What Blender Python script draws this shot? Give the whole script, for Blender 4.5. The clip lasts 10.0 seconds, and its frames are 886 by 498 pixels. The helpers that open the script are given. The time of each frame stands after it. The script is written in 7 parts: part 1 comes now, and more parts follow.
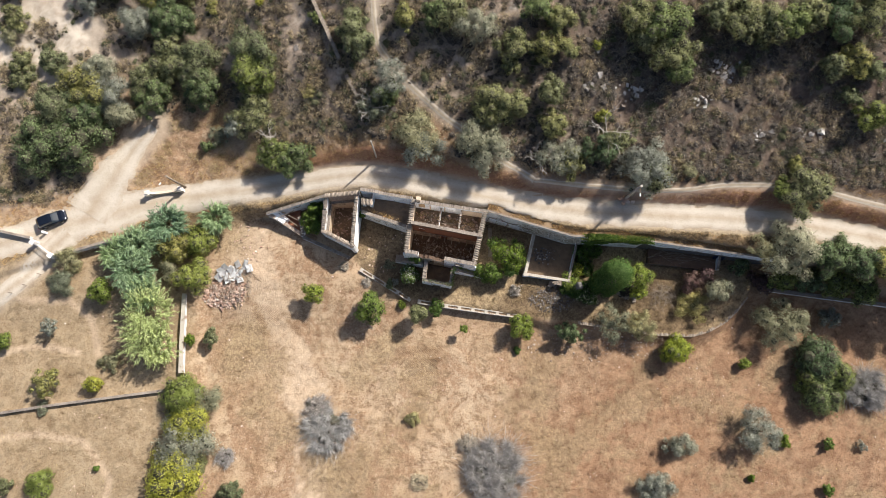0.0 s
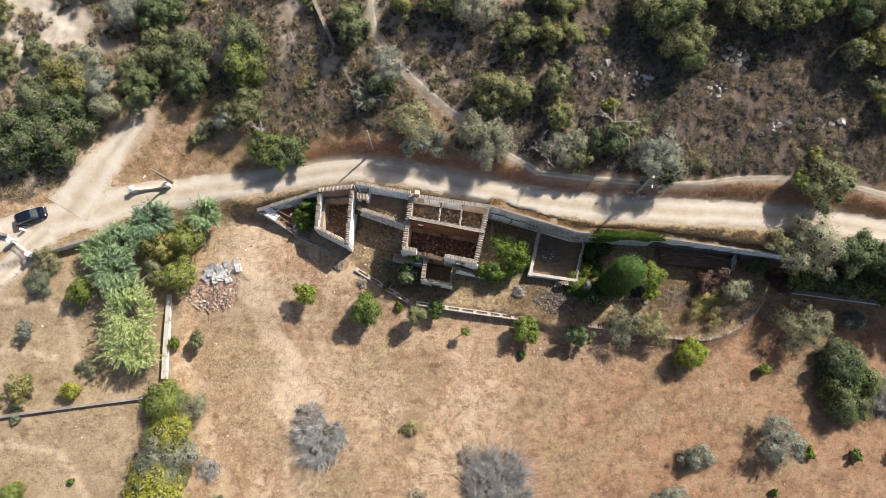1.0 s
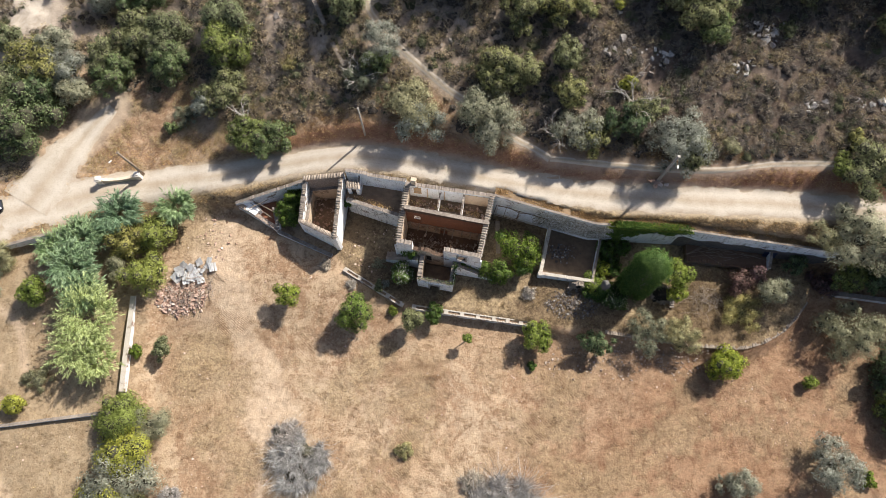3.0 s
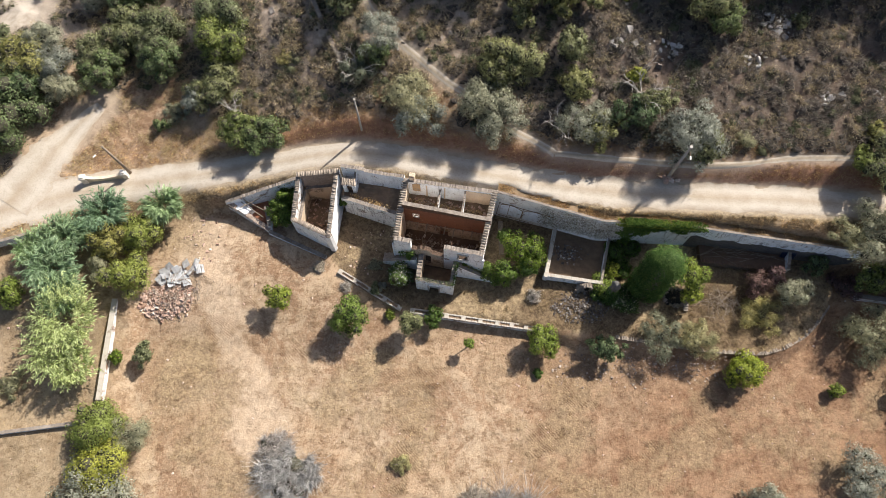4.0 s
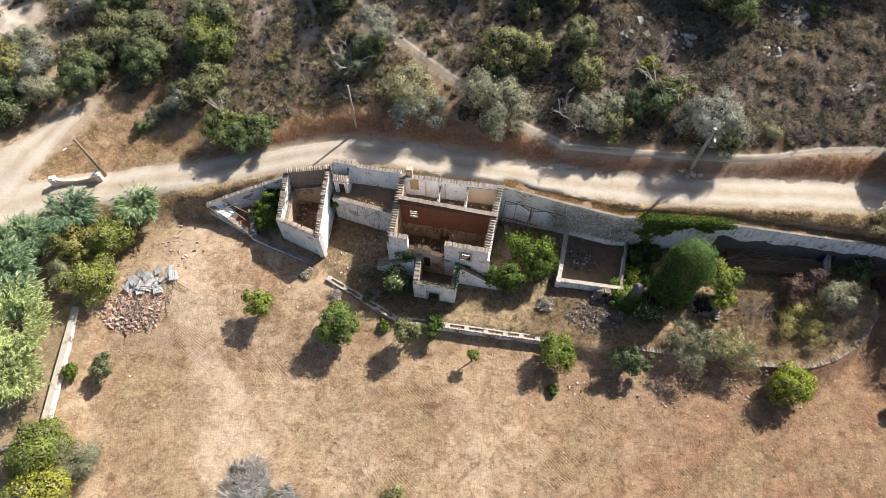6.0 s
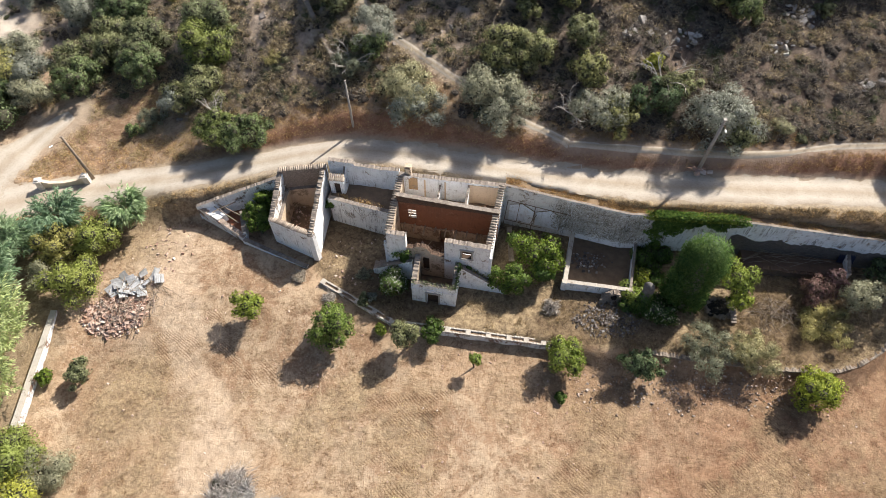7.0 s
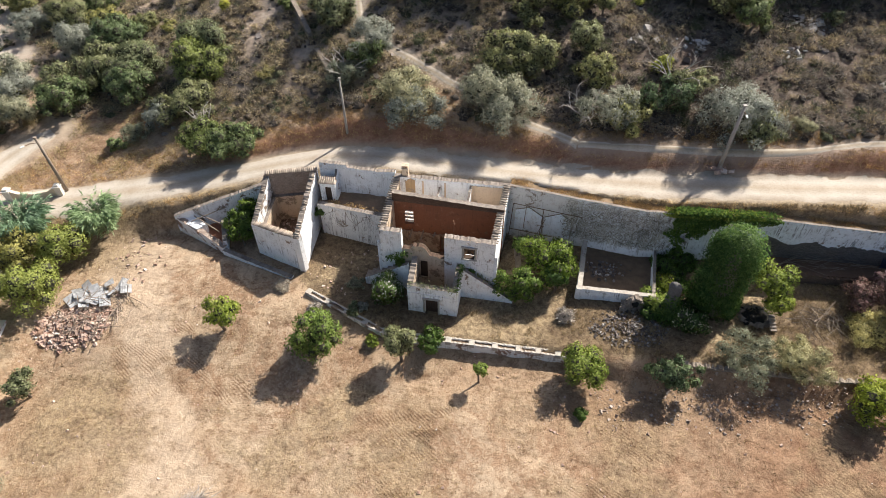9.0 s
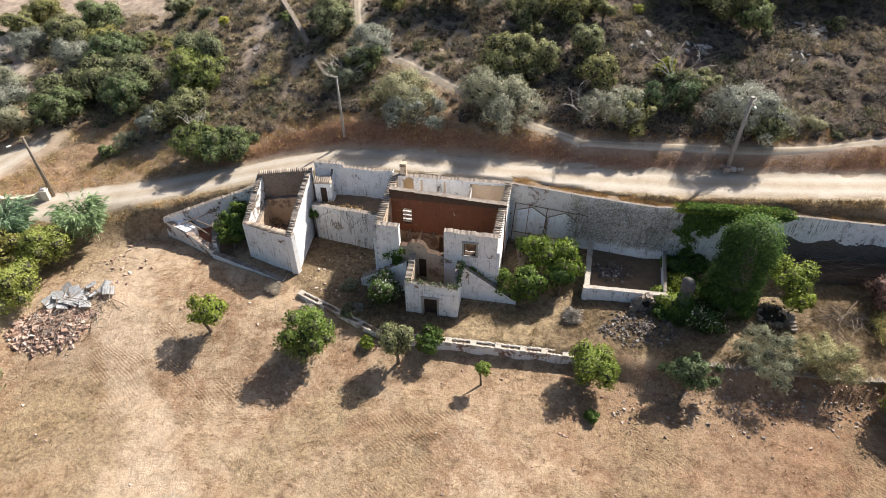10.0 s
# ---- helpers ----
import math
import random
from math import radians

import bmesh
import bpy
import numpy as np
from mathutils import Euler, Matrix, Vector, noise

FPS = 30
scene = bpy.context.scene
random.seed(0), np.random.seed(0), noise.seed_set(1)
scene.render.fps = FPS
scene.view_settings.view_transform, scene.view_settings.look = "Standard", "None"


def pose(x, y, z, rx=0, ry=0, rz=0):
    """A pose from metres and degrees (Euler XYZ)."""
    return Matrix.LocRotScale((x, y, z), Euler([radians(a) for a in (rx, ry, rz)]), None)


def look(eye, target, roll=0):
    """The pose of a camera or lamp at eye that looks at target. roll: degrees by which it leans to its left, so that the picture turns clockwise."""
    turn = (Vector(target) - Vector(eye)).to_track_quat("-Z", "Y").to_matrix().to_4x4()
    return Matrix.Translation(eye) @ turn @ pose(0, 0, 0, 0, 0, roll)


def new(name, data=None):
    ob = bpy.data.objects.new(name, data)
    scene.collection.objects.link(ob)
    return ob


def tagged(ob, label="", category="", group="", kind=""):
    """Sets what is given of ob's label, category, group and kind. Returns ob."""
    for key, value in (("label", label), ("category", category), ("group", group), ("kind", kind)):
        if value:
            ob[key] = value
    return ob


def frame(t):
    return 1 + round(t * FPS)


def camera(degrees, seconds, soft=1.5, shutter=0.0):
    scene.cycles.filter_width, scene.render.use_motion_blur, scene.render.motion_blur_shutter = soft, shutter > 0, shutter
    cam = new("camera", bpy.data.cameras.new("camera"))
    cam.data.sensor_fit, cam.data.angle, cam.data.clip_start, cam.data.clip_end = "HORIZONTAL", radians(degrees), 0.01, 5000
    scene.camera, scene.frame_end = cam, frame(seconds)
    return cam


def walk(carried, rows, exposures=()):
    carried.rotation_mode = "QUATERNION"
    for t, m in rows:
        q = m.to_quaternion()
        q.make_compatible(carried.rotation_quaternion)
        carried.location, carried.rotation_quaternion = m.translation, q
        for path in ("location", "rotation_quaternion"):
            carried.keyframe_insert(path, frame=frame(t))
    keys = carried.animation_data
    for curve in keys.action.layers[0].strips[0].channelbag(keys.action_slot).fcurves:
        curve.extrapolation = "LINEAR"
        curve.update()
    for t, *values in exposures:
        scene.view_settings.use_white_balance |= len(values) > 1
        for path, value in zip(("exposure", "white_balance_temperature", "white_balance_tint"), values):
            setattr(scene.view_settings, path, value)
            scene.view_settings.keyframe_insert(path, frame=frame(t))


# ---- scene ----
cam = camera(69.5, 10.0, soft=0.62)
METRES, EYE, TILT, LEAN, TURN = 60.0, 91.0, -80.0, 0.0, 0.0
ROWS = [
    (0.0, 0.0, 0.0, 0.0, 0.0, 0.0, -0.0),
    (0.5, 0.0019, 0.0413, -0.0293, 0.06, 1.05, -0.01),
    (1.0, 0.0021, 0.0831, -0.058, 0.09, 2.14, -0.01),
    (1.5, 0.0032, 0.1257, -0.087, 0.11, 3.34, -0.03),
    (2.0, 0.0039, 0.1679, -0.1181, 0.13, 4.65, -0.06),
    (2.5, 0.0051, 0.2091, -0.1491, 0.17, 6.06, -0.1),
    (4.0, 0.0064, 0.3261, -0.241, 0.23, 10.93, -0.13),
    (4.5, 0.006, 0.3649, -0.2723, 0.26, 12.84, -0.14),
    (5.0, 0.0061, 0.4036, -0.3046, 0.27, 14.84, -0.15),
    (5.5, 0.0061, 0.4428, -0.3358, 0.28, 17.01, -0.13),
    (7.0, 0.0063, 0.5603, -0.4256, 0.34, 23.8, -0.05),
    (7.5, 0.0065, 0.6011, -0.4542, 0.36, 26.29, -0.04),
    (8.0, 0.0066, 0.6432, -0.4805, 0.38, 28.8, -0.02),
    (8.5, 0.0061, 0.6872, -0.5042, 0.39, 31.45, 0.01),
    (9.0, 0.0057, 0.7309, -0.5282, 0.41, 34.23, 0.05),
    (9.5, 0.0055, 0.7744, -0.5516, 0.44, 37.04, 0.07),
    (10.0, 0.0053, 0.8172, -0.5718, 0.44, 39.58, 0.13),
]
walk(cam, [(t, pose(0, 0, EYE, TILT, LEAN, TURN) @ pose(METRES * x, METRES * y, METRES * z, 90 + pitch, roll, yaw)) for t, x, y, z, yaw, pitch, roll in ROWS], [(0.0, 0.60), (5.0, 0.66), (10.0, 0.73)])

# ---- light ----
SUN_AZ, SUN_EL = 47.5, 42.0          # degrees: azimuth from +y towards +x, elevation
world = bpy.data.worlds.new("sky")
scene.world = world
world.use_nodes = True
wn, wl = world.node_tree.nodes, world.node_tree.links
sky = wn.new("ShaderNodeTexSky")
sky.sky_type, sky.sun_disc = "NISHITA", False
sky.air_density, sky.dust_density = 0.9, 2.6
sky.sun_elevation, sky.sun_rotation = radians(SUN_EL), radians(SUN_AZ)
wn["Background"].inputs[1].default_value = 0.076
wl.new(sky.outputs[0], wn["Background"].inputs[0])
sun = new("sun", bpy.data.lights.new("sun", "SUN"))
sun.data.energy, sun.data.angle, sun.data.color = 5.0, radians(0.55), (1.0, 0.94, 0.85)
sun_from = Vector((math.sin(radians(SUN_AZ)) * math.cos(radians(SUN_EL)), math.cos(radians(SUN_AZ)) * math.cos(radians(SUN_EL)), math.sin(radians(SUN_EL))))
sun.matrix_world = look(sun_from * 200, (0, 0, 0))


# ---- materials ----
class Nodes:
    """A node material under construction."""

    def __init__(self, name, rough=0.9, metal=0.0, spec=0.3):
        self.m = bpy.data.materials.new(name)
        self.m.use_nodes = True
        self.n, self.l = self.m.node_tree.nodes, self.m.node_tree.links
        self.b = self.n["Principled BSDF"]
        self.b.inputs["Roughness"].default_value = rough
        self.b.inputs["Metallic"].default_value = metal
        self.b.inputs["Specular IOR Level"].default_value = spec
        self.co = self.n.new("ShaderNodeTexCoord").outputs["Object"]

    def world(self):
        self.co = self.n.new("ShaderNodeNewGeometry").outputs["Position"]
        return self

    def put(self, a, b):
        self.l.new(a, b)

    def noise(self, scale, detail=5, rough=0.6, stretch=None, warp=0.0):
        co = self.co
        if stretch:
            mp = self.n.new("ShaderNodeMapping")
            mp.inputs["Scale"].default_value = stretch
            self.put(co, mp.inputs[0])
            co = mp.outputs[0]
        t = self.n.new("ShaderNodeTexNoise")
        t.inputs["Scale"].default_value, t.inputs["Detail"].default_value = scale, detail
        t.inputs["Roughness"].default_value, t.inputs["Distortion"].default_value = rough, warp
        self.put(co, t.inputs["Vector"])
        return t.outputs[0]

    def cells(self, scale, feature="F1", out=0):
        t = self.n.new("ShaderNodeTexVoronoi")
        t.feature = feature
        t.inputs["Scale"].default_value = scale
        self.put(self.co, t.inputs["Vector"])
        return t.outputs[out]

    def ramp(self, fac, stops):
        r = self.n.new("ShaderNodeValToRGB")
        e = r.color_ramp.elements
        while len(e) < len(stops):
            e.new(0.5)
        for el, (p, c) in zip(e, stops):
            el.position = p
            el.color = (*c, 1) if hasattr(c, "__len__") else (c, c, c, 1)
        self.put(fac, r.inputs[0])
        return r.outputs[0]

    def mix(self, fac, a, b, kind="MIX"):
        x = self.n.new("ShaderNodeMix")
        x.data_type, x.blend_type = "RGBA", kind
        for sock, v in ((x.inputs[0], fac), (x.inputs[6], a), (x.inputs[7], b)):
            if isinstance(v, (int, float)):
                sock.default_value = v if sock == x.inputs[0] else (v, v, v, 1)
            elif isinstance(v, tuple):
                sock.default_value = (*v, 1)
            else:
                self.put(v, sock)
        return x.outputs[2]

    def attr(self, name):
        a = self.n.new("ShaderNodeAttribute")
        a.attribute_name = name
        return a.outputs["Fac"]

    def island(self):
        return self.n.new("ShaderNodeNewGeometry").outputs["Random Per Island"]

    def rand(self):
        return self.n.new("ShaderNodeObjectInfo").outputs["Random"]

    def math(self, op, a, b=0.0):
        x = self.n.new("ShaderNodeMath")
        x.operation = op
        for sock, v in ((x.inputs[0], a), (x.inputs[1], b)):
            if isinstance(v, (int, float)):
                sock.default_value = v
            else:
                self.put(v, sock)
        return x.outputs[0]

    def bump(self, height, strength=0.5, dist=0.05):
        x = self.n.new("ShaderNodeBump")
        x.inputs["Strength"].default_value, x.inputs["Distance"].default_value = strength, dist
        self.put(height, x.inputs["Height"])
        self.put(x.outputs[0], self.b.inputs["Normal"])

    def done(self, colour):
        if isinstance(colour, tuple):
            self.b.inputs["Base Color"].default_value = (*colour, 1)
        else:
            self.put(colour, self.b.inputs["Base Color"])
        return self.m


def ground_material():
    k = Nodes("soil").world()
    big, mid, fine = k.noise(0.07, 6, 0.62, warp=0.8), k.noise(0.5, 9, 0.70, warp=0.6), k.noise(4.0, 7, 0.78)
    patchy = k.noise(0.22, 8, 0.66, warp=0.5)
    field = k.ramp(big, [(0.34, (0.355, 0.236, 0.145)), (0.48, (0.41, 0.294, 0.194)), (0.62, (0.448, 0.338, 0.234))])
    feather = k.ramp(k.noise(1.7, 9, 0.76, warp=1.3), [(0.40, 0.2), (0.54, 1.0)])
    weeds = k.math("MULTIPLY", k.ramp(k.noise(0.33, 10, 0.70, warp=1.1), [(0.47, 0.0), (0.55, 1.0)]), feather)
    field = k.mix(k.math("MULTIPLY", weeds, 0.8), field, (0.20, 0.122, 0.07))
    straw = k.math("MULTIPLY", k.ramp(k.noise(0.30, 10, 0.74, warp=0.6), [(0.48, 0.0), (0.56, 1.0)]), k.ramp(k.noise(1.6, 9, 0.8, warp=1.0), [(0.40, 0.15), (0.56, 0.9)]))
    field = k.mix(k.math("MULTIPLY", straw, 0.55), field, (0.43, 0.324, 0.213))
    burnt = k.math("MULTIPLY", k.ramp(k.noise(0.12, 9, 0.7, warp=0.6), [(0.50, 0.0), (0.55, 0.8)]), feather)
    field = k.mix(burnt, field, (0.255, 0.153, 0.091))
    red = k.mix(k.ramp(mid, [(0.38, 0.0), (0.66, 1.0)]), (0.205, 0.11, 0.062), (0.338, 0.204, 0.122))
    red = k.mix(k.math("MULTIPLY", straw, 0.4), red, (0.37, 0.262, 0.168))
    red = k.mix(k.math("MULTIPLY", weeds, 0.7), red, (0.165, 0.09, 0.052))
    field = k.mix(k.attr("red"), field, red)
    field = k.mix(k.attr("tan"), field, k.mix(k.ramp(mid, [(0.36, 0.0), (0.62, 1.0)]), (0.235, 0.17, 0.102), (0.345, 0.268, 0.175)))
    field = k.mix(k.attr("bare"), field, k.mix(k.ramp(mid, [(0.3, 0.0), (0.7, 1.0)]), (0.52, 0.405, 0.295), (0.425, 0.312, 0.215)))
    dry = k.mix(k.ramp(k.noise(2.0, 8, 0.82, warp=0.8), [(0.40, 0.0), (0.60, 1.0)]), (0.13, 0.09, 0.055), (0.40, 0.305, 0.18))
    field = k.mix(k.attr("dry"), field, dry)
    hill = k.ramp(mid, [(0.34, (0.19, 0.148, 0.116)), (0.52, (0.33, 0.262, 0.205)), (0.68, (0.48, 0.40, 0.325))])
    hill = k.mix(k.ramp(patchy, [(0.66, 0.0), (0.72, 0.75)]), hill, (0.45, 0.415, 0.37))
    col = k.mix(k.attr("hill"), field, hill)
    # darker ground: eastern hill, and noise-broken patches across the garden terrace
    col = k.mix(k.attr("dark_ground"), col, k.mix(1.0, col, (0.44, 0.40, 0.39), "MULTIPLY"))
    lump = k.ramp(k.noise(0.9, 10, 0.74, warp=0.8), [(0.36, 0.72), (0.48, 1.0), (0.62, 1.12)])
    col = k.mix(1.0, col, lump, "MULTIPLY")
    scuff = k.ramp(k.noise(0.45, 10, 0.80, stretch=(1, 1.6, 1)), [(0.54, 0.0), (0.59, 0.75)])
    col = k.mix(k.math("MULTIPLY", scuff, k.math("SUBTRACT", 1.0, k.attr("hill"))), col, k.mix(1.0, col, (0.62, 0.58, 0.53), "MULTIPLY"))
    wave = k.n.new("ShaderNodeTexWave")
    wave.bands_direction = "DIAGONAL"
    for key, v in (("Scale", 1.9), ("Distortion", 9.0), ("Detail", 3.0), ("Detail Scale", 0.35)):
        wave.inputs[key].default_value = v
    k.put(k.co, wave.inputs["Vector"])
    tread = k.math("MULTIPLY", k.math("MULTIPLY", k.attr("tread"), k.ramp(wave.outputs[1], [(0.30, 1.0), (0.5, 0.0)])), k.ramp(patchy, [(0.46, 0.0), (0.56, 0.8)]))
    col = k.mix(tread, col, k.mix(1.0, col, (0.54, 0.46, 0.40), "MULTIPLY"))
    clod = k.ramp(k.noise(2.6, 7, 0.72, warp=1.2), [(0.565, 0.0), (0.61, 0.75)])
    clod = k.math("MULTIPLY", clod, k.math("SUBTRACT", 1.0, k.math("MULTIPLY", k.attr("bare"), 0.7)))
    col = k.mix(clod, col, k.mix(1.0, col, (0.58, 0.49, 0.42), "MULTIPLY"))
    crust = k.ramp(k.noise(0.75, 10, 0.7, warp=1.5), [(0.56, 0.0), (0.585, 0.5)])
    col = k.mix(crust, col, k.mix(1.0, col, (1.16, 1.16, 1.15), "MULTIPLY"))
    grain = k.ramp(fine, [(0.32, 0.78), (0.48, 1.0), (0.70, 1.10)])
    col = k.mix(1.0, col, grain, "MULTIPLY")
    cut = k.mix(k.ramp(k.mix(0.5, mid, fine), [(0.40, 0.0), (0.60, 1.0)]), (0.20, 0.088, 0.05), (0.38, 0.215, 0.135))
    col = k.mix(k.attr("cut"), col, cut)
    pale = k.mix(k.ramp(mid, [(0.4, 0.0), (0.65, 1.0)]), (0.54, 0.475, 0.40), (0.35, 0.285, 0.225))
    col = k.mix(k.attr("pale"), col, pale)
    track = k.mix(k.ramp(k.noise(0.9, 7, 0.7), [(0.35, 0.0), (0.7, 1.0)]), (0.42, 0.345, 0.265), (0.50, 0.43, 0.345))
    col = k.mix(k.attr("worn"), col, track)
    k.bump(k.mix(0.5, mid, fine), 1.0, 0.20)
    return k.done(col)


def road_material(name, light, dark):
    k = Nodes(name).world()
    a, b = k.noise(0.5, 7, 0.65, warp=0.5), k.noise(6.0, 6, 0.75)
    col = k.mix(k.ramp(a, [(0.36, 0.0), (0.68, 1.0)]), dark, light)
    col = k.mix(k.attr("rut"), col, k.mix(0.5, col, (0.55, 0.505, 0.435)))
    col = k.mix(k.attr("crown"), col, k.mix(a, (0.30, 0.235, 0.16), (0.42, 0.34, 0.245)))
    col = k.mix(1.0, col, k.ramp(b, [(0.28, 0.74), (0.5, 1.0), (0.8, 1.08)]), "MULTIPLY")
    k.bump(k.mix(0.5, a, b), 0.6, 0.07)
    return k.done(col)


def plaster_material(name, base, stain, stone, wear=0.55, streak=0.5):
    """Lime plaster: nearly clean, with soft grime, thin dark run marks, and bare patches of masonry with ragged edges."""
    k = Nodes(name, 0.88).world()
    a, b = k.noise(0.7, 9, 0.70, warp=0.3), k.noise(6.0, 7, 0.75)
    e = k.noise(1.9, 9, 0.75, warp=0.4)
    runs = k.noise(1.0, 6, 0.7, stretch=(7, 7, 0.45), warp=0.35)
    where = k.ramp(k.noise(0.8, 6, 0.7), [(0.47, 0.0), (0.58, 1.0)])
    faint = tuple(0.84 * v + 0.16 * w for v, w in zip(base, stain))
    col = k.mix(k.ramp(a, [(0.42, 0.0), (0.62, 1.0)]), base, faint)
    col = k.mix(k.math("MULTIPLY", k.math("MULTIPLY", k.ramp(runs, [(0.505, 0.0), (0.60, 1.0)]), where), streak), col, stain)
    col = k.mix(k.ramp(e, [(0.56, 0.0), (0.66, 0.7)]), col, stain)
    rust = tuple(0.55 * v + 0.45 * w for v, w in zip(base, (0.42, 0.27, 0.20)))
    col = k.mix(k.ramp(k.noise(1.1, 8, 0.72), [(0.57, 0.0), (0.68, 0.8)]), col, rust)
    bare = k.ramp(k.mix(0.30, a, e), [(wear, 0.0), (wear + 0.025, 1.0)])
    stones = k.mix(k.ramp(k.mix(0.5, k.cells(5.5), b), [(0.15, 1.0), (0.6, 0.0)]), stone, tuple(v * 0.55 for v in stone))
    col = k.mix(bare, col, stones)
    col = k.mix(1.0, col, k.ramp(b, [(0.25, 0.84), (0.5, 1.0), (0.75, 1.04)]), "MULTIPLY")
    k.bump(k.mix(0.5, b, k.mix(bare, 1.0, b)), 0.8, 0.06)
    return k.done(col)


def stone_material(name, light, dark, scale=3.0):
    """Rough masonry whose stones are half hidden by mortar and dirt."""
    k = Nodes(name, 0.95).world()
    a, b, c = k.noise(1.1, 8, 0.75), k.noise(9, 7, 0.8), k.noise(3.5, 7, 0.75, stretch=(1, 1, 2.2))
    edge = k.ramp(k.cells(scale * 1.7, "DISTANCE_TO_EDGE"), [(0.0, 0.0), (0.10, 1.0)])
    col = k.mix(k.ramp(c, [(0.34, 0.0), (0.66, 1.0)]), dark, light)
    col = k.mix(k.ramp(a, [(0.40, 0.0), (0.66, 0.55)]), col, k.mix(b, dark, light))
    col = k.mix(k.math("MULTIPLY", k.math("SUBTRACT", 1.0, edge), k.ramp(c, [(0.4, 0.15), (0.6, 0.7)])), col, tuple(v * 0.6 for v in dark))
    col = k.mix(1.0, col, k.ramp(b, [(0.3, 0.72), (0.55, 1.0), (0.75, 1.15)]), "MULTIPLY")
    k.bump(k.mix(0.6, edge, b), 0.8, 0.08)
    return k.done(col)


def plain_material(name, light, dark, scale=6.0, rough=0.85, metal=0.0, bump=0.4, per_object=0.0):
    k = Nodes(name, rough, metal)
    a, b = k.noise(scale, 6, 0.7), k.noise(scale * 0.17, 4)
    col = k.mix(k.ramp(k.mix(0.45, a, b), [(0.32, 0.0), (0.68, 1.0)]), dark, light)
    if per_object:
        col = k.mix(1.0, col, k.ramp(k.rand(), [(0.0, 1.0 - per_object), (1.0, 1.0 + per_object * 0.4)]), "MULTIPLY")
    k.bump(a, bump, 0.03)
    return k.done(col)


def leaf_material(name, dark, mid, light, through_light=0.38, rough=0.6):
    k = Nodes(name, rough, spec=0.25)
    dark = tuple(0.7 * a + 0.3 * b for a, b in zip(dark, mid))
    light = tuple(0.8 * a + 0.2 * b for a, b in zip(light, mid))
    pick = k.ramp(k.island(), [(0.0, dark), (0.5, mid), (1.0, light)])
    col = k.mix(1.0, pick, k.ramp(k.noise(0.9, 4), [(0.3, 0.68), (0.7, 1.25)]), "MULTIPLY")
    col = k.mix(1.0, col, k.ramp(k.rand(), [(0.0, (0.72, 0.80, 0.88)), (0.35, (0.95, 0.97, 1.02)), (0.7, (1.08, 1.06, 0.96)), (1.0, (1.34, 1.22, 0.80))]), "MULTIPLY")
    k.done(col)
    tr = k.n.new("ShaderNodeBsdfTranslucent")
    k.put(col, tr.inputs[0])
    mx = k.n.new("ShaderNodeMixShader")
    mx.inputs[0].default_value = through_light
    k.put(k.b.outputs[0], mx.inputs[1])
    k.put(tr.outputs[0], mx.inputs[2])
    k.put(mx.outputs[0], k.n["Material Output"].inputs[0])
    return k.m


SOIL = ground_material()
ROAD = road_material("pale_dirt_road", (0.50, 0.44, 0.37), (0.38, 0.312, 0.243))
TRAIL = road_material("footpath_dirt", (0.54, 0.46, 0.365), (0.42, 0.335, 0.245))
PLASTER = plaster_material("white_limewash", (0.96, 0.96, 0.96), (0.40, 0.365, 0.34), (0.30, 0.215, 0.165), 0.585, 0.7)
PLASTER_OLD = plaster_material("weathered_limewash", (0.87, 0.87, 0.88), (0.30, 0.275, 0.25), (0.26, 0.20, 0.155), 0.54, 0.9)
PLASTER_GREY = plaster_material("lichen_grey_render", (0.84, 0.86, 0.89), (0.19, 0.18, 0.175), (0.24, 0.205, 0.175), 0.60, 0.9)
PLASTER_RED = plaster_material("red_ochre_plaster", (0.22, 0.094, 0.055), (0.11, 0.058, 0.040), (0.20, 0.125, 0.085), 0.60)
PLASTER_OCHRE = plaster_material("ochre_plaster", (0.62, 0.50, 0.375), (0.36, 0.25, 0.165), (0.33, 0.25, 0.18), 0.54)
RUBBLE_STONE = stone_material("rubble_stone", (0.40, 0.34, 0.28), (0.20, 0.16, 0.13))
CAP = plain_material("weathered_wall_cap", (0.37, 0.32, 0.275), (0.10, 0.078, 0.064), 4.5, bump=0.9)
TILE = plain_material("clay_roof_tile", (0.52, 0.44, 0.36), (0.26, 0.20, 0.155), 4.0, per_object=0.45)
METAL_RUST = plain_material("rusty_steel", (0.26, 0.16, 0.10), (0.12, 0.08, 0.06), 8.0, 0.7, 0.5)
WOOD_GREY = plain_material("silvered_wood", (0.34, 0.28, 0.22), (0.17, 0.13, 0.10), 5.0)
CONCRETE = plain_material("pole_concrete", (0.46, 0.43, 0.39), (0.30, 0.27, 0.24), 3.0)
# dark colour of the crown cores: shade between the leaves put into it
CORE_SHADE = plain_material("crown_shade", (0.085, 0.08, 0.05), (0.04, 0.038, 0.026), 5.0)
BARK = plain_material("tree_bark", (0.24, 0.19, 0.15), (0.11, 0.085, 0.065), 7.0)
DARK = plain_material("dark_interior_earth", (0.16, 0.10, 0.065), (0.085, 0.055, 0.04), 2.0)
FLOOR_DIRT = plain_material("rubble_strewn_floor", (0.30, 0.21, 0.14), (0.13, 0.09, 0.06), 1.5)
LAMP_GLASS = plain_material("lamp_cover", (0.85, 0.85, 0.82), (0.75, 0.75, 0.72), 3.0, 0.3)
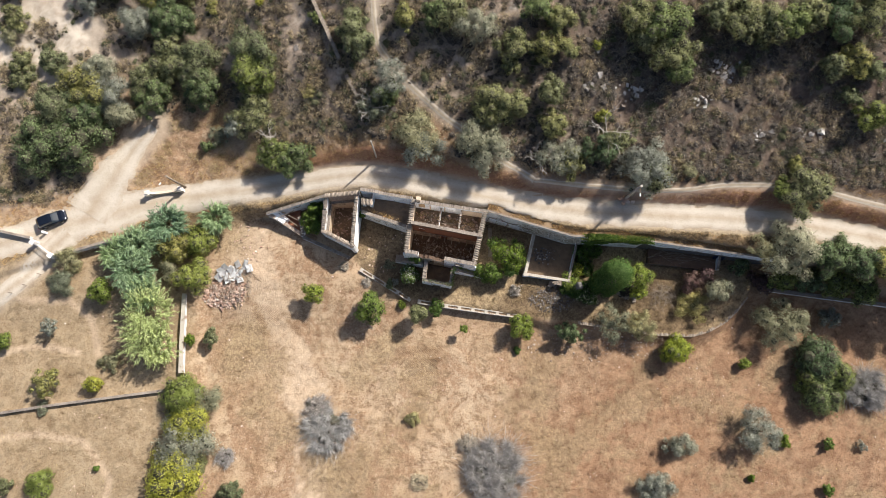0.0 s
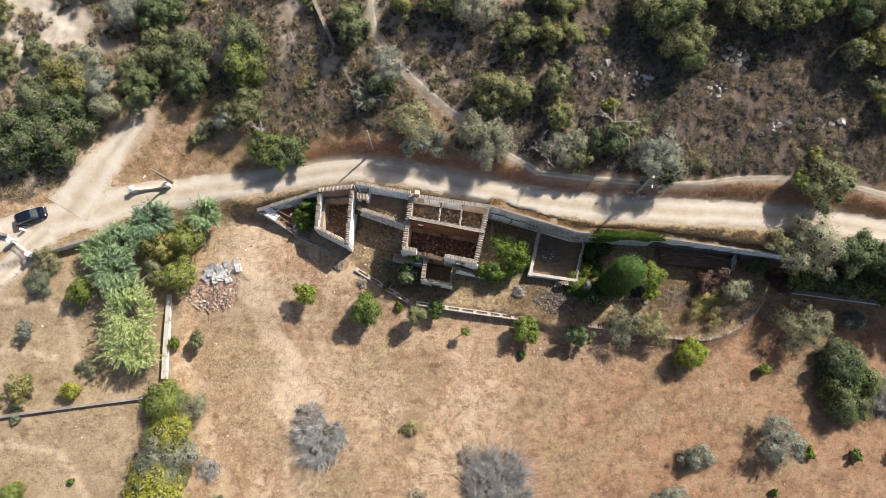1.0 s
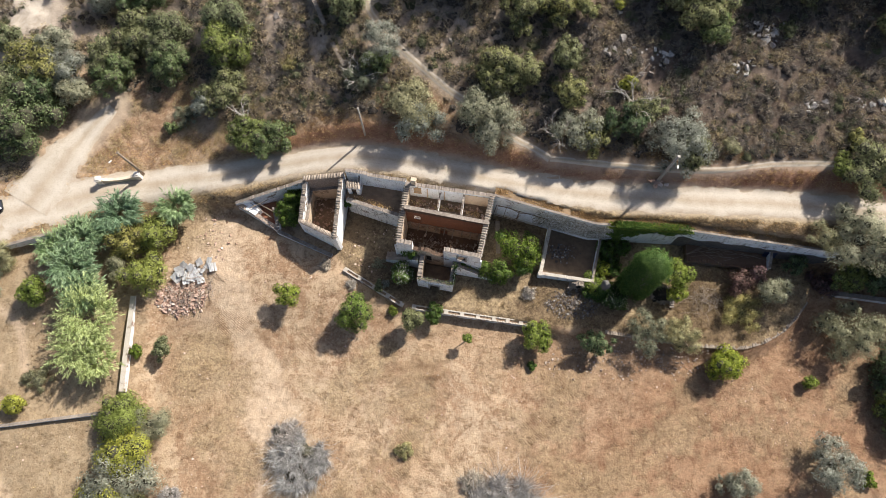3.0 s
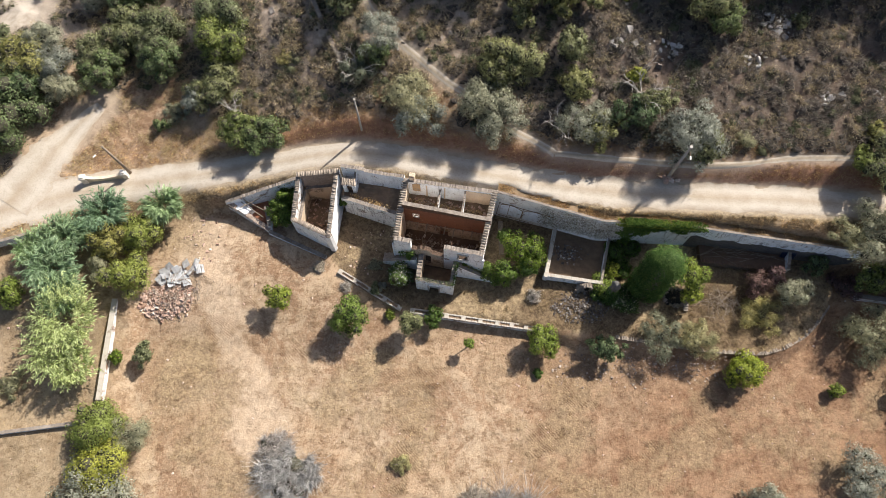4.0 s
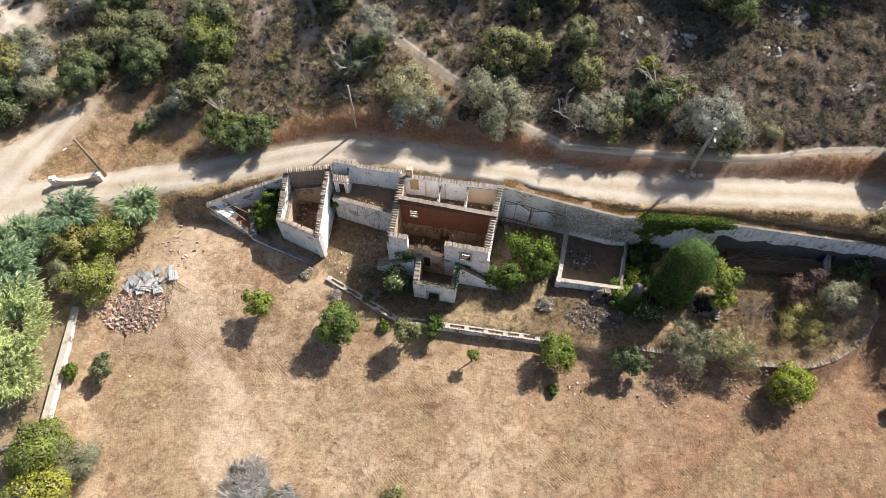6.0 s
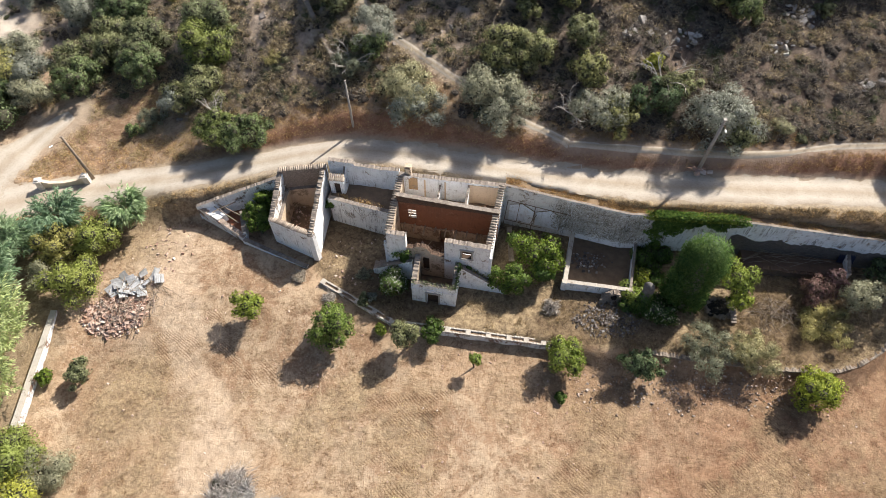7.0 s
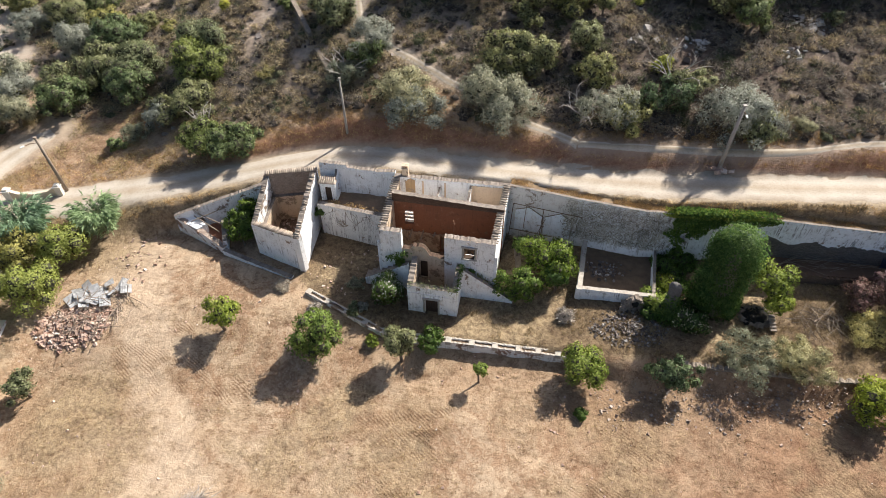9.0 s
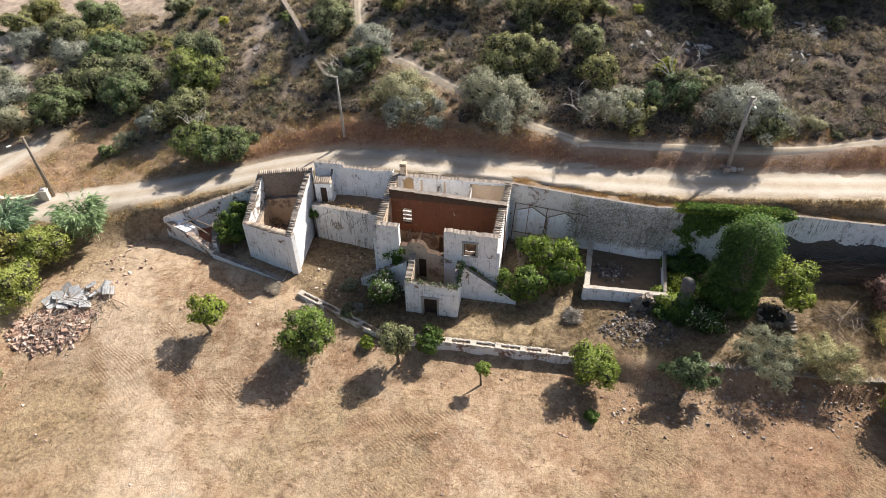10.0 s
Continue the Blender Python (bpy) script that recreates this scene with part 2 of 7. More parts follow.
LEAF = {
    "citrus": leaf_material("citrus_leaf", (0.109, 0.155, 0.026), (0.227, 0.293, 0.058), (0.42, 0.475, 0.118)),
    "olive": leaf_material("olive_leaf", (0.195, 0.206, 0.155), (0.335, 0.343, 0.268), (0.53, 0.527, 0.445)),
    "carob": leaf_material("carob_leaf", (0.082, 0.113, 0.046), (0.172, 0.222, 0.095), (0.335, 0.395, 0.19)),
    "oak": leaf_material("oak_leaf", (0.145, 0.156, 0.072), (0.26, 0.272, 0.132), (0.43, 0.43, 0.225)),
    "yellow": leaf_material("yellow_green_leaf", (0.25, 0.272, 0.058), (0.37, 0.402, 0.094), (0.545, 0.57, 0.165)),
    "fig": leaf_material("fig_leaf", (0.053, 0.098, 0.019), (0.117, 0.185, 0.037), (0.233, 0.307, 0.08)),
    "ivy": leaf_material("ivy_leaf", (0.05, 0.102, 0.024), (0.12, 0.205, 0.045), (0.31, 0.41, 0.105), 0.5),
    "reed": leaf_material("reed_leaf", (0.18, 0.25, 0.13), (0.31, 0.42, 0.225), (0.49, 0.60, 0.37)),
    "feather": leaf_material("feathery_leaf", (0.32, 0.38, 0.16), (0.50, 0.57, 0.26), (0.70, 0.76, 0.40)),
    "dead": leaf_material("dead_twig", (0.20, 0.165, 0.14), (0.42, 0.37, 0.325), (0.68, 0.63, 0.57), 0.05, 0.9),
    "purple": leaf_material("bougainvillea_leaf", (0.062, 0.06, 0.052), (0.155, 0.105, 0.128), (0.275, 0.17, 0.235)),
    "grey": leaf_material("grey_shrub_leaf", (0.196, 0.196, 0.114), (0.35, 0.344, 0.215), (0.56, 0.533, 0.358)),
    "flower": leaf_material("white_petal", (0.550, 0.520, 0.480), (0.700, 0.680, 0.640), (0.820, 0.800, 0.770), 0.3),
}


# ---- the lie of the land ----
def tab(x, *pairs):
    return np.interp(x, [p[0] for p in pairs], [p[1] for p in pairs])


def smooth(a, b, v):
    s = np.clip((v - a) / (b - a), 0, 1)
    return s * s * (3 - 2 * s)


def waves(x, y):
    """A cheap rolling unevenness of about unit height."""
    return (np.sin(x * 0.31 + 1.3 * np.sin(y * 0.23)) + np.sin(y * 0.37 + 1.1 * np.sin(x * 0.19 + 2)) + 0.6 * np.sin(x * 0.83 + y * 0.61) + 0.5 * np.sin(x * 1.31 - y * 1.07)) / 3


def road_y(x):
    return tab(x, (-95, 8), (-75, 13.5), (-64, 16.8), (-56, 19), (-48, 21.3), (-40, 23.2), (-31.4, 24.0), (-23, 24.9), (-14.7, 25.8), (-11.5, 25.9),
               (-6.6, 25.4), (1.3, 23.6), (5.2, 22.6), (12.9, 21.1), (20.7, 20.2), (28.4, 19.8), (36.2, 19.5), (43.9, 19.0), (51.5, 18.0), (60, 16.3), (95, 8))


def road_z(x):
    return tab(x, (-95, -0.6), (-75, 0.0), (-55, 0.5), (-45, 0.7), (-37, 0.95), (-25, 2.2), (-17, 3.4), (-10, 4.5), (-1.7, 5.05), (15, 5.2), (32, 5.25), (60, 5.5), (95, 6))


def edge_y(x):
    """The foot of the walls that hold the road up."""
    return tab(x, (-95, 4), (-70, 10.3), (-55, 14.7), (-52, 15.6), (-43, 18.7), (-35, 20.7), (-27, 21.1), (-25.5, 21.2), (-16.5, 23.2), (-11.7, 23.6), (-9.6, 23.2),
               (-4.4, 22.3), (6.1, 20.75), (12, 18.9), (17.7, 17.2), (28, 16.7), (37.5, 15.4), (46, 14.1), (60, 12.0), (95, 4))


def terrace_y(x):
    """The line of the low terrace wall in front of the ruins."""
    return tab(x, (-13.5, 15.5), (-11.8, 13.1), (-4.9, 8.8), (0.5, 7.85), (11.8, 6.3), (18.5, 5.6), (20.5, 5.4), (29.5, 3.9), (35.5, 3.6), (38, 4.3), (40.4, 5.6), (42.2, 7.2), (43.8, 9.2), (45, 12))


def upper_z(x, y):
    n = y - road_y(x) - 1.9
    bank = tab(x, (-34, 0.1), (-22, 0.6), (-15, 1.3), (-9, 1.9), (-3, 1.9), (10, 1.75), (60, 1.55))
    slope = tab(x, (-70, 0.10), (-50, 0.09), (-38, 0.09), (-30, 0.18), (-22, 0.305), (-8, 0.29), (4, 0.30), (20, 0.315), (40, 0.31), (70, 0.30))
    far = np.clip(n - 1.6, 0, None)
    far = 48 * (1 - np.exp(-far / 48)) * (1 + 0.28 * smooth(0, 40, far))
    hill = bank * np.clip((n + 0.35) / 1.75, 0, 1) + slope * far + waves(x, y) * 0.30 * smooth(3, 9, n)
    verge = -0.12 * smooth(-4.2, -5.5, n)
    return road_z(x) + np.where(n > -0.6, hill, verge)


def lower_z(x, y):
    field = -2.25 + 1.45 * smooth(3.5, 13.5, y) + 0.10 * waves(x * 0.7, y * 0.7)
    field = field + 1.0 * smooth(-33.5, -36.5, x) * smooth(16, 8, y) * smooth(-30, 0, y + 10)
    garden = np.where(x < 8, -0.85, -0.75) + 0.05 * waves(x * 1.5, y * 1.5) + tab(x, (8, 0.0), (14, 0.25), (40, 0.3)) * smooth(7, 12, y)
    inside = smooth(-13.8, -13.2, x) * smooth(44.9, 44.4, x) * smooth(tab(x, (11, -0.22), (15, -1.9), (40, -1.5), (44, -0.8)), 0.22, (y - terrace_y(x)) * 0.88)
    return field + (garden - field) * inside


def land_z(x, y):
    x, y = np.asarray(x, float), np.asarray(y, float)
    w = tab(x, (-60, 0.3), (-43, 0.3), (-41, 1.8), (-30, 2.2), (-27, 0.6), (-25, 0.3), (44, 0.3), (50, 2.0))
    up = smooth(-w, w, y - edge_y(x) - tab(x, (5.5, 0.1), (6.5, 0.38), (45, 0.38), (47, 0.1)))
    return lower_z(x, y) * (1 - up) + upper_z(x, y) * up


# ---- building helpers ----
def mesh_part(name, verts, faces, material, parent=None, label="", smooth_shade=False):
    me = bpy.data.meshes.new(name)
    me.from_pydata([tuple(v) for v in verts], [], faces)
    for m in material if isinstance(material, (list, tuple)) else (material,):
        me.materials.append(m)
    if smooth_shade:
        me.polygons.foreach_set("use_smooth", [True] * len(me.polygons))
    ob = new(name, me)
    ob.parent = parent
    return tagged(ob, label) if label else ob


def part(name, bm, material, parent=None, label=""):
    me = bpy.data.meshes.new(name)
    bmesh.ops.recalc_face_normals(bm, faces=bm.faces)
    bm.to_mesh(me)
    bm.free()
    me.materials.append(material)
    ob = new(name, me)
    ob.parent = parent
    return tagged(ob, label) if label else ob


def thing(name, x, y, z, label, category, group="", kind="", turn=0.0):
    ob = new(name)
    ob.empty_display_size = 0.3
    ob.matrix_world = pose(x, y, z, 0, 0, turn)
    return tagged(ob, label, category, group, kind)


def box_bm(size, at=(0, 0, 0), bevel=0.0, turn=None, bm=None):
    b = bmesh.new()
    bmesh.ops.create_cube(b, size=1.0)
    bmesh.ops.scale(b, vec=size, verts=b.verts)
    if bevel:
        bmesh.ops.bevel(b, geom=b.edges[:], offset=bevel, segments=1, affect="EDGES")
    m = Matrix.Translation(at) @ (turn.to_matrix().to_4x4() if turn else Matrix())
    bmesh.ops.transform(b, matrix=m, verts=b.verts)
    if bm is None:
        return b
    me = bpy.data.meshes.new("tmp")
    b.to_mesh(me)
    b.free()
    bm.from_mesh(me)
    bpy.data.meshes.remove(me)
    return bm


def tube(points, radii, sides=7, verts=None, faces=None):
    """A tapered tube along points, added to verts and faces."""
    verts, faces = ([] if verts is None else verts), ([] if faces is None else faces)
    pts = [Vector(p) for p in points]
    base = len(verts)
    for i, p in enumerate(pts):
        d = (pts[min(i + 1, len(pts) - 1)] - pts[max(i - 1, 0)]).normalized()
        side = d.cross(Vector((0.31, 0.95, 0.1))).normalized()
        up = side.cross(d)
        for j in range(sides):
            a = 2 * math.pi * j / sides
            verts.append(p + (side * math.cos(a) + up * math.sin(a)) * radii[i])
    for i in range(len(pts) - 1):
        for j in range(sides):
            k = (j + 1) % sides
            faces.append((base + i * sides + j, base + i * sides + k, base + (i + 1) * sides + k, base + (i + 1) * sides + j))
    faces.append(tuple(base + j for j in reversed(range(sides))))
    faces.append(tuple(base + (len(pts) - 1) * sides + j for j in range(sides)))
    return verts, faces


def wall(name, p0, p1, z0, tops, thick, material, parent=None, label="", holes=(), rough=0.05, step=0.14, seed=1, side=0.0, end=0):
    """A wall from p0 to p1 with its foot at z0. tops: (distance, height) pairs along its top; holes: (s0, s1, z0, z1) openings
    that go through it. side shifts it across its line. The last of several materials covers its top."""
    a, b = Vector((*p0, 0)), Vector((*p1, 0))
    d = (b - a)
    length = d.length
    d.normalize()
    n = Vector((-d.y, d.x, 0))
    rnd = random.Random(seed)
    ss = sorted({0.0, length, *(round(h[i], 3) for h in holes for i in (0, 1)), *(round(t[0], 3) for t in tops if 0 < t[0] < length)})
    full = []
    for s0, s1 in zip(ss, ss[1:]):
        m = max(1, round((s1 - s0) / step))
        full += [s0 + (s1 - s0) * i / m for i in range(m)]
    ss = full + [length]
    top = [float(np.interp(s, [t[0] for t in tops], [t[1] for t in tops])) + rnd.uniform(-rough, rough) for s in ss]
    zs = sorted({z0, *(h[i] for h in holes for i in (2, 3))})
    zs = [z for z in zs if z < max(top)]
    rows = len(zs)
    verts, index, faces, mats = [], {}, [], []

    def vert(i, j, k):
        key = (i, j, k)
        if key not in index:
            z = min(zs[j], top[i]) if j < rows else top[i]
            off = (k - 0.5) * thick + side + (rnd.uniform(-0.18, 0.18) * min(rough, 0.08) if j == rows else 0)
            index[key] = len(verts)
            verts.append(a + d * ss[i] + n * off + Vector((0, 0, z)))
        return index[key]

    def solid(i, j):
        if not (0 <= i < len(ss) - 1 and 0 <= j < rows):
            return False
        sm = (ss[i] + ss[i + 1]) / 2
        if max(top[i], top[i + 1]) <= zs[j] + 1e-4:
            return False
        zm = (zs[j] + (zs[j + 1] if j + 1 < rows else max(top[i], top[i + 1]))) / 2
        return not any(h[0] < sm < h[1] and h[2] < zm < h[3] for h in holes)

    for i in range(len(ss) - 1):
        for j in range(rows):
            if not solid(i, j):
                continue
            v = vert
            quads = [((v(i, j, 0), v(i + 1, j, 0), v(i + 1, j + 1, 0), v(i, j + 1, 0)), 0), ((v(i + 1, j, 1), v(i, j, 1), v(i, j + 1, 1), v(i + 1, j + 1, 1)), 1)]
            if not solid(i - 1, j):
                quads.append(((v(i, j, 1), v(i, j, 0), v(i, j + 1, 0), v(i, j + 1, 1)), end))
            if not solid(i + 1, j):
                quads.append(((v(i + 1, j, 0), v(i + 1, j, 1), v(i + 1, j + 1, 1), v(i + 1, j + 1, 0)), end))
            if not solid(i, j - 1):
                quads.append(((v(i, j, 0), v(i, j, 1), v(i + 1, j, 1), v(i + 1, j, 0)), 0))
            if not solid(i, j + 1):
                quads.append(((v(i, j + 1, 0), v(i + 1, j + 1, 0), v(i + 1, j + 1, 1), v(i, j + 1, 1)), 2 if j + 1 == rows or zs[j + 1] >= min(top[i], top[i + 1]) else 0))
            for q, m in quads:
                faces.append(q)
                mats.append(m)
    material = material if isinstance(material, (list, tuple)) else (material, material, CAP)
    ob = mesh_part(name, verts, faces, material, parent, label)
    ob.data.polygons.foreach_set("material_index", mats)
    return ob


# ---- ground, road and trail ----
def lines(lo, hi, fine_lo, fine_hi, step):
    core = list(np.arange(fine_lo, fine_hi + step / 2, step))
    def out(start, end, sign):
        v, s, r = start, step, []
        while (end - v) * sign > 0:
            s *= 1.28
            v += sign * s
            r.append(v)
        return r
    return np.array(out(fine_lo, lo, -1)[::-1] + core + out(fine_hi, hi, 1))


def lumps(x, y, scale, seed=0.0):
    """Smooth noise in 0..1, for the bare and overgrown patches."""
    return np.array([noise.fractal(Vector((a * scale, b * scale, seed)), 1.0, 2.0, 3) for a, b in zip(x.ravel(), y.ravel())]).reshape(x.shape) * 0.5 + 0.5


TRAIL_UP = [(-9.6, 51.0), (-9.4, 46.5), (-8.9, 42.3), (-7.2, 40.2), (-5.0, 37.6), (-2.6, 35.2), (0.4, 32.6), (2.4, 31.4)]
TRAIL_MID = [(2.4, 31.4), (5.0, 29.2), (8.4, 26.7), (10.6, 25.6), (12.5, 24.4), (17.0, 23.9), (24.0, 23.2), (30.0, 22.9), (33.4, 23.0), (38.0, 23.6), (43.5, 23.6)]
TRAIL_EAST = [(43.5, 23.6), (48.5, 23.3), (53.0, 22.3), (58.0, 20.9), (64.0, 19.5)]
DRIVE_WEST = [(-51.5, 21.0), (-49.5, 24.5), (-47.2, 28.0), (-44.8, 31.5), (-42.5, 34.0)]
DRIVE_GATE = [(-54.0, 18.2), (-57.0, 15.2), (-60.5, 11.6), (-64.5, 8.6), (-72.0, 6.5)]


def along(points, x, y):
    """Distance from a broken line."""
    best = np.full(np.shape(x), 1e9)
    for (x0, y0), (x1, y1) in zip(points, points[1:]):
        dx, dy = x1 - x0, y1 - y0
        k = np.clip(((x - x0) * dx + (y - y0) * dy) / (dx * dx + dy * dy), 0, 1)
        best = np.minimum(best, np.hypot(x - x0 - k * dx, y - y0 - k * dy))
    return best


def build_ground():
    gx, gy = lines(-1600, 1600, -66, 66, 0.42), lines(-1500, 1600, -20, 52, 0.42)
    X, Y = np.meshgrid(gx, gy)
    near = (np.abs(X) < 75) & (Y > -30) & (Y < 60)
    Z = land_z(X, Y)
    rough = np.zeros_like(X)
    rough[near] = lumps(X[near], Y[near], 0.9, 3.0) - 0.5
    ways = np.minimum.reduce([along(w, X, Y) for w in (TRAIL_UP, TRAIL_MID, TRAIL_EAST, DRIVE_WEST, DRIVE_GATE)])
    Z = Z + rough * np.where(Y > road_y(X) + 3, 0.45, 0.10) * smooth(0.8, 2.6, ways)
    ny, nx = X.shape
    verts = np.stack([X, Y, Z], -1).reshape(-1, 3)
    i = np.arange(nx * ny).reshape(ny, nx)
    quads = np.stack([i[:-1, :-1], i[:-1, 1:], i[1:, 1:], i[1:, :-1]], -1).reshape(-1, 4)
    me = bpy.data.meshes.new("ground")
    me.from_pydata(verts.tolist(), [], quads.tolist())
    me.polygons.foreach_set("use_smooth", [True] * len(me.polygons))
    patch = np.full_like(X, 0.5)
    patch[near] = lumps(X[near], Y[near], 0.11, 9.0)
    n = Y - road_y(X) - 1.9
    hill = smooth(2.0, 5.5, n + 3 * (patch - 0.5)) * smooth(-30, -22, X + 8 * (patch - 0.5) + 0.8 * (Y - 30))
    hill = np.maximum(hill, smooth(14, 22, n))
    hill = np.maximum(hill, smooth(-50, -54, X) * smooth(2, 4, n) * smooth(40, 36, Y))
    olive_patch = np.clip(1.5 * np.exp(-(((X + 3) / 11) ** 2 + ((Y - 30) / 3.4) ** 2)), 0, 1.2)
    hill = hill * (1 - 0.75 * olive_patch)
    cut = smooth(-0.5, 0.0, n) * smooth(2.2, 1.2, n + 1.2 * (patch - 0.5)) * smooth(-30, -14, X)
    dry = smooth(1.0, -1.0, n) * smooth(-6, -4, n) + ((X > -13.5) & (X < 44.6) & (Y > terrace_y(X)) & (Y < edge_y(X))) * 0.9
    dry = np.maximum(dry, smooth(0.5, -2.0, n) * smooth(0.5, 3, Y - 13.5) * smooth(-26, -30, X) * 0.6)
    red = smooth(4, 26, X + 10 * (patch - 0.5) - 0.5 * Y) * smooth(14, 6, Y) * 0.85
    track = [(-27.6, 17.0), (-26.9, 13.5), (-25.7, 10.0), (-24.4, 5.9), (-22.3, 0.7), (-19.7, -5.8), (-17.8, -14.0), (-17.0, -22.0)]
    off = along(track, X, Y)
    bare = 0.9 * smooth(3.0, 1.9, off + 6.0 * (patch - 0.5) + 2.4 * rough) + 0.8 * np.exp(-(((X + 29.1) / 1.9) ** 2 + ((Y - 6.9) / 1.3) ** 2)) + 0.75 * np.exp(-(((X + 14) / 6) ** 2 + ((Y + 3) / 4) ** 2)) * smooth(0.40, 0.56, patch + 0.5 * rough)
    bare = np.maximum(bare, smooth(0.30, 0.12, np.abs(off - 1.1)) * smooth(0.40, 0.5, patch + 0.3 * rough))
    for way in ([(-65.5, -0.5), (-61.5, 1.6), (-57.0, 2.2), (-52, 1.2)], [(-60.5, 8.6), (-53.5, 8.6), (-50.5, 6.0), (-49, 1)], [(-66, -11), (-57, -10), (-50, -11), (-46, -16), (-47, -22)]):
        bare = np.maximum(bare, 0.8 * smooth(0.7, 0.2, along(way, X, Y) + 0.5 * rough))
    tread = 0.4 * smooth(0.50, 0.60, patch + 0.35 * rough) * smooth(4, 1, Y) * smooth(-30, -20, X) * smooth(40, 28, X)
    for path in ([(-26.0, 7.0), (-23.9, 3.9), (-20.1, -3.7), (-18.5, -12)], [(-23.5, 8.0), (-20.9, 5.8), (-18.0, -2.5), (-16.5, -12)], [(-12, -4), (-4, -3.0), (6, -1.2), (16, -2.5), (26, -3.5)],
                 [(-10, -6.5), (-2, -5.2), (8, -3.2), (18, -4.6)], [(-6, -12), (2, -8), (12, -5.5), (22, -6.5)], [(-20, -14), (-12, -9), (-3, -8), (6, -6)], [(-22, 9), (-16, 3), (-8, 0), (2, 1.5), (14, 0.5)]):
        tread = np.maximum(tread, 0.95 * smooth(0.75, 0.3, np.abs(along(path, X, Y) - 0.8)) * smooth(0.45, 0.6, patch + 0.3 * rough))
    weedy = np.exp(-(((X + 28.5) / 3.6) ** 2 + ((Y - 1.0) / 4.5) ** 2)) * 1.2
    weedy = np.maximum(weedy, smooth(2.6, 0.8, along([(-12.5, -2.5), (-9.5, 1.0), (-7.0, 3.4)], X, Y) + 2.5 * rough))
    weedy = np.maximum(weedy, smooth(2.2, 0.6, along([(-27.5, -7.0), (-24.0, -3.0), (-23.5, 0.5)], X, Y) + 3.0 * rough))
    weedy = np.maximum(weedy, smooth(0.50, 0.60, patch + 0.45 * rough) * smooth(6, -2, Y) * smooth(-30, -22, X) * 0.55)
    bare = bare * (1 - 0.6 * np.clip(weedy, 0, 1))
    dry = np.maximum(dry, np.clip(weedy, 0, 0.75) * (0.3 + patch) * (n < -6))
    worn = smooth(2.2, 1.6, np.abs(Y - road_y(X)) - 0.6 * (patch - 0.5)) * 0.6
    for line, w in ((TRAIL_UP, 0.5), (TRAIL_MID, 0.45), (TRAIL_EAST, 0.45), (DRIVE_WEST, 2.6), (DRIVE_GATE, 1.7)):
        worn = np.maximum(worn, smooth(w + 0.9, w * 0.6, along(line, X, Y)) * 0.55)
    pale = np.exp(-(((X + 60) / 9) ** 2 + ((Y - 47) / 8) ** 2)) * 1.7 + np.exp(-(((X + 57) / 4) ** 2 + ((Y - 38) / 5) ** 2)) * 0.7
    pale = np.clip(pale * (0.4 + patch), 0, 0.95)
    for key, v in (("pale", pale), ("hill", hill), ("cut", cut), ("dry", np.clip(dry, 0, 1)), ("red", red), ("bare", np.clip(bare, 0, 1)), ("worn", worn), ("tread", tread), ("tan", 0.85 * smooth(-34.5, -38, X + 2 * (patch - 0.5)) * smooth(22, 16, Y)), ("dark_ground", np.maximum(smooth(8, 26, X + 10 * (patch - 0.5)) * (0.5 + 0.8 * patch) * (n > 2.2), 0.7 * smooth(0.36, 0.56, patch) * (X > -13.5) * (X < 44.6) * (Y > terrace_y(X) + 0.3) * (Y < edge_y(X))))):
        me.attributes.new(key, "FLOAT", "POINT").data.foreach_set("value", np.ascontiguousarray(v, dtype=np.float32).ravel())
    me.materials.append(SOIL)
    tagged(new("ground", me), "sunburnt reddish tan earth with dry grass and scrubby hillside", "ground", kind="structure")


def dense(points, step):
    out = []
    for p, q in zip(points, points[1:]):
        m = max(1, int(math.dist(p, q) / step))
        out += [(p[0] + (q[0] - p[0]) * i / m, p[1] + (q[1] - p[1]) * i / m) for i in range(m)]
    out.append(points[-1])
    arr = np.array(out)
    for _ in range(6):
        arr[1:-1] = (arr[:-2] + 2 * arr[1:-1] + arr[2:]) / 4
    return arr


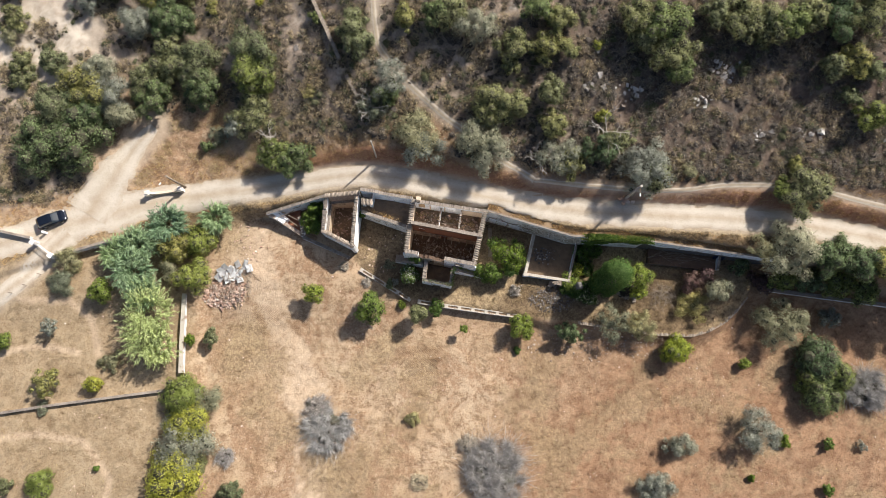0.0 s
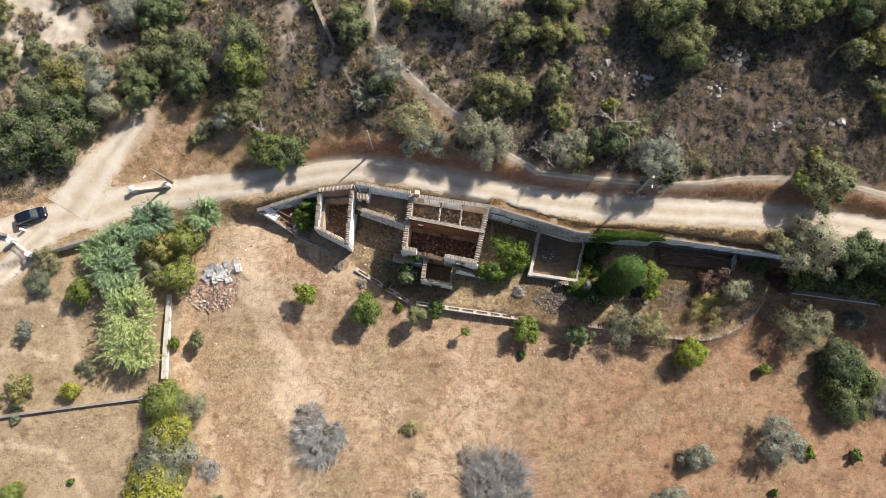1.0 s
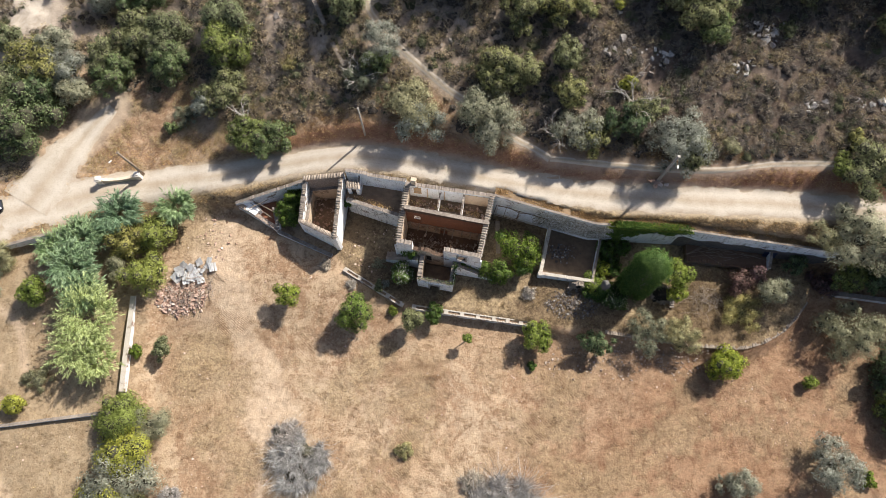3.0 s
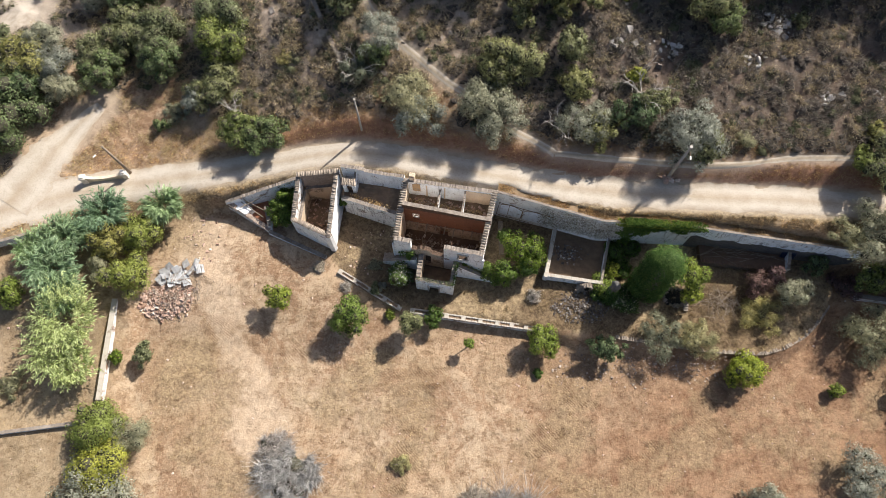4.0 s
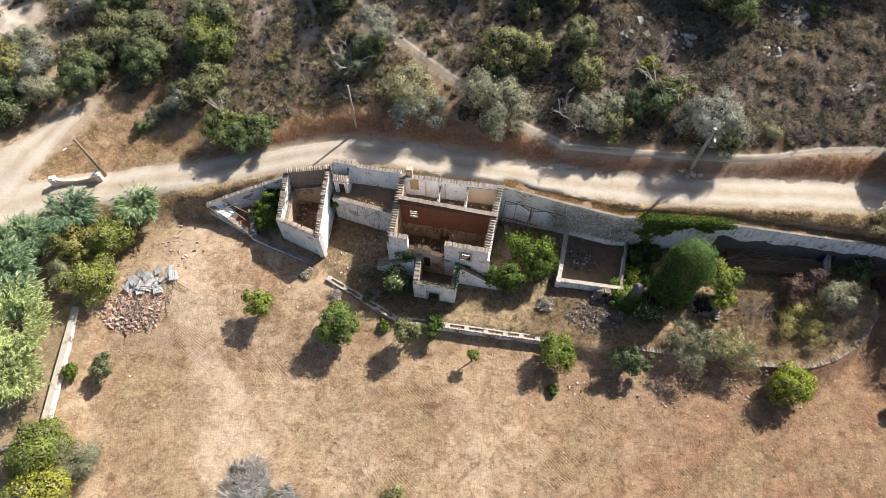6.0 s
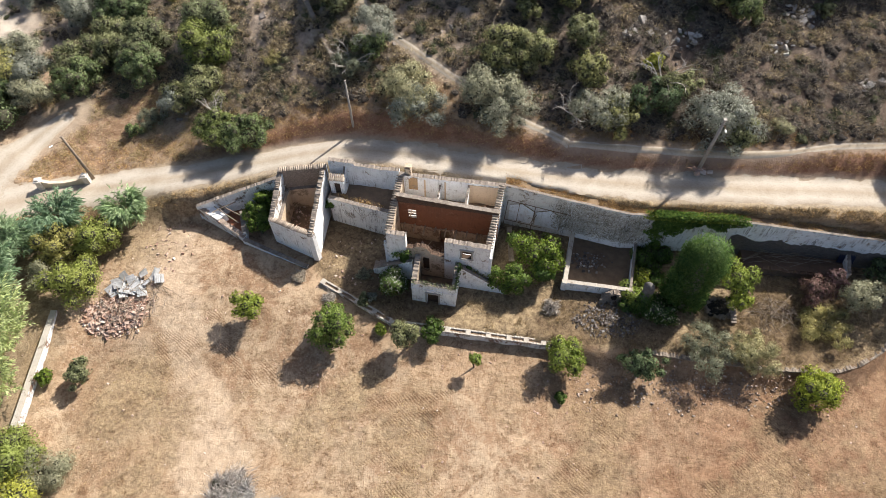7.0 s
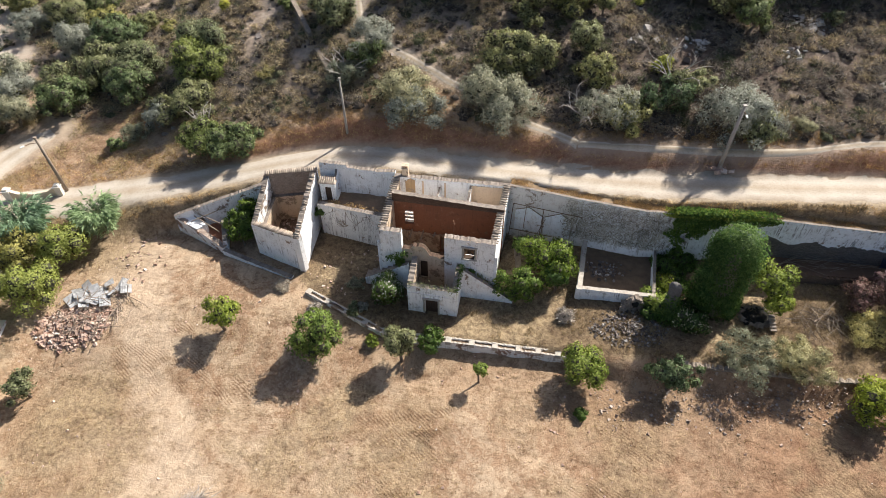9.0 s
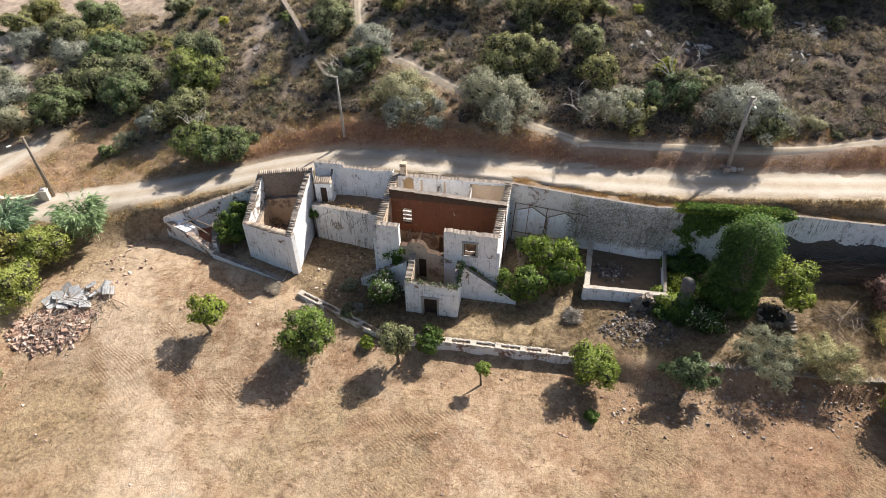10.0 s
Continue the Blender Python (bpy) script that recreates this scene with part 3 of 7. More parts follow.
def ribbon(name, points, half, material, label, lift=0.05, step=0.5, across=8, seed=0.0):
    """A strip of dirt road laid over the ground, with ragged edges. half: half width, or pairs (share of the way, half width)."""
    c = dense(points, step)
    d = np.gradient(c, axis=0)
    d /= np.linalg.norm(d, axis=1)[:, None]
    nrm = np.stack([-d[:, 1], d[:, 0]], 1)
    share = np.linspace(0, 1, len(c))
    w = np.full(len(c), half) if isinstance(half, float) else tab(share, *half)
    verts, rut, crown, faces = [], [], [], []
    m = across + 1
    for i in range(len(c)):
        l = w[i] * (1 + 0.22 * noise.noise(Vector((c[i, 0] * 0.35, c[i, 1] * 0.35, seed))) + 0.10 * noise.noise(Vector((c[i, 0] * 1.3, c[i, 1] * 1.3, seed))))
        r = w[i] * (1 + 0.22 * noise.noise(Vector((c[i, 0] * 0.35, c[i, 1] * 0.35, seed + 7))) + 0.10 * noise.noise(Vector((c[i, 0] * 1.3, c[i, 1] * 1.3, seed + 7))))
        for j in range(m):
            u = -1 + 2 * j / across
            p = c[i] + nrm[i] * u * (l if u > 0 else r)
            track = math.exp(-((abs(u) - 0.5) / 0.2) ** 2)
            verts.append((p[0], p[1], float(land_z(p[0], p[1])) + (lift - 0.03 * track if abs(u) < 0.99 else -0.03)))
            rut.append(track)
            crown.append(0.55 * math.exp(-(u / 0.16) ** 2) + 0.5 * max(0, abs(u) - 0.8) / 0.2)
    for i in range(len(c) - 1):
        for j in range(across):
            a = i * m + j
            faces.append((a, a + m, a + m + 1, a + 1))
    ob = mesh_part(name, verts, faces, material, smooth_shade=True)
    for key, v in (("rut", rut), ("crown", crown)):
        ob.data.attributes.new(key, "FLOAT", "POINT").data.foreach_set("value", v)
    return tagged(ob, label, "road" if "road" in name else "path", kind="structure")


build_ground()
main_line = [(x, float(road_y(x))) for x in np.arange(-90, 91, 3.0)]
ribbon("road", main_line, [(0, 2.0), (0.15, 2.6), (0.23, 3.0), (0.30, 2.2), (0.35, 1.8), (0.4, 1.55), (0.5, 1.7), (0.6, 1.75), (1, 1.7)], ROAD, "pale dusty dirt road with worn wheel tracks", 0.07)
ribbon("road_branch", DRIVE_WEST, [(0, 4.2), (0.35, 3.3), (0.65, 2.0), (1, 0.8)], ROAD, "pale dirt track branching off the main road", 0.10, seed=4.0)
ribbon("road_drive", DRIVE_GATE, [(0, 1.9), (0.4, 1.4), (1, 1.8)], ROAD, "dusty drive leading down through a white gate", 0.09, seed=5.0)
ribbon("trail", TRAIL_UP + TRAIL_MID[1:5], 0.5, TRAIL, "narrow pale footpath climbing the scrubby hillside", 0.06, 0.4, 4, 2.0)
ribbon("trail", TRAIL_MID[4:] + TRAIL_EAST[1:], 0.45, TRAIL, "narrow pale footpath above the road bank", 0.05, 0.4, 4, 3.0)


# ---- the ruins ----
def tile_mesh(length, r):
    """A half-round clay tile along +x, open below."""
    verts, faces, k = [], [], 6
    for s in (0, 1):
        for rr in (r, r * 0.82):
            for j in range(k + 1):
                a = math.pi * j / k
                verts.append((s * length, -math.cos(a) * rr, math.sin(a) * rr))
    m = k + 1
    for j in range(k):
        faces += [(j, j + 1, 2 * m + j + 1, 2 * m + j), (m + j + 1, m + j, 3 * m + j, 3 * m + j + 1), (j + 1, j, m + j, m + j + 1), (2 * m + j, 2 * m + j + 1, 3 * m + j + 1, 3 * m + j)]
    me = bpy.data.meshes.new("tile")
    me.from_pydata(verts, [], faces)
    me.polygons.foreach_set("use_smooth", [True] * len(me.polygons))
    me.materials.append(TILE)
    return me


CORNICE_TILE = tile_mesh(0.62, 0.07)


def tile_row(p0, p1, z0, z1, parent, seed, inward=0.0, gap=0.18, lost=0.08, across=0.62):
    """Tiles laid side by side across the top of a wall."""
    rnd = random.Random(seed)
    a, b = Vector((*p0, z0)), Vector((*p1, z1))
    n = int((b - a).length / gap)
    turn = math.degrees(math.atan2(b.y - a.y, b.x - a.x))
    for i in range(n):
        if rnd.random() < lost:
            continue
        p = a.lerp(b, (i + 0.5) / n)
        o = new("tile", CORNICE_TILE)
        o.parent = parent
        o.matrix_parent_inverse = parent.matrix_world.inverted()
        m = pose(p.x, p.y, p.z + rnd.uniform(-0.02, 0.02), rnd.uniform(-5, 5), rnd.uniform(-6, 4), turn + 90 + rnd.uniform(-7, 7))
        o.matrix_basis = m @ Matrix.Translation((-across / 2 + inward, 0, 0)) @ Matrix.Diagonal((across / 0.62, 1, rnd.uniform(0.8, 1.1), 1))


def slab(name, corners, z, thick, material, parent=None, label="", bumps=0.0, cells=10, seed=3):
    """A floor over four corners (in order), with an uneven top."""
    c = [Vector((*p, 0)) for p in corners]
    verts, faces = [], []
    rnd = random.Random(seed)
    for i in range(cells + 1):
        for j in range(cells + 1):
            u, v = i / cells, j / cells
            p = c[0].lerp(c[1], u).lerp(c[3].lerp(c[2], u), v)
            h = bumps * (noise.fractal(Vector((p.x * 0.9, p.y * 0.9, seed)), 1.0, 2.0, 3) + rnd.uniform(-0.2, 0.2))
            verts.append((p.x, p.y, z + h))
    m = cells + 1
    for i in range(cells):
        for j in range(cells):
            a = i * m + j
            faces.append((a, a + m, a + m + 1, a + 1))
    base = len(verts)
    verts += [(p.x, p.y, z - thick - bumps) for p in c]
    rim = [[i * m for i in range(m)], [cells * m + j for j in range(m)], [i * m + cells for i in reversed(range(m))], [j for j in reversed(range(m))]]
    for k, r in enumerate(rim):
        faces.append((base + k, *r, base + (k + 1) % 4)[::-1])
    return mesh_part(name, verts, faces, material, parent, label)


def opening_frame(p, turn, width, height, depth, material, parent, sill=True):
    """A stone surround round an opening whose bottom middle is at p."""
    t = 0.16
    bits = [("jamb", (t, depth, height), (-width / 2 - t / 2, 0, height / 2)), ("jamb", (t, depth, height), (width / 2 + t / 2, 0, height / 2)),
            ("lintel", (width + 2 * t + 0.1, depth + 0.08, t), (0, 0, height + t / 2))]
    if sill:
        bits.append(("sill", (width + 2 * t + 0.1, depth + 0.1, 0.1), (0, 0, -0.05)))
    for name, size, c in bits:
        ob = part(name, box_bm(size, c, 0.015), material, parent)
        ob.matrix_parent_inverse = parent.matrix_world.inverted()
        ob.matrix_basis = pose(*p, 0, 0, turn)


def at(p0, p1, s, off=0.0):
    d = (Vector(p1) - Vector(p0)).normalized()
    q = Vector(p0) + d * s + Vector((-d.y, d.x)) * off
    return (q.x, q.y)


FOOT = -1.3
PLASTER_RUIN = plaster_material("crumbling_limewash", (0.80, 0.79, 0.78), (0.24, 0.20, 0.175), (0.30, 0.20, 0.15), 0.53, 0.8)
PLASTER_DIRTY = plaster_material("sooty_plaster", (0.40, 0.31, 0.24), (0.17, 0.12, 0.09), (0.24, 0.16, 0.12), 0.54, 0.7)
BROWN_STONE = stone_material("brown_masonry", (0.19, 0.125, 0.09), (0.075, 0.05, 0.038), 4.0)
DOOR_WOOD = plain_material("dark_door_wood", (0.10, 0.065, 0.045), (0.045, 0.03, 0.022), 4.0)
BARN_STONE = stone_material("pinkish_rubble_masonry", (0.58, 0.47, 0.39), (0.20, 0.15, 0.118), 2.6)
PLASTER_CLEAN = plaster_material("fresh_limewash", (0.95, 0.95, 0.95), (0.55, 0.52, 0.49), (0.40, 0.33, 0.28), 0.63, 0.35)
PLASTER_MOULD = plaster_material("mould_grey_plaster", (0.74, 0.72, 0.70), (0.15, 0.13, 0.12), (0.30, 0.235, 0.19), 0.575, 1.0)
SURROUND = plain_material("grey_stone_surround", (0.50, 0.47, 0.43), (0.32, 0.30, 0.27), 5.0)

# the roofless barn
A_NW, A_NE, A_SE, A_SW = (-16.5, 22.95), (-11.7, 23.4), (-12.5, 15.6), (-17.2, 18.0)
barn = tagged(thing("ruined_barn", 0, 0, 0, "roofless whitewashed stone barn with tile-capped walls beside the road", "ruin"))
wall("wall", A_NW, A_NE, FOOT, [(0, 5.0), (4.8, 5.1)], 0.55, (BARN_STONE, PLASTER_OLD, CAP), barn, "bare rubble stone wall under a tile edge", rough=0.04, seed=2, side=-0.27, end=1)
wall("wall", A_SW, A_NW, FOOT, [(0, 2.9), (5.0, 4.95)], 0.5, (PLASTER_OLD, PLASTER_OLD, CAP), barn, seed=3, side=-0.25, rough=0.06, end=1)
wall("wall", A_NE, A_SE, FOOT, [(0, 5.1), (7.85, 3.35)], 0.5, (PLASTER_OCHRE, PLASTER_CLEAN, CAP), barn, "white limewashed gable wall", seed=4, side=-0.25, rough=0.08, end=1)
wall("wall", A_SE, A_SW, FOOT, [(0, 3.35), (2.2, 3.0), (5.28, 2.9)], 0.5, (PLASTER_OCHRE, PLASTER, CAP), barn, seed=5, side=-0.25, rough=0.04, end=1)
lining_a, lining_b = (-15.9, 22.2), (-12.35, 22.5)
wall("lining", lining_a, lining_b, FOOT, [(0, 2.5), (3.6, 2.6)], 0.4, PLASTER_OCHRE, barn, "patchy ochre plaster lining", seed=6, side=0.1)
wall("lining", (-16.35, 18.3), (-15.95, 22.0), FOOT, [(0, 2.1), (3.7, 2.5)], 0.3, PLASTER_OCHRE, barn, seed=7)
slab("floor", [(-16.7, 18.2), (-12.7, 16.2), (-12.0, 23.0), (-16.2, 22.6)], -0.45, 0.5, FLOOR_DIRT, barn, "dark earth floor", 0.12)
tile_row(at(A_NW, A_NE, 0.1, -0.28), at(A_NW, A_NE, 4.7, -0.28), 5.02, 5.12, barn, 11)
tile_row(at(A_SW, A_NW, 0.3, -0.25), at(A_SW, A_NW, 4.9, -0.25), 3.0, 4.9, barn, 12, lost=0.6, across=0.42)
tile_row(at(A_NE, A_SE, 0.2, -0.25), at(A_NE, A_SE, 7.6, -0.25), 5.1, 3.42, barn, 13, lost=0.55, across=0.42)
tile_row(at(A_SE, A_SW, 0.1, -0.25), at(A_SE, A_SW, 5.2, -0.25), 3.36, 2.94, barn, 14, lost=0.1)

# the roofless house
B_NW, B_NE, B_SE, B_SW = (-4.3, 22.2), (6.1, 20.6), (4.35, 12.75), (-5.3, 14.65)
M_W, M_E = (-4.35, 18.7), (5.35, 16.9)
house = thing("ruined_house", 0, 0, 0, "roofless two-storey white house with red ochre rooms and broken front", "ruin")
wall("wall", B_NW, B_NE, FOOT, [(0, 5.3), (10.5, 5.3)], 0.5, (PLASTER, PLASTER_OLD, CAP), house, "peeling white back wall", seed=21, side=-0.25, end=1)
wall("wall", B_SW, B_NW, FOOT, [(0, 5.3), (7.6, 5.2)], 0.5, (PLASTER_OCHRE, PLASTER_OLD, CAP), house, seed=22, side=-0.25, end=1)
wall("wall", B_NE, B_SE, FOOT, [(0, 5.25), (8.0, 5.2)], 0.5, (PLASTER_OCHRE, PLASTER, CAP), house, seed=23, side=-0.25, end=1)
wall("partition", M_W, M_E, FOOT, [(0, 5.6), (5, 5.4), (9.9, 5.15)], 0.42, (PLASTER_RED, PLASTER_OLD, RUBBLE_STONE), house, "red ochre plastered partition wall",
     holes=[(1.0, 1.85, 2.6, 4.25), (4.2, 5.1, -0.6, 1.5)], seed=24, rough=0.03)
wall("bare_masonry", M_W, M_E, 5.2, [(0, 6.1), (5, 5.85), (9.9, 5.6)], 0.46, (BROWN_STONE, PLASTER_OLD, CAP), house, "dark bare masonry above the plaster", seed=29, rough=0.04, step=0.3)
wall("front_wall", B_SW, at(B_SW, B_SE, 1.88), FOOT, [(0, 5.35), (1.88, 5.4)], 0.5, (PLASTER, PLASTER_OCHRE, CAP), house, "white limewashed stub of the front wall", seed=25, side=0.25, rough=0.06)
wall("broken_wall", at(B_SW, B_SE, 1.88), at(B_SW, B_SE, 5.56), FOOT, [(0, 3.45), (0.6, 3.4), (1.0, 3.9), (1.5, 4.05), (2.05, 3.75), (2.4, 3.05), (3.68, 2.75)], 0.46, (PLASTER_OCHRE, PLASTER_OCHRE, BROWN_STONE), house,
     "broken brown masonry above the porch", holes=[(1.55, 2.2, 0.2, 2.3)], seed=36, side=0.25, rough=0.1, step=0.22)
wall("front_wall", at(B_SW, B_SE, 5.56), B_SE, FOOT, [(0, 5.45), (4.3, 5.4)], 0.5, (PLASTER, PLASTER_OCHRE, CAP), house, "white limewashed front wall with a window", holes=[(1.64, 2.59, 3.35, 4.6)], seed=37, side=0.25, rough=0.06)
turn_b = math.degrees(math.atan2(B_SE[1] - B_SW[1], B_SE[0] - B_SW[0]))
# panel added in the doorway for its shade; the lit room would show through
o = part("dark_doorway_panel", box_bm((0.66, 0.06, 2.1), (0, 0, 1.05), 0.01), DOOR_WOOD, house, "dark panel added to keep the doorway at the back of the porch dark")
o.matrix_basis = pose(*at(B_SW, B_SE, 1.88 + 1.875, 0.2), 0.2, 0, 0, turn_b)
q = at(B_SW, B_SE, 7.675, -0.02)
opening_frame((*q, 3.35), turn_b, 0.92, 1.24, 0.14, SURROUND, house)
# dark boards added over the sunlit sill and reveals, so the opening looks shaded
o = part("dark_sill_cover", box_bm((0.94, 0.42, 0.05), (0, 0.21, 0.03), 0.005), DOOR_WOOD, house, "dark board added over the sill to keep the window opening dark")
o.matrix_basis = pose(*q, 3.35, 0, 0, turn_b)
for dx in (-0.44, 0.44):
    o = part("dark_reveal_cover", box_bm((0.06, 0.4, 1.2), (dx, 0.22, 0.62), 0.005), DOOR_WOOD, house, "dark board added over the reveal to keep the window opening dark")
    o.matrix_basis = pose(*q, 3.35, 0, 0, turn_b)
q = at(M_W, M_E, 1.425, 0.08)
fill = bmesh.new()
for i in range(4):
    box_bm((0.86, 0.2, 0.24), (0, 0, 0.2 + i * 0.42), 0.01, bm=fill)
o = part("blocked_window", fill, PLASTER_RUIN, house, "opening part blocked with plastered courses")
o.matrix_basis = pose(*q, 2.6, 0, 0, turn_b)
wall("dado", at(M_W, M_E, 0.15, -0.25), at(M_W, M_E, 9.6, -0.25), -0.8, [(0, 1.9), (3, 1.75), (4.1, 1.8), (4.2, 1.8), (9.4, 1.85)], 0.06, (PLASTER_DIRTY, PLASTER_DIRTY, CAP), house, "dirty brown plaster of the lower storey",
     holes=[(4.05, 4.95, -0.6, 1.5)], seed=28, rough=0.08)
for i in range(9):
    o = part("joist", box_bm((0.12, 0.9 + 0.5 * (i % 3), 0.14), (0, 0, 0), 0.01), WOOD_GREY, house, "stub of a broken floor joist")
    c = at(M_W, M_E, 0.6 + i * 1.05, -0.5)
    o.matrix_basis = pose(c[0], c[1], 1.95, 4 - i % 4 * 3, 0, turn_b)
slab("floor", [at(B_SW, B_SE, 0.3, 0.4), at(B_SW, B_SE, 9.5, 0.4), (5.2, 16.8), (-4.4, 18.5)], -0.5, 0.5, DARK, house, "dark rubble covered floor", 0.18)
slab("upper_floor", [(-4.3, 18.9), (5.3, 17.1), (5.8, 20.3), (-4.0, 21.8)], 2.3, 2.9, FLOOR_DIRT, house, "littered floor with dry weeds", 0.22)
ROOM_CREAM = plaster_material("cream_room_plaster", (0.74, 0.58, 0.42), (0.50, 0.34, 0.22), (0.42, 0.30, 0.21), 0.60, 0.4)
ROOM_OCHRE = plaster_material("ochre_room_plaster", (0.52, 0.36, 0.20), (0.36, 0.24, 0.15), (0.42, 0.32, 0.24), 0.55, 0.6)
wall("room_lining", at(B_NW, B_NE, 7.0, -0.53), at(B_NW, B_NE, 9.9, -0.53), 2.0, [(0, 5.05), (2.9, 5.1)], 0.04, (ROOM_CREAM, ROOM_CREAM, CAP), house, "cream plaster of the end room", seed=611, rough=0.04)
wall("room_lining", at(B_NW, B_NE, 1.0, -0.53), at(B_NW, B_NE, 1.9, -0.53), 3.4, [(0, 4.9), (0.5, 5.2), (0.9, 5.0)], 0.04, (ROOM_OCHRE, ROOM_OCHRE, CAP), house, "patch of ochre plaster", seed=612, rough=0.12)
for sx in (2.55, 4.6):
    wall("wall_chase", at(B_NW, B_NE, sx, -0.54), at(B_NW, B_NE, sx + 0.16, -0.54), 2.2, [(0, 5.1), (0.16, 5.0)], 0.03, (ROOM_CREAM, ROOM_CREAM, CAP), house, "brown scar of a vanished partition", seed=613, rough=0.05)
wall("room_wall", (-0.2, 21.4), (-0.7, 18.1), 2.0, [(0, 4.6), (3.3, 4.3)], 0.18, PLASTER, house, seed=26, rough=0.15)
wall("room_wall", (2.6, 20.9), (2.1, 17.7), 2.0, [(0, 5.0), (3.2, 4.9)], 0.2, (PLASTER_OCHRE, PLASTER, CAP), house, seed=27, rough=0.08)
tile_row(at(B_SW, B_NW, 0.2, -0.2), at(B_SW, B_NW, 7.2, -0.2), 5.36, 5.26, house, 31, lost=0.0, gap=0.3, across=0.72)
tile_row(at(B_NE, B_SE, 0.2, -0.2), at(B_NE, B_SE, 7.9, -0.2), 5.3, 5.26, house, 32, lost=0.02, gap=0.3, across=0.72)
chim = bmesh.new()
box_bm((0.75, 0.6, 1.7), (0, 0, 0.85), 0.02, bm=chim)
box_bm((0.9, 0.75, 0.1), (0, 0, 1.72), 0.02, bm=chim)
for dx in (-0.32, 0.32):
    box_bm((0.12, 0.5, 0.3), (dx, 0, 1.9), 0.01, bm=chim)
box_bm((0.9, 0.7, 0.1), (0, 0, 2.08), 0.02, bm=chim)
o = part("chimney", chim, PLASTER_OCHRE, house, "cream chimney with a slotted cap")
o.matrix_basis = pose(-3.35, 21.95, 4.75, 0, 0, turn_b) @ Matrix.Diagonal((0.72, 0.72, 0.8, 1))
v, f = tube([(0, 0, 0), (0, 0, 3.1)], [0.03, 0.022], 6)
tube([(-0.25, 0, 2.85), (0.25, 0.05, 2.95)], [0.015, 0.015], 5, v, f)
tube([(0.02, -0.25, 3.0), (-0.02, 0.25, 3.0)], [0.03, 0.03], 5, v, f)
o = mesh_part("antenna_mast", v, f, METAL_RUST, house, "thin rusty antenna mast")
o.matrix_basis = pose(*at(B_SW, B_SE, 6.35, 0.1), 4.2)

# the porch with its stair parapets
P_SW, P_SE = (-2.95, 11.1), (1.2, 10.35)
P_NW, P_NE = (-2.6, 13.95), (1.65, 13.1)
porch = thing("ruined_porch", 0, 0, 0, "small roofless white porch with a stone door surround", "ruin")
wall("front_wall", P_SW, P_SE, FOOT, [(0, 2.4), (4.2, 2.2)], 0.42, (PLASTER, PLASTER_OCHRE, CAP), porch, "whitewashed front with a crumbling cornice", holes=[(1.47, 2.58, -1.2, 0.95)], seed=41, side=0.21)
wall("side_wall", P_NW, P_SW, FOOT, [(0, 2.9), (2.8, 2.45)], 0.5, (PLASTER, PLASTER_OCHRE, CAP), porch, seed=42, side=0.25, rough=0.09)
wall("side_wall", P_SE, P_NE, FOOT, [(0, 2.25), (2.8, 2.8)], 0.45, (PLASTER, PLASTER_OCHRE, CAP), porch, seed=43, side=0.22, rough=0.10)
turn_p = math.degrees(math.atan2(P_SE[1] - P_SW[1], P_SE[0] - P_SW[0]))
opening_frame((*at(P_SW, P_SE, 2.025, -0.02), -1.0), turn_p, 1.1, 1.95, 0.14, SURROUND, porch, sill=False)
leaf_bm = box_bm((1.1, 0.06, 1.95), (0, 0, 0.975), 0.0)
for i in range(5):
    box_bm((0.19, 0.03, 1.9), (-0.44 + i * 0.22, -0.04, 0.97), 0.008, bm=leaf_bm)
o = part("door", leaf_bm, DOOR_WOOD, porch, "dark brown weathered plank door")
o.matrix_basis = pose(*at(P_SW, P_SE, 2.025, 0.27), -1.0, 0, 0, turn_p)
band = box_bm((4.2, 0.14, 0.12), (2.1, 0, 0), 0.02)
o = part("cornice", band, PLASTER_OLD, porch)
o.matrix_basis = pose(P_SW[0], P_SW[1], 1.62, 0, 2.5, turn_p)
slab("floor", [(-2.5, 11.4), (0.9, 10.8), (1.3, 13.2), (-2.2, 13.8)], -0.7, 0.5, FLOOR_DIRT, porch, "", 0.06)
for nm, a, b, tops, sd in (("west", (-6.85, 14.3), (-2.9, 13.55), [(0, 0.0), (0.5, 0.3), (4.0, 2.45)], 44), ("east", (1.55, 12.75), (6.05, 11.9), [(0, 2.75), (4.1, -0.2), (4.58, -0.5)], 45)):
    st = thing("stair_parapet", a[0], a[1], 0, "sloping white parapet wall beside an overgrown stair", "wall")
    w = wall("parapet", a, b, FOOT, tops, 0.32, (PLASTER, PLASTER_OLD, CAP), st, seed=sd, rough=0.03)
    w.matrix_parent_inverse = st.matrix_world.inverted()
    d0 = (Vector(b) - Vector(a)).normalized()
    for i in range(8):
        s = (i + 0.5) * (Vector(b) - Vector(a)).length / 8
        h = float(np.interp(s, [t[0] for t in tops], [t[1] for t in tops])) - 0.35
        c = at(a, b, s, 0.55 if nm == "west" else 0.5)
        stp = box_bm((0.62, 0.9, max(0.3, h + 1.3)), (0, 0, (h - 1.3) / 2), 0.03)
        o = part("step", stp, RUBBLE_STONE, st)
        o.matrix_parent_inverse = st.matrix_world.inverted()
        o.matrix_basis = pose(*c, 0, 0, 0, turn_b)

pil = part("pilaster", box_bm((0.3, 0.22, 4.6), (0, 0, 0), 0.02), PLASTER_GREY, house, "grey stained pilaster at the house corner")
pil.matrix_basis = pose(*at(B_SW, B_SE, -0.12, 0.1), 1.6, 0, 0, turn_b)
pil = part("pilaster", box_bm((0.3, 0.22, 4.6), (0, 0, 0), 0.02), PLASTER_GREY, house)
pil.matrix_basis = pose(*at(B_SW, B_SE, 9.9, 0.1), 1.6, 0, 0, turn_b)

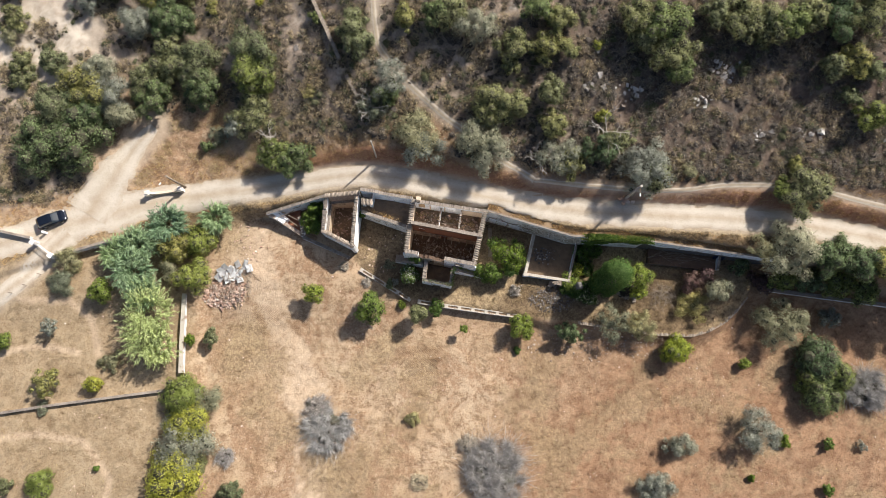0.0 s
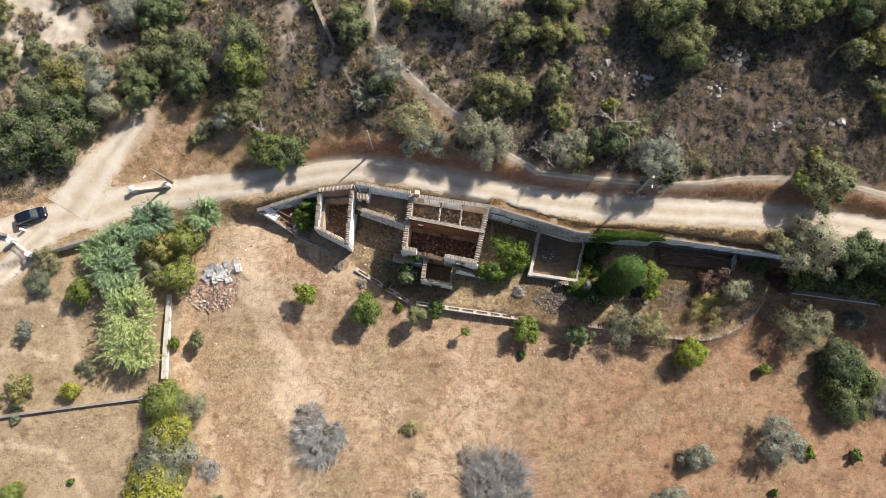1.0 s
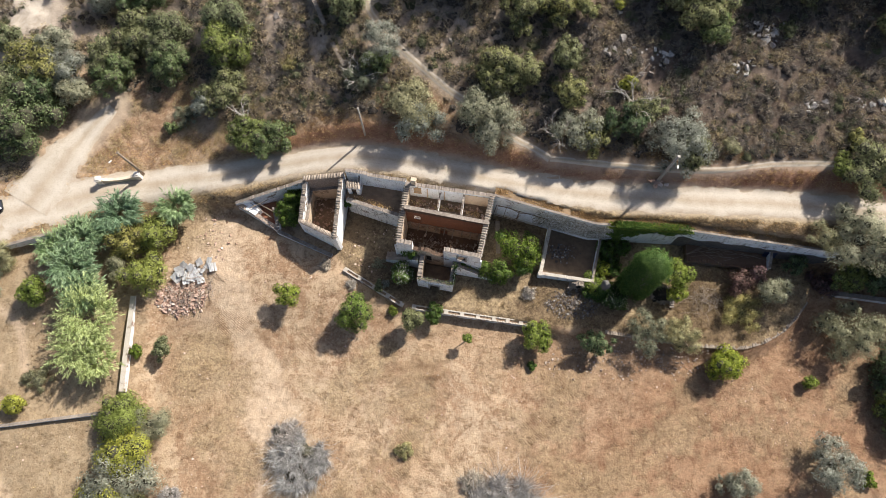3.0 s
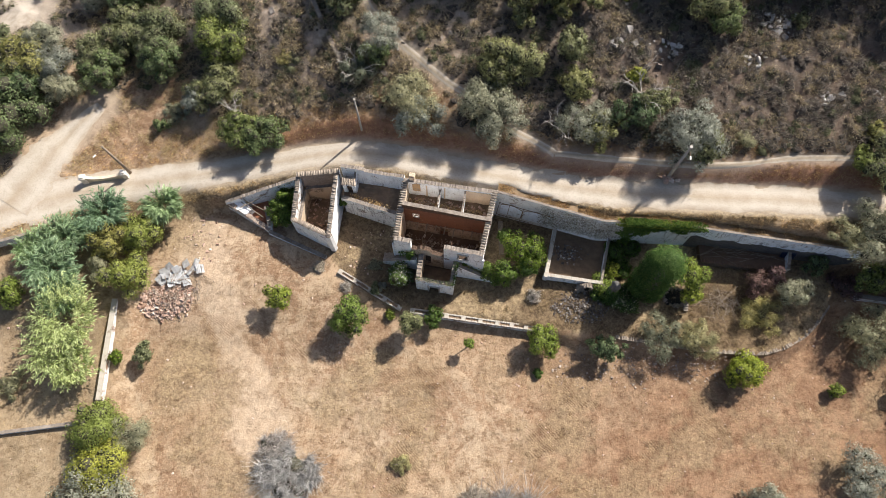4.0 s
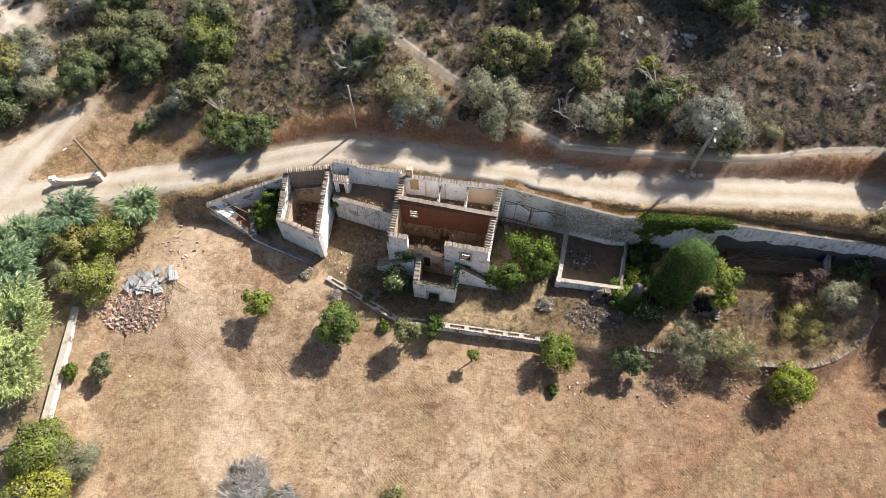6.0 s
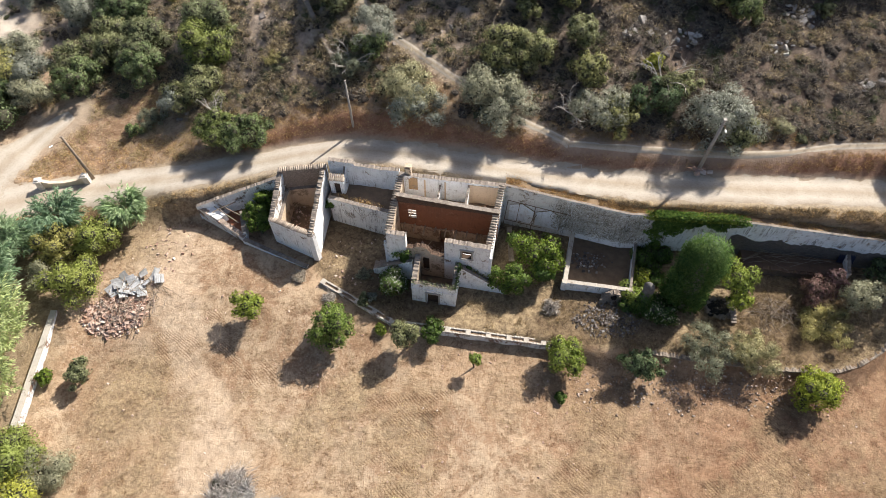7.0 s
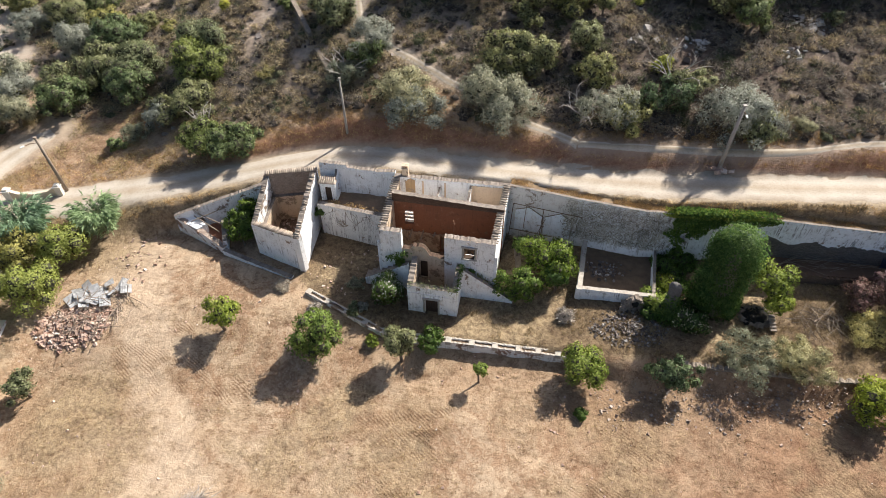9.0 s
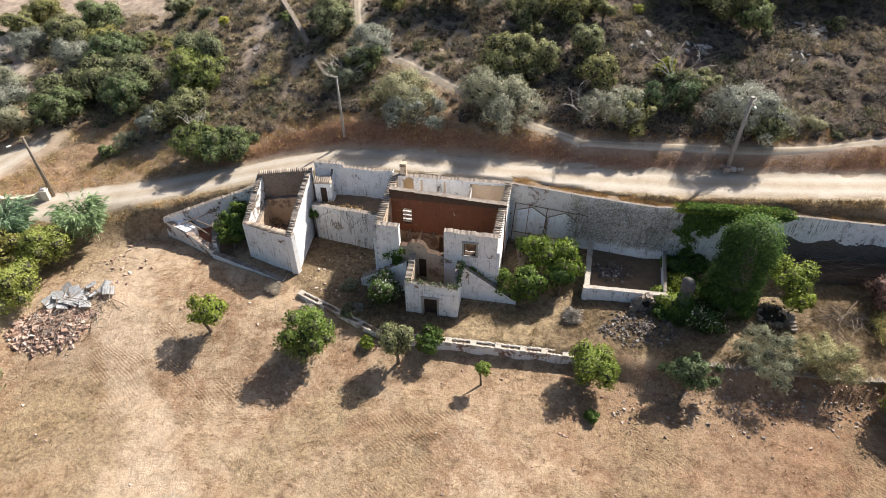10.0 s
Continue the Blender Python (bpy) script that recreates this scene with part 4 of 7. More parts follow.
# walls along the road and between the buildings
def setting_wall(name, label, *args, **kw):
    return tagged(wall(name, *args, **kw), label, "wall", kind="structure")


T_TIP, T_END = (-25.5, 21.05), (-16.6, 23.1)
setting_wall("wall_courtyard_north", "old plastered courtyard wall against the road bank", T_TIP, T_END, FOOT, [(0, 1.3), (4, 2.3), (9.1, 3.55)], 0.4, (PLASTER_OLD, PLASTER_OLD, CAP), seed=51)
setting_wall("wall_courtyard_south", "low broken wall with crumbling brown plaster", T_TIP, (-20.4, 17.9), FOOT, [(0, 0.95), (2.5, 0.62), (5.0, 0.25), (5.95, -0.05)], 0.5, (PLASTER_RUIN, PLASTER_RUIN, BARN_STONE), seed=52, rough=0.1, side=0.2)
setting_wall("wall_courtyard_foot", "low kerb-like wall running down to the field", (-20.4, 17.9), (-13.6, 14.9), FOOT - 0.4, [(0, -0.2), (7.4, -0.75)], 0.45, (PLASTER_GREY, PLASTER_GREY, CAP), seed=53)
setting_wall("wall_courtyard_cross", "short pale cross wall beside a fig", (-20.3, 18.3), (-20.8, 20.6), FOOT, [(0, 0.4), (2.3, 1.0)], 0.4, (PLASTER_OLD, PLASTER_OLD, CAP), seed=54, rough=0.1)
slab("basin_cover", [(-25.1, 20.9), (-23.1, 19.6), (-22.4, 20.4), (-23.6, 21.4)], 0.75, 1.6, PLASTER, None, "")
tagged(bpy.data.objects["basin_cover"], "flat whitewashed corner slab in the courtyard", "slab", kind="structure")
slab("floor_courtyard", [(-23.8, 20.2), (-20.7, 18.5), (-20.9, 21.9), (-22.4, 21.5)], -0.3, 0.8, PLASTER_RED, None, "", 0.05)
tagged(bpy.data.objects["floor_courtyard"], "reddish sunken courtyard floor", "floor", kind="structure")
setting_wall("wall_upper_yard_south", "stained grey retaining wall between the ruins", (-11.6, 21.0), (-5.2, 18.75), FOOT, [(0, 2.85), (3, 2.95), (6.8, 3.25)], 0.45, (PLASTER_MOULD, PLASTER_OLD, CAP), seed=55)
slab("floor_upper_yard", [(-11.7, 21.1), (-5.0, 18.9), (-4.6, 22.2), (-11.5, 23.2)], 2.4, 3.6, FLOOR_DIRT, None, "", 0.15, 14)
tagged(bpy.data.objects["floor_upper_yard"], "weedy earth floor of the raised yard", "floor", kind="structure")
setting_wall("wall_upper_yard_north", "white wall with peeling limewash along the road", (-11.4, 23.45), (-4.3, 22.25), FOOT, [(0, 5.75), (2.6, 5.75), (2.65, 5.45), (5.6, 5.35), (7.2, 5.5)], 0.42, (PLASTER, PLASTER_OLD, CAP), seed=56)
beams = thing("fallen_beam", -22.3, 20.2, 0.9, "grey timber beams lying across the sunken courtyard", "beams")
for i, (a0, b0) in enumerate((((-1.4, 0.9, 0.2), (1.4, -1.0, -0.1)), ((-1.0, 1.1, 0.25), (1.7, -0.3, 0.1)), ((-1.5, 0.2, 0.1), (0.9, 1.2, 0.6)))):
    v, f = tube([a0, b0], [0.06, 0.05], 6)
    mesh_part("beam", v, f, WOOD_GREY, beams)
kiosk = thing("lean_to", 0, 0, 0, "small white lean-to with a tiled roof and dark door", "shed")
wall("wall", (-11.35, 21.9), (-9.9, 21.7), 2.3, [(0, 4.5), (1.46, 4.5)], 0.2, (PLASTER, PLASTER_OLD, CAP), kiosk, holes=[(0.45, 1.05, 2.35, 4.05)], seed=57, rough=0.01)
wall("wall", (-9.95, 21.8), (-9.8, 23.2), 2.3, [(0, 4.45), (1.4, 5.3)], 0.2, (PLASTER, PLASTER_OLD, CAP), kiosk, seed=58, rough=0.01)
o = part("door", box_bm((0.6, 0.05, 1.68), (0, 0, 0.84), 0.01), DOOR_WOOD, kiosk, "dark plank door")
o.matrix_basis = pose(*at((-11.35, 21.9), (-9.9, 21.7), 0.75, 0.04), 2.37, 0, 0, math.degrees(math.atan2(-0.2, 1.45)))
rv = np.random.default_rng(77)
for s0 in (1.6, 2.9, 3.4, 5.2):
    vine = thing("dead_vine", *at((-11.6, 21.0), (-5.2, 18.75), s0, -0.26), 0.2, "dark dead vine stems clinging to the stained wall", "vine")
    for _ in range(2):
        pts, x0, z0 = [], 0.0, 2.5
        drift = rv.normal() * 0.35
        while z0 > 0.2 and len(pts) < 9:
            pts.append((x0, -0.35 * x0 - 0.01, z0))
            x0, z0 = x0 + drift * 0.4 + rv.normal() * 0.12, z0 - rv.uniform(0.2, 0.5)
        v, f = tube(pts, [0.022 - 0.002 * i for i in range(len(pts))], 4)
        mesh_part("stem", v, f, BARK, vine)
slab("roof", [(-11.5, 21.7), (-9.8, 21.5), (-9.75, 22.1), (-11.4, 22.3)], 4.62, 0.12, TILE, kiosk)
tile_row((-11.4, 21.8), (-9.85, 21.6), 4.72, 4.72, kiosk, 61, lost=0)
tile_row((-11.4, 22.2), (-9.85, 22.0), 4.76, 4.76, kiosk, 62, lost=0.1)
PLASTER_BLUE = plaster_material("bluish_limewash", (0.86, 0.90, 0.95), (0.13, 0.13, 0.135), (0.26, 0.21, 0.18), 0.57, 1.0)
PLASTER_PINK = plaster_material("pinkish_lime_render", (0.74, 0.72, 0.70), (0.30, 0.265, 0.24), (0.34, 0.28, 0.23), 0.55, 0.8)
VERGE = plain_material("dry_verge_earth", (0.32, 0.225, 0.135), (0.15, 0.10, 0.06), 2.5)
RW = [((6.1, 20.6), 5.25), ((12.0, 18.85), 5.1), ((17.7, 17.1), 5.15), ((28.0, 16.5), 4.75), ((37.5, 15.2), 4.3), ((46.5, 14.0), 3.9)]
for i, ((pa, za), (pb, zb)) in enumerate(zip(RW, RW[1:])):
    ln = math.dist(pa, pb)
    m = (PLASTER_PINK, PLASTER_OLD, CAP) if i == 0 else (PLASTER_BLUE if i > 2 else PLASTER_GREY, PLASTER_OLD, CAP)
    setting_wall(f"wall_retaining_{i + 1}", "tall lichen-stained white retaining wall under the road", pa, pb, FOOT, [(0, za), (ln, zb)], 0.24, m, seed=70 + i, rough=0.02, step=0.5, side=-0.08)
    na, nb = at(pa, pb, 0, 0.68), at(pa, pb, ln, 0.68)
    setting_wall(f"bank_verge_{i + 1}", "dry earth fill behind the top of the road wall", na, nb, 1.0, [(0, za - 0.16), (ln, zb - 0.16)], 1.2, (VERGE, VERGE, VERGE), seed=80 + i, rough=0.015, step=0.5)


# ---- plants ----
def leaf_cloud(name, centres, radii, n, leaf, material, parent, rng, flat=0.8, long=1.6, up=0.25, fill=0.35, label="", fluff=0.10, slim=1.0, inner=0.0):
    """A crown of many small leaf clumps, laid over the shells of overlapping lobes."""
    centres, radii = np.asarray(centres, float), np.asarray(radii, float)
    share = radii ** 2 / (radii ** 2).sum()
    which = rng.choice(len(radii), n, p=share)
    d = rng.normal(size=(n, 3))
    d[:, 2] += up
    d /= np.linalg.norm(d, axis=1)[:, None]
    depth = 1 - fill * rng.random(n) ** 1.6 + fluff * rng.normal(size=n)
    pos = centres[which] + d * (radii[which] * depth)[:, None] * np.array([1, 1, flat])
    whole = pos - centres.mean(0)
    whole /= np.linalg.norm(whole, axis=1)[:, None] + 1e-9
    out = d * 0.65 + whole * 0.35
    nrm = out + 0.7 * rng.normal(size=(n, 3))
    nrm /= np.linalg.norm(nrm, axis=1)[:, None]
    nrm *= np.where((nrm * out).sum(1) < 0, -1.0, 1.0)[:, None]
    a = np.cross(nrm, rng.normal(size=(n, 3)))
    a /= np.linalg.norm(a, axis=1)[:, None] + 1e-9
    b = np.cross(nrm, a)
    size = leaf * (0.55 + 0.9 * rng.random(n))[:, None]
    soft = 0.8 * out + 0.42 * nrm
    soft /= np.linalg.norm(soft, axis=1)[:, None]
    a, b = a * size * 0.5 * long, b * size * 0.5 * slim
    tri = np.stack([pos - a * 0.6 + b, pos - a * 0.6 - b, pos + a], 1)
    if not inner:
        return cloud_mesh(name, tri, material, parent, label, soft)
    # dark blobs behind the leaves, in place of the crown's inner shade
    core_tris, core_soft = shade_cores(centres, radii, inner, flat, rng)
    ob = cloud_mesh(name, np.concatenate([tri, core_tris]), material, parent, label, np.concatenate([soft, core_soft]))
    ob.data.materials.append(CORE_SHADE)
    ob.data.polygons.foreach_set("material_index", np.repeat([0, 1], [n, len(core_tris)]).astype(np.int32))
    return ob


ICO = bmesh.new()
bmesh.ops.create_icosphere(ICO, subdivisions=1, radius=1.0)
ICO_VERTS = np.array([v.co for v in ICO.verts])
ICO_FACES = np.array([[v.index for v in f.verts] for f in ICO.faces])
ICO.free()


def shade_cores(centres, radii, share, squash, rng):
    """Dark blobs that stand in for the shade inside a crown and keep the light from shining through: their triangles
    and their directions.
    """
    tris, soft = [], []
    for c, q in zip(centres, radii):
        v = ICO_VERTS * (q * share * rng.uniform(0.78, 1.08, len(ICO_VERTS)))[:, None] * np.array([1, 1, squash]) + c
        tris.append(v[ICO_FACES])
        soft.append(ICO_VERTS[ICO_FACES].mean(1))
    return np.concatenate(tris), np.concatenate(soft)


def cloud_mesh(name, pieces, material, parent=None, label="", soft=None):
    """Many loose triangles or quads in one mesh."""
    n, k = pieces.shape[:2]
    me = bpy.data.meshes.new(name)
    me.vertices.add(k * n)
    me.vertices.foreach_set("co", np.ascontiguousarray(pieces, dtype=np.float32).ravel())
    me.loops.add(k * n)
    me.loops.foreach_set("vertex_index", np.arange(k * n, dtype=np.int32))
    me.polygons.add(n)
    me.polygons.foreach_set("loop_start", np.arange(0, k * n, k, dtype=np.int32))
    me.update(calc_edges=True)
    if soft is not None:
        me.polygons.foreach_set("use_smooth", np.ones(n, dtype=bool))
        me.normals_split_custom_set_from_vertices(np.repeat(soft, k, 0).tolist())
    me.materials.append(material)
    ob = new(name, me)
    ob.parent = parent
    return tagged(ob, label) if label else ob


LOOK = {
    "citrus": ("tree", "round bright green citrus tree on a thin trunk", "tree", "citrus", 0.17, 5, 0.9),
    "mastic": ("mastic_bush", "dense dark green mastic thicket in the bare field", "bush", "carob", 0.16, 8, 0.85),
    "olive": ("olive_tree", "silvery grey-green olive tree with an airy crown", "tree", "olive", 0.115, 7, 0.85),
    "carob": ("carob_tree", "dense dark green evergreen tree", "tree", "carob", 0.175, 7, 0.85),
    "oak": ("oak_tree", "dusty green broad evergreen tree", "tree", "oak", 0.165, 7, 0.88),
    "yellow": ("bushy_tree", "bushy tree with yellow-green foliage", "tree", "yellow", 0.15, 6, 0.9),
    "fig": ("fig_bush", "lush green fig bush with large leaves", "bush", "fig", 0.185, 6, 0.85),
    "ivy": ("ivy_mound", "mound of bright green ivy over masonry", "ivy", "ivy", 0.15, 6, 0.95),
    "reed": ("cane_clump", "clump of tall blue-green giant canes", "reeds", "reed", 0.3, 6, 1.0),
    "feather": ("tamarisk", "pale feathery green tamarisk in the cane thicket", "tree", "feather", 0.26, 7, 0.95),
    "dead": ("brush_heap", "ragged heap of dry grey-brown cut branches on bare earth", "brush", "dead", 0.5, 5, 0.5),
    "grey": ("shrub", "dusty grey-green shrub in dry grass", "shrub", "grey", 0.105, 6, 0.9),
    "purple": ("bougainvillea", "dark bougainvillea with dull purple bracts", "shrub", "purple", 0.17, 6, 0.8),
    "vine": ("creeper_mound", "bright green creeper grown over broken masonry", "creeper", "citrus", 0.16, 7, 0.95),
    "oleander": ("oleander", "oleander bush covered in white flowers", "shrub", "fig", 0.17, 5, 0.9),
}


def plant(kind, x, y, r, h, seed, group):
    rng = np.random.default_rng(seed)
    name, label, cat, leafkey, leaf, lobes, flat = LOOK[kind]
    z = float(land_z(x, y))
    if kind in ("fig", "grey", "oleander") and h < 1.7:
        label = label.replace("bush", "seedling bush")
    top = thing(name, x, y, z, label, cat, group)
    rz = min(r * flat, h * (0.52 if kind in ("citrus", "fig", "vine") else 0.66))
    cz = h - rz
    if kind == "dead":
        cz, rz = h * 0.35, h * 0.65
    k = max(lobes + 6, int((lobes + 6) * r / 1.6))
    wild = kind in ("olive", "oak", "carob", "grey", "purple") or (kind == "fig" and r > 2)
    wide = rng.uniform(0.72, 1.25, 2) if wild else rng.uniform(0.85, 1.12, 2)
    core = 0.60 if kind in ("olive", "oak", "grey", "purple", "carob", "fig") else 0.70
    lc, lr = [(0, 0, cz)], [r * core]
    for i in range(k):
        a = 2 * math.pi * (i * 0.618 + rng.random() * 0.25)
        el = rng.uniform(-0.5, 1.0)
        q = rng.uniform(0.42, 0.95 if wild else 0.80) * math.sqrt(max(0.05, 1 - 0.75 * el * el))
        lc.append((math.cos(a) * r * q * wide[0], math.sin(a) * r * q * wide[1], cz + rz * 0.62 * el))
        lr.append(r * (rng.uniform(0.17, 0.38) if core < 0.65 else rng.uniform(0.24, 0.44)))
    leaf = leaf * (0.72 + 0.06 * min(r, 4.5))
    n = int(min(11500 if kind in ("olive", "grey") else 9300, max(700, 17 * r * r / (leaf * leaf) * (0.62 if kind in ("olive", "grey") else 1.0))))
    leaf = max(leaf, math.sqrt(14 * r * r / n))
    squash = rz / r
    if kind in ("reed", "feather"):
        quads = []
        sprays, leafs = int(42 * r + 30), 30
        for i in range(sprays):
            az, q = rng.uniform(0, 6.283), r * 0.55 * math.sqrt(rng.random())
            p0 = np.array([math.cos(az) * q, math.sin(az) * q, h * rng.uniform(0.0, 0.35)])
            az += rng.normal() * 0.7
            outw = np.array([math.cos(az), math.sin(az), 0])
            reach, rise = r * rng.uniform(0.25, 0.75), (h - p0[2]) * rng.uniform(0.6, 1.0)
            for t in np.linspace(0.25, 1, leafs):
                p = p0 + outw * reach * t ** 1.6 + np.array([0, 0, rise * (1.35 * t - 0.35 * t ** 3)]) + rng.normal(size=3) * 0.05
                d = outw * (0.5 + t) + rng.normal(size=3) * 0.6 + np.array([0, 0, 0.7 - t])
                d /= np.linalg.norm(d)
                s = np.cross(d, rng.normal(size=3))
                s *= (0.055 if kind == "reed" else 0.045) / (np.linalg.norm(s) + 1e-6)
                ln = rng.uniform(0.3, 0.65) * (1.2 if kind == "reed" else 0.8)
                quads.append([p - d * ln * 0.1, p + d * ln * 0.5 + s, p + d * ln - np.array([0, 0, 0.06]), p + d * ln * 0.5 - s])
        cloud_mesh("crown", np.array(quads), LEAF[leafkey], top)
    elif kind == "dead":
        quads = []
        lie = rng.uniform(0, 6.283)
        for _ in range(int(16 + 11 * r)):
            az, q = rng.uniform(0, 6.283), r * 0.78 * math.sqrt(rng.random())
            root = np.array([math.cos(az) * q, math.sin(az) * q, h * rng.uniform(0.15, 0.75) * (1 - 0.6 * q / r)])
            way = lie + rng.normal() * 0.9
            for _ in range(int(170 + 40 * r)):
                fan, lift = way + rng.normal() * 0.7, rng.normal() * 0.35 + 0.2
                d = np.array([math.cos(fan) * math.cos(lift), math.sin(fan) * math.cos(lift), math.sin(lift)])
                ln = r * (rng.uniform(0.35, 0.9) if rng.random() < 0.12 else rng.uniform(0.12, 0.34))
                p0 = root + d * ln * rng.uniform(0.0, 0.55) + rng.normal(size=3) * 0.10
                p1 = p0 + d * ln * 0.5 + rng.normal(size=3) * 0.09
                p0[2], p1[2] = max(p0[2], 0.03), max(p1[2], 0.02)
                side = np.cross(d, rng.normal(size=3))
                side *= rng.uniform(0.008, 0.03) / (np.linalg.norm(side) + 1e-6)
                quads.append([p0 - side, p0 + side, p1])
        # low dark blobs stand in for the shade inside the heap
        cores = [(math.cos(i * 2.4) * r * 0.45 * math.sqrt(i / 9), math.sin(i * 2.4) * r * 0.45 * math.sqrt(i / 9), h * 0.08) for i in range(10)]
        core_tris, core_soft = shade_cores(cores, [r * rng.uniform(0.25, 0.38) for _ in cores], 1.0, h / r * 1.2, rng)
        ob = cloud_mesh("brushwood", np.concatenate([np.array(quads), core_tris]), LEAF["dead"], top)
        ob.data.materials.append(CORE_SHADE)
        ob.data.polygons.foreach_set("material_index", np.repeat([0, 1], [len(quads), len(core_tris)]).astype(np.int32))
    else:
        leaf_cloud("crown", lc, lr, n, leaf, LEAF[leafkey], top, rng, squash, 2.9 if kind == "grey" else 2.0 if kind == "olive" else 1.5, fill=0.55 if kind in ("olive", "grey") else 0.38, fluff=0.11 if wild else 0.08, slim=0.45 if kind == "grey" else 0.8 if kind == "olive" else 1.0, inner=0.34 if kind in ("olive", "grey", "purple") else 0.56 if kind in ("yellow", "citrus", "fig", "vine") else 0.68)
    if kind == "oleander":
        leaf_cloud("blossom", lc, [v * 1.02 for v in lr], int(150 * r * r), 0.12, LEAF["flower"], top, rng, squash, 1.0, up=0.6, fill=0.1, label="white blossom")
    if kind not in ("ivy", "vine", "reed", "feather"):
        v, f = [], []
        rt = 0.035 + 0.045 * r if kind != "dead" else 0.09
        bend = rng.normal(size=2) * 0.10 * h
        fork = max(0.25, (cz - rz * 0.55)) if kind != "dead" else 0.2
        tube([(0, 0, -0.3), (bend[0] * 0.4, bend[1] * 0.4, fork * 0.5), (bend[0] * 0.7, bend[1] * 0.7, fork)], [rt * 1.5, rt * 1.1, rt * 0.9], 7, v, f)
        for c, q in list(zip(lc, lr))[1:6]:
            e = (c[0] * 0.95, c[1] * 0.95, c[2] + q * 0.1)
            s = (bend[0] * 0.7, bend[1] * 0.7, fork * 0.95)
            mid = tuple(0.5 * (s[i] + e[i]) + (0.12 * r if i == 2 else rng.normal() * 0.05 * r) for i in range(3))
            tube([s, mid, e], [rt * 0.65, rt * 0.4, rt * 0.15], 5, v, f)
        mesh_part("trunk", v, f, BARK, top, smooth_shade=True)
    return top


FIELD_TREES = [
    ("citrus", -18.5, 9.5, 1.6, 3.6), ("citrus", -10.3, 7.4, 2.5, 4.6), ("oak", -3.4, 6.6, 1.8, 4.0), ("fig", -1.1, 7.6, 1.4, 2.4), ("citrus", 11.1, 4.9, 2.1, 3.6),
    ("carob", 17.9, 4.0, 1.9, 3.6), ("citrus", 32.8, 1.5, 2.5, 3.6), ("citrus", 42.8, -0.3, 1.0, 1.6), ("grey", 47.9, 5.3, 3.7, 5.4), ("olive", 55.3, 6.4, 1.6, 2.4),
    ("mastic", 52.7, 0.2, 3.8, 4.6), ("mastic", 53.0, -4.2, 3.3, 4.0), ("mastic", 54.8, -1.8, 2.9, 4.2), ("mastic", 51.8, -2.8, 2.4, 3.4), ("olive", 43.3, -9.4, 3.0, 4.4),
    ("fig", 47.7, -10.9, 1.1, 1.4), ("olive", 32.9, -11.4, 2.2, 3.0), ("fig", 53.8, -11.3, 0.9, 1.3), ("olive", 58.5, -11.6, 0.7, 1.2), ("fig", 53.1, -17.5, 1.0, 1.4),
    ("olive", 29.2, -17.4, 2.8, 2.4), ("fig", 42.8, -15.9, 0.6, 0.9), ("citrus", 2.9, 4.6, 0.7, 2.6), ("fig", 10.6, 1.6, 0.6, 0.7), ("oak", -29.5, -17.5, 1.6, 1.6),
    ("oak", -32.9, 3.5, 1.5, 3.0), ("fig", -36.0, 3.0, 1.0, 1.6),
]
DRY_BRUSH = [
    ("dead", -16.1, -9.3, 3.9, 1.9), ("dead", -17.9, -6.3, 2.2, 1.2), ("dead", 6.9, -15.4, 5.4, 2.5), ("dead", 3.6, -11.6, 1.6, 1.2), ("dead", -30.5, -13.0, 1.6, 1.0),
    ("dead", 59.7, -3.9, 3.8, 2.6), ("grey", -4.5, -8.0, 1.3, 1.1), ("dead", -3.1, -16.6, 1.4, 0.5), ("dead", 10.4, 10.2, 0.9, 1.0), ("dead", -14.3, 13.7, 0.8, 0.6),
    ("dead", -11.0, 11.3, 0.7, 0.5),
]
WEST_PLOT = [
    ("citrus", -48.6, 9.9, 1.9, 3.2), ("olive", -55.4, 4.7, 1.3, 2.6), ("oak", -55.3, -3.0, 1.8, 3.2), ("yellow", -48.8, -3.1, 1.5, 2.4), ("yellow", -55.2, -16.6, 2.2, 2.8),
    ("fig", -47.8, -14.5, 0.5, 0.8), ("citrus", -62.0, 2.7, 1.4, 2.2), ("oak", -59.8, -16.7, 1.2, 2.0), ("grey", -47.0, 0.0, 1.8, 1.2), ("grey", -53.7, 14.4, 2.2, 3.0),
    ("grey", -54.6, 11.1, 2.4, 2.2), ("grey", -56.1, -6.6, 1.1, 0.8),
]
WEST_HEDGE = [
    ("yellow", -36.4, -4.3, 3.2, 3.3), ("grey", -33.4, -5.0, 2.6, 3.6), ("yellow", -35.3, -7.9, 3.5, 3.4), ("olive", -35.8, -11.3, 4.2, 3.6), ("yellow", -36.9, -15.7, 4.2, 3.4),
    ("oak", -34.2, -14.0, 2.0, 2.4), ("yellow", -37.7, -18.8, 3.1, 3.0), ("yellow", -35.3, 12.0, 2.6, 4.2), ("yellow", -34.9, 17.1, 2.7, 4.6), ("reed", -32.2, 20.1, 2.1, 3.9),
    ("oak", -38.1, 15.9, 2.4, 4.4), ("grey", -38.9, 12.9, 1.8, 3.0),
]
REEDS = [
    ("reed", -39.1, 19.3, 2.7, 3.9), ("reed", -43.1, 16.3, 2.7, 4.1), ("reed", -43.5, 12.6, 2.9, 4.1), ("reed", -46.0, 15.2, 2.4, 3.4), ("reed", -41.8, 9.4, 2.4, 3.9),
    ("feather", -40.5, 6.6, 3.8, 5.4), ("feather", -41.4, 3.1, 3.1, 4.8), ("feather", -39.3, 1.6, 2.4, 4.2),
]
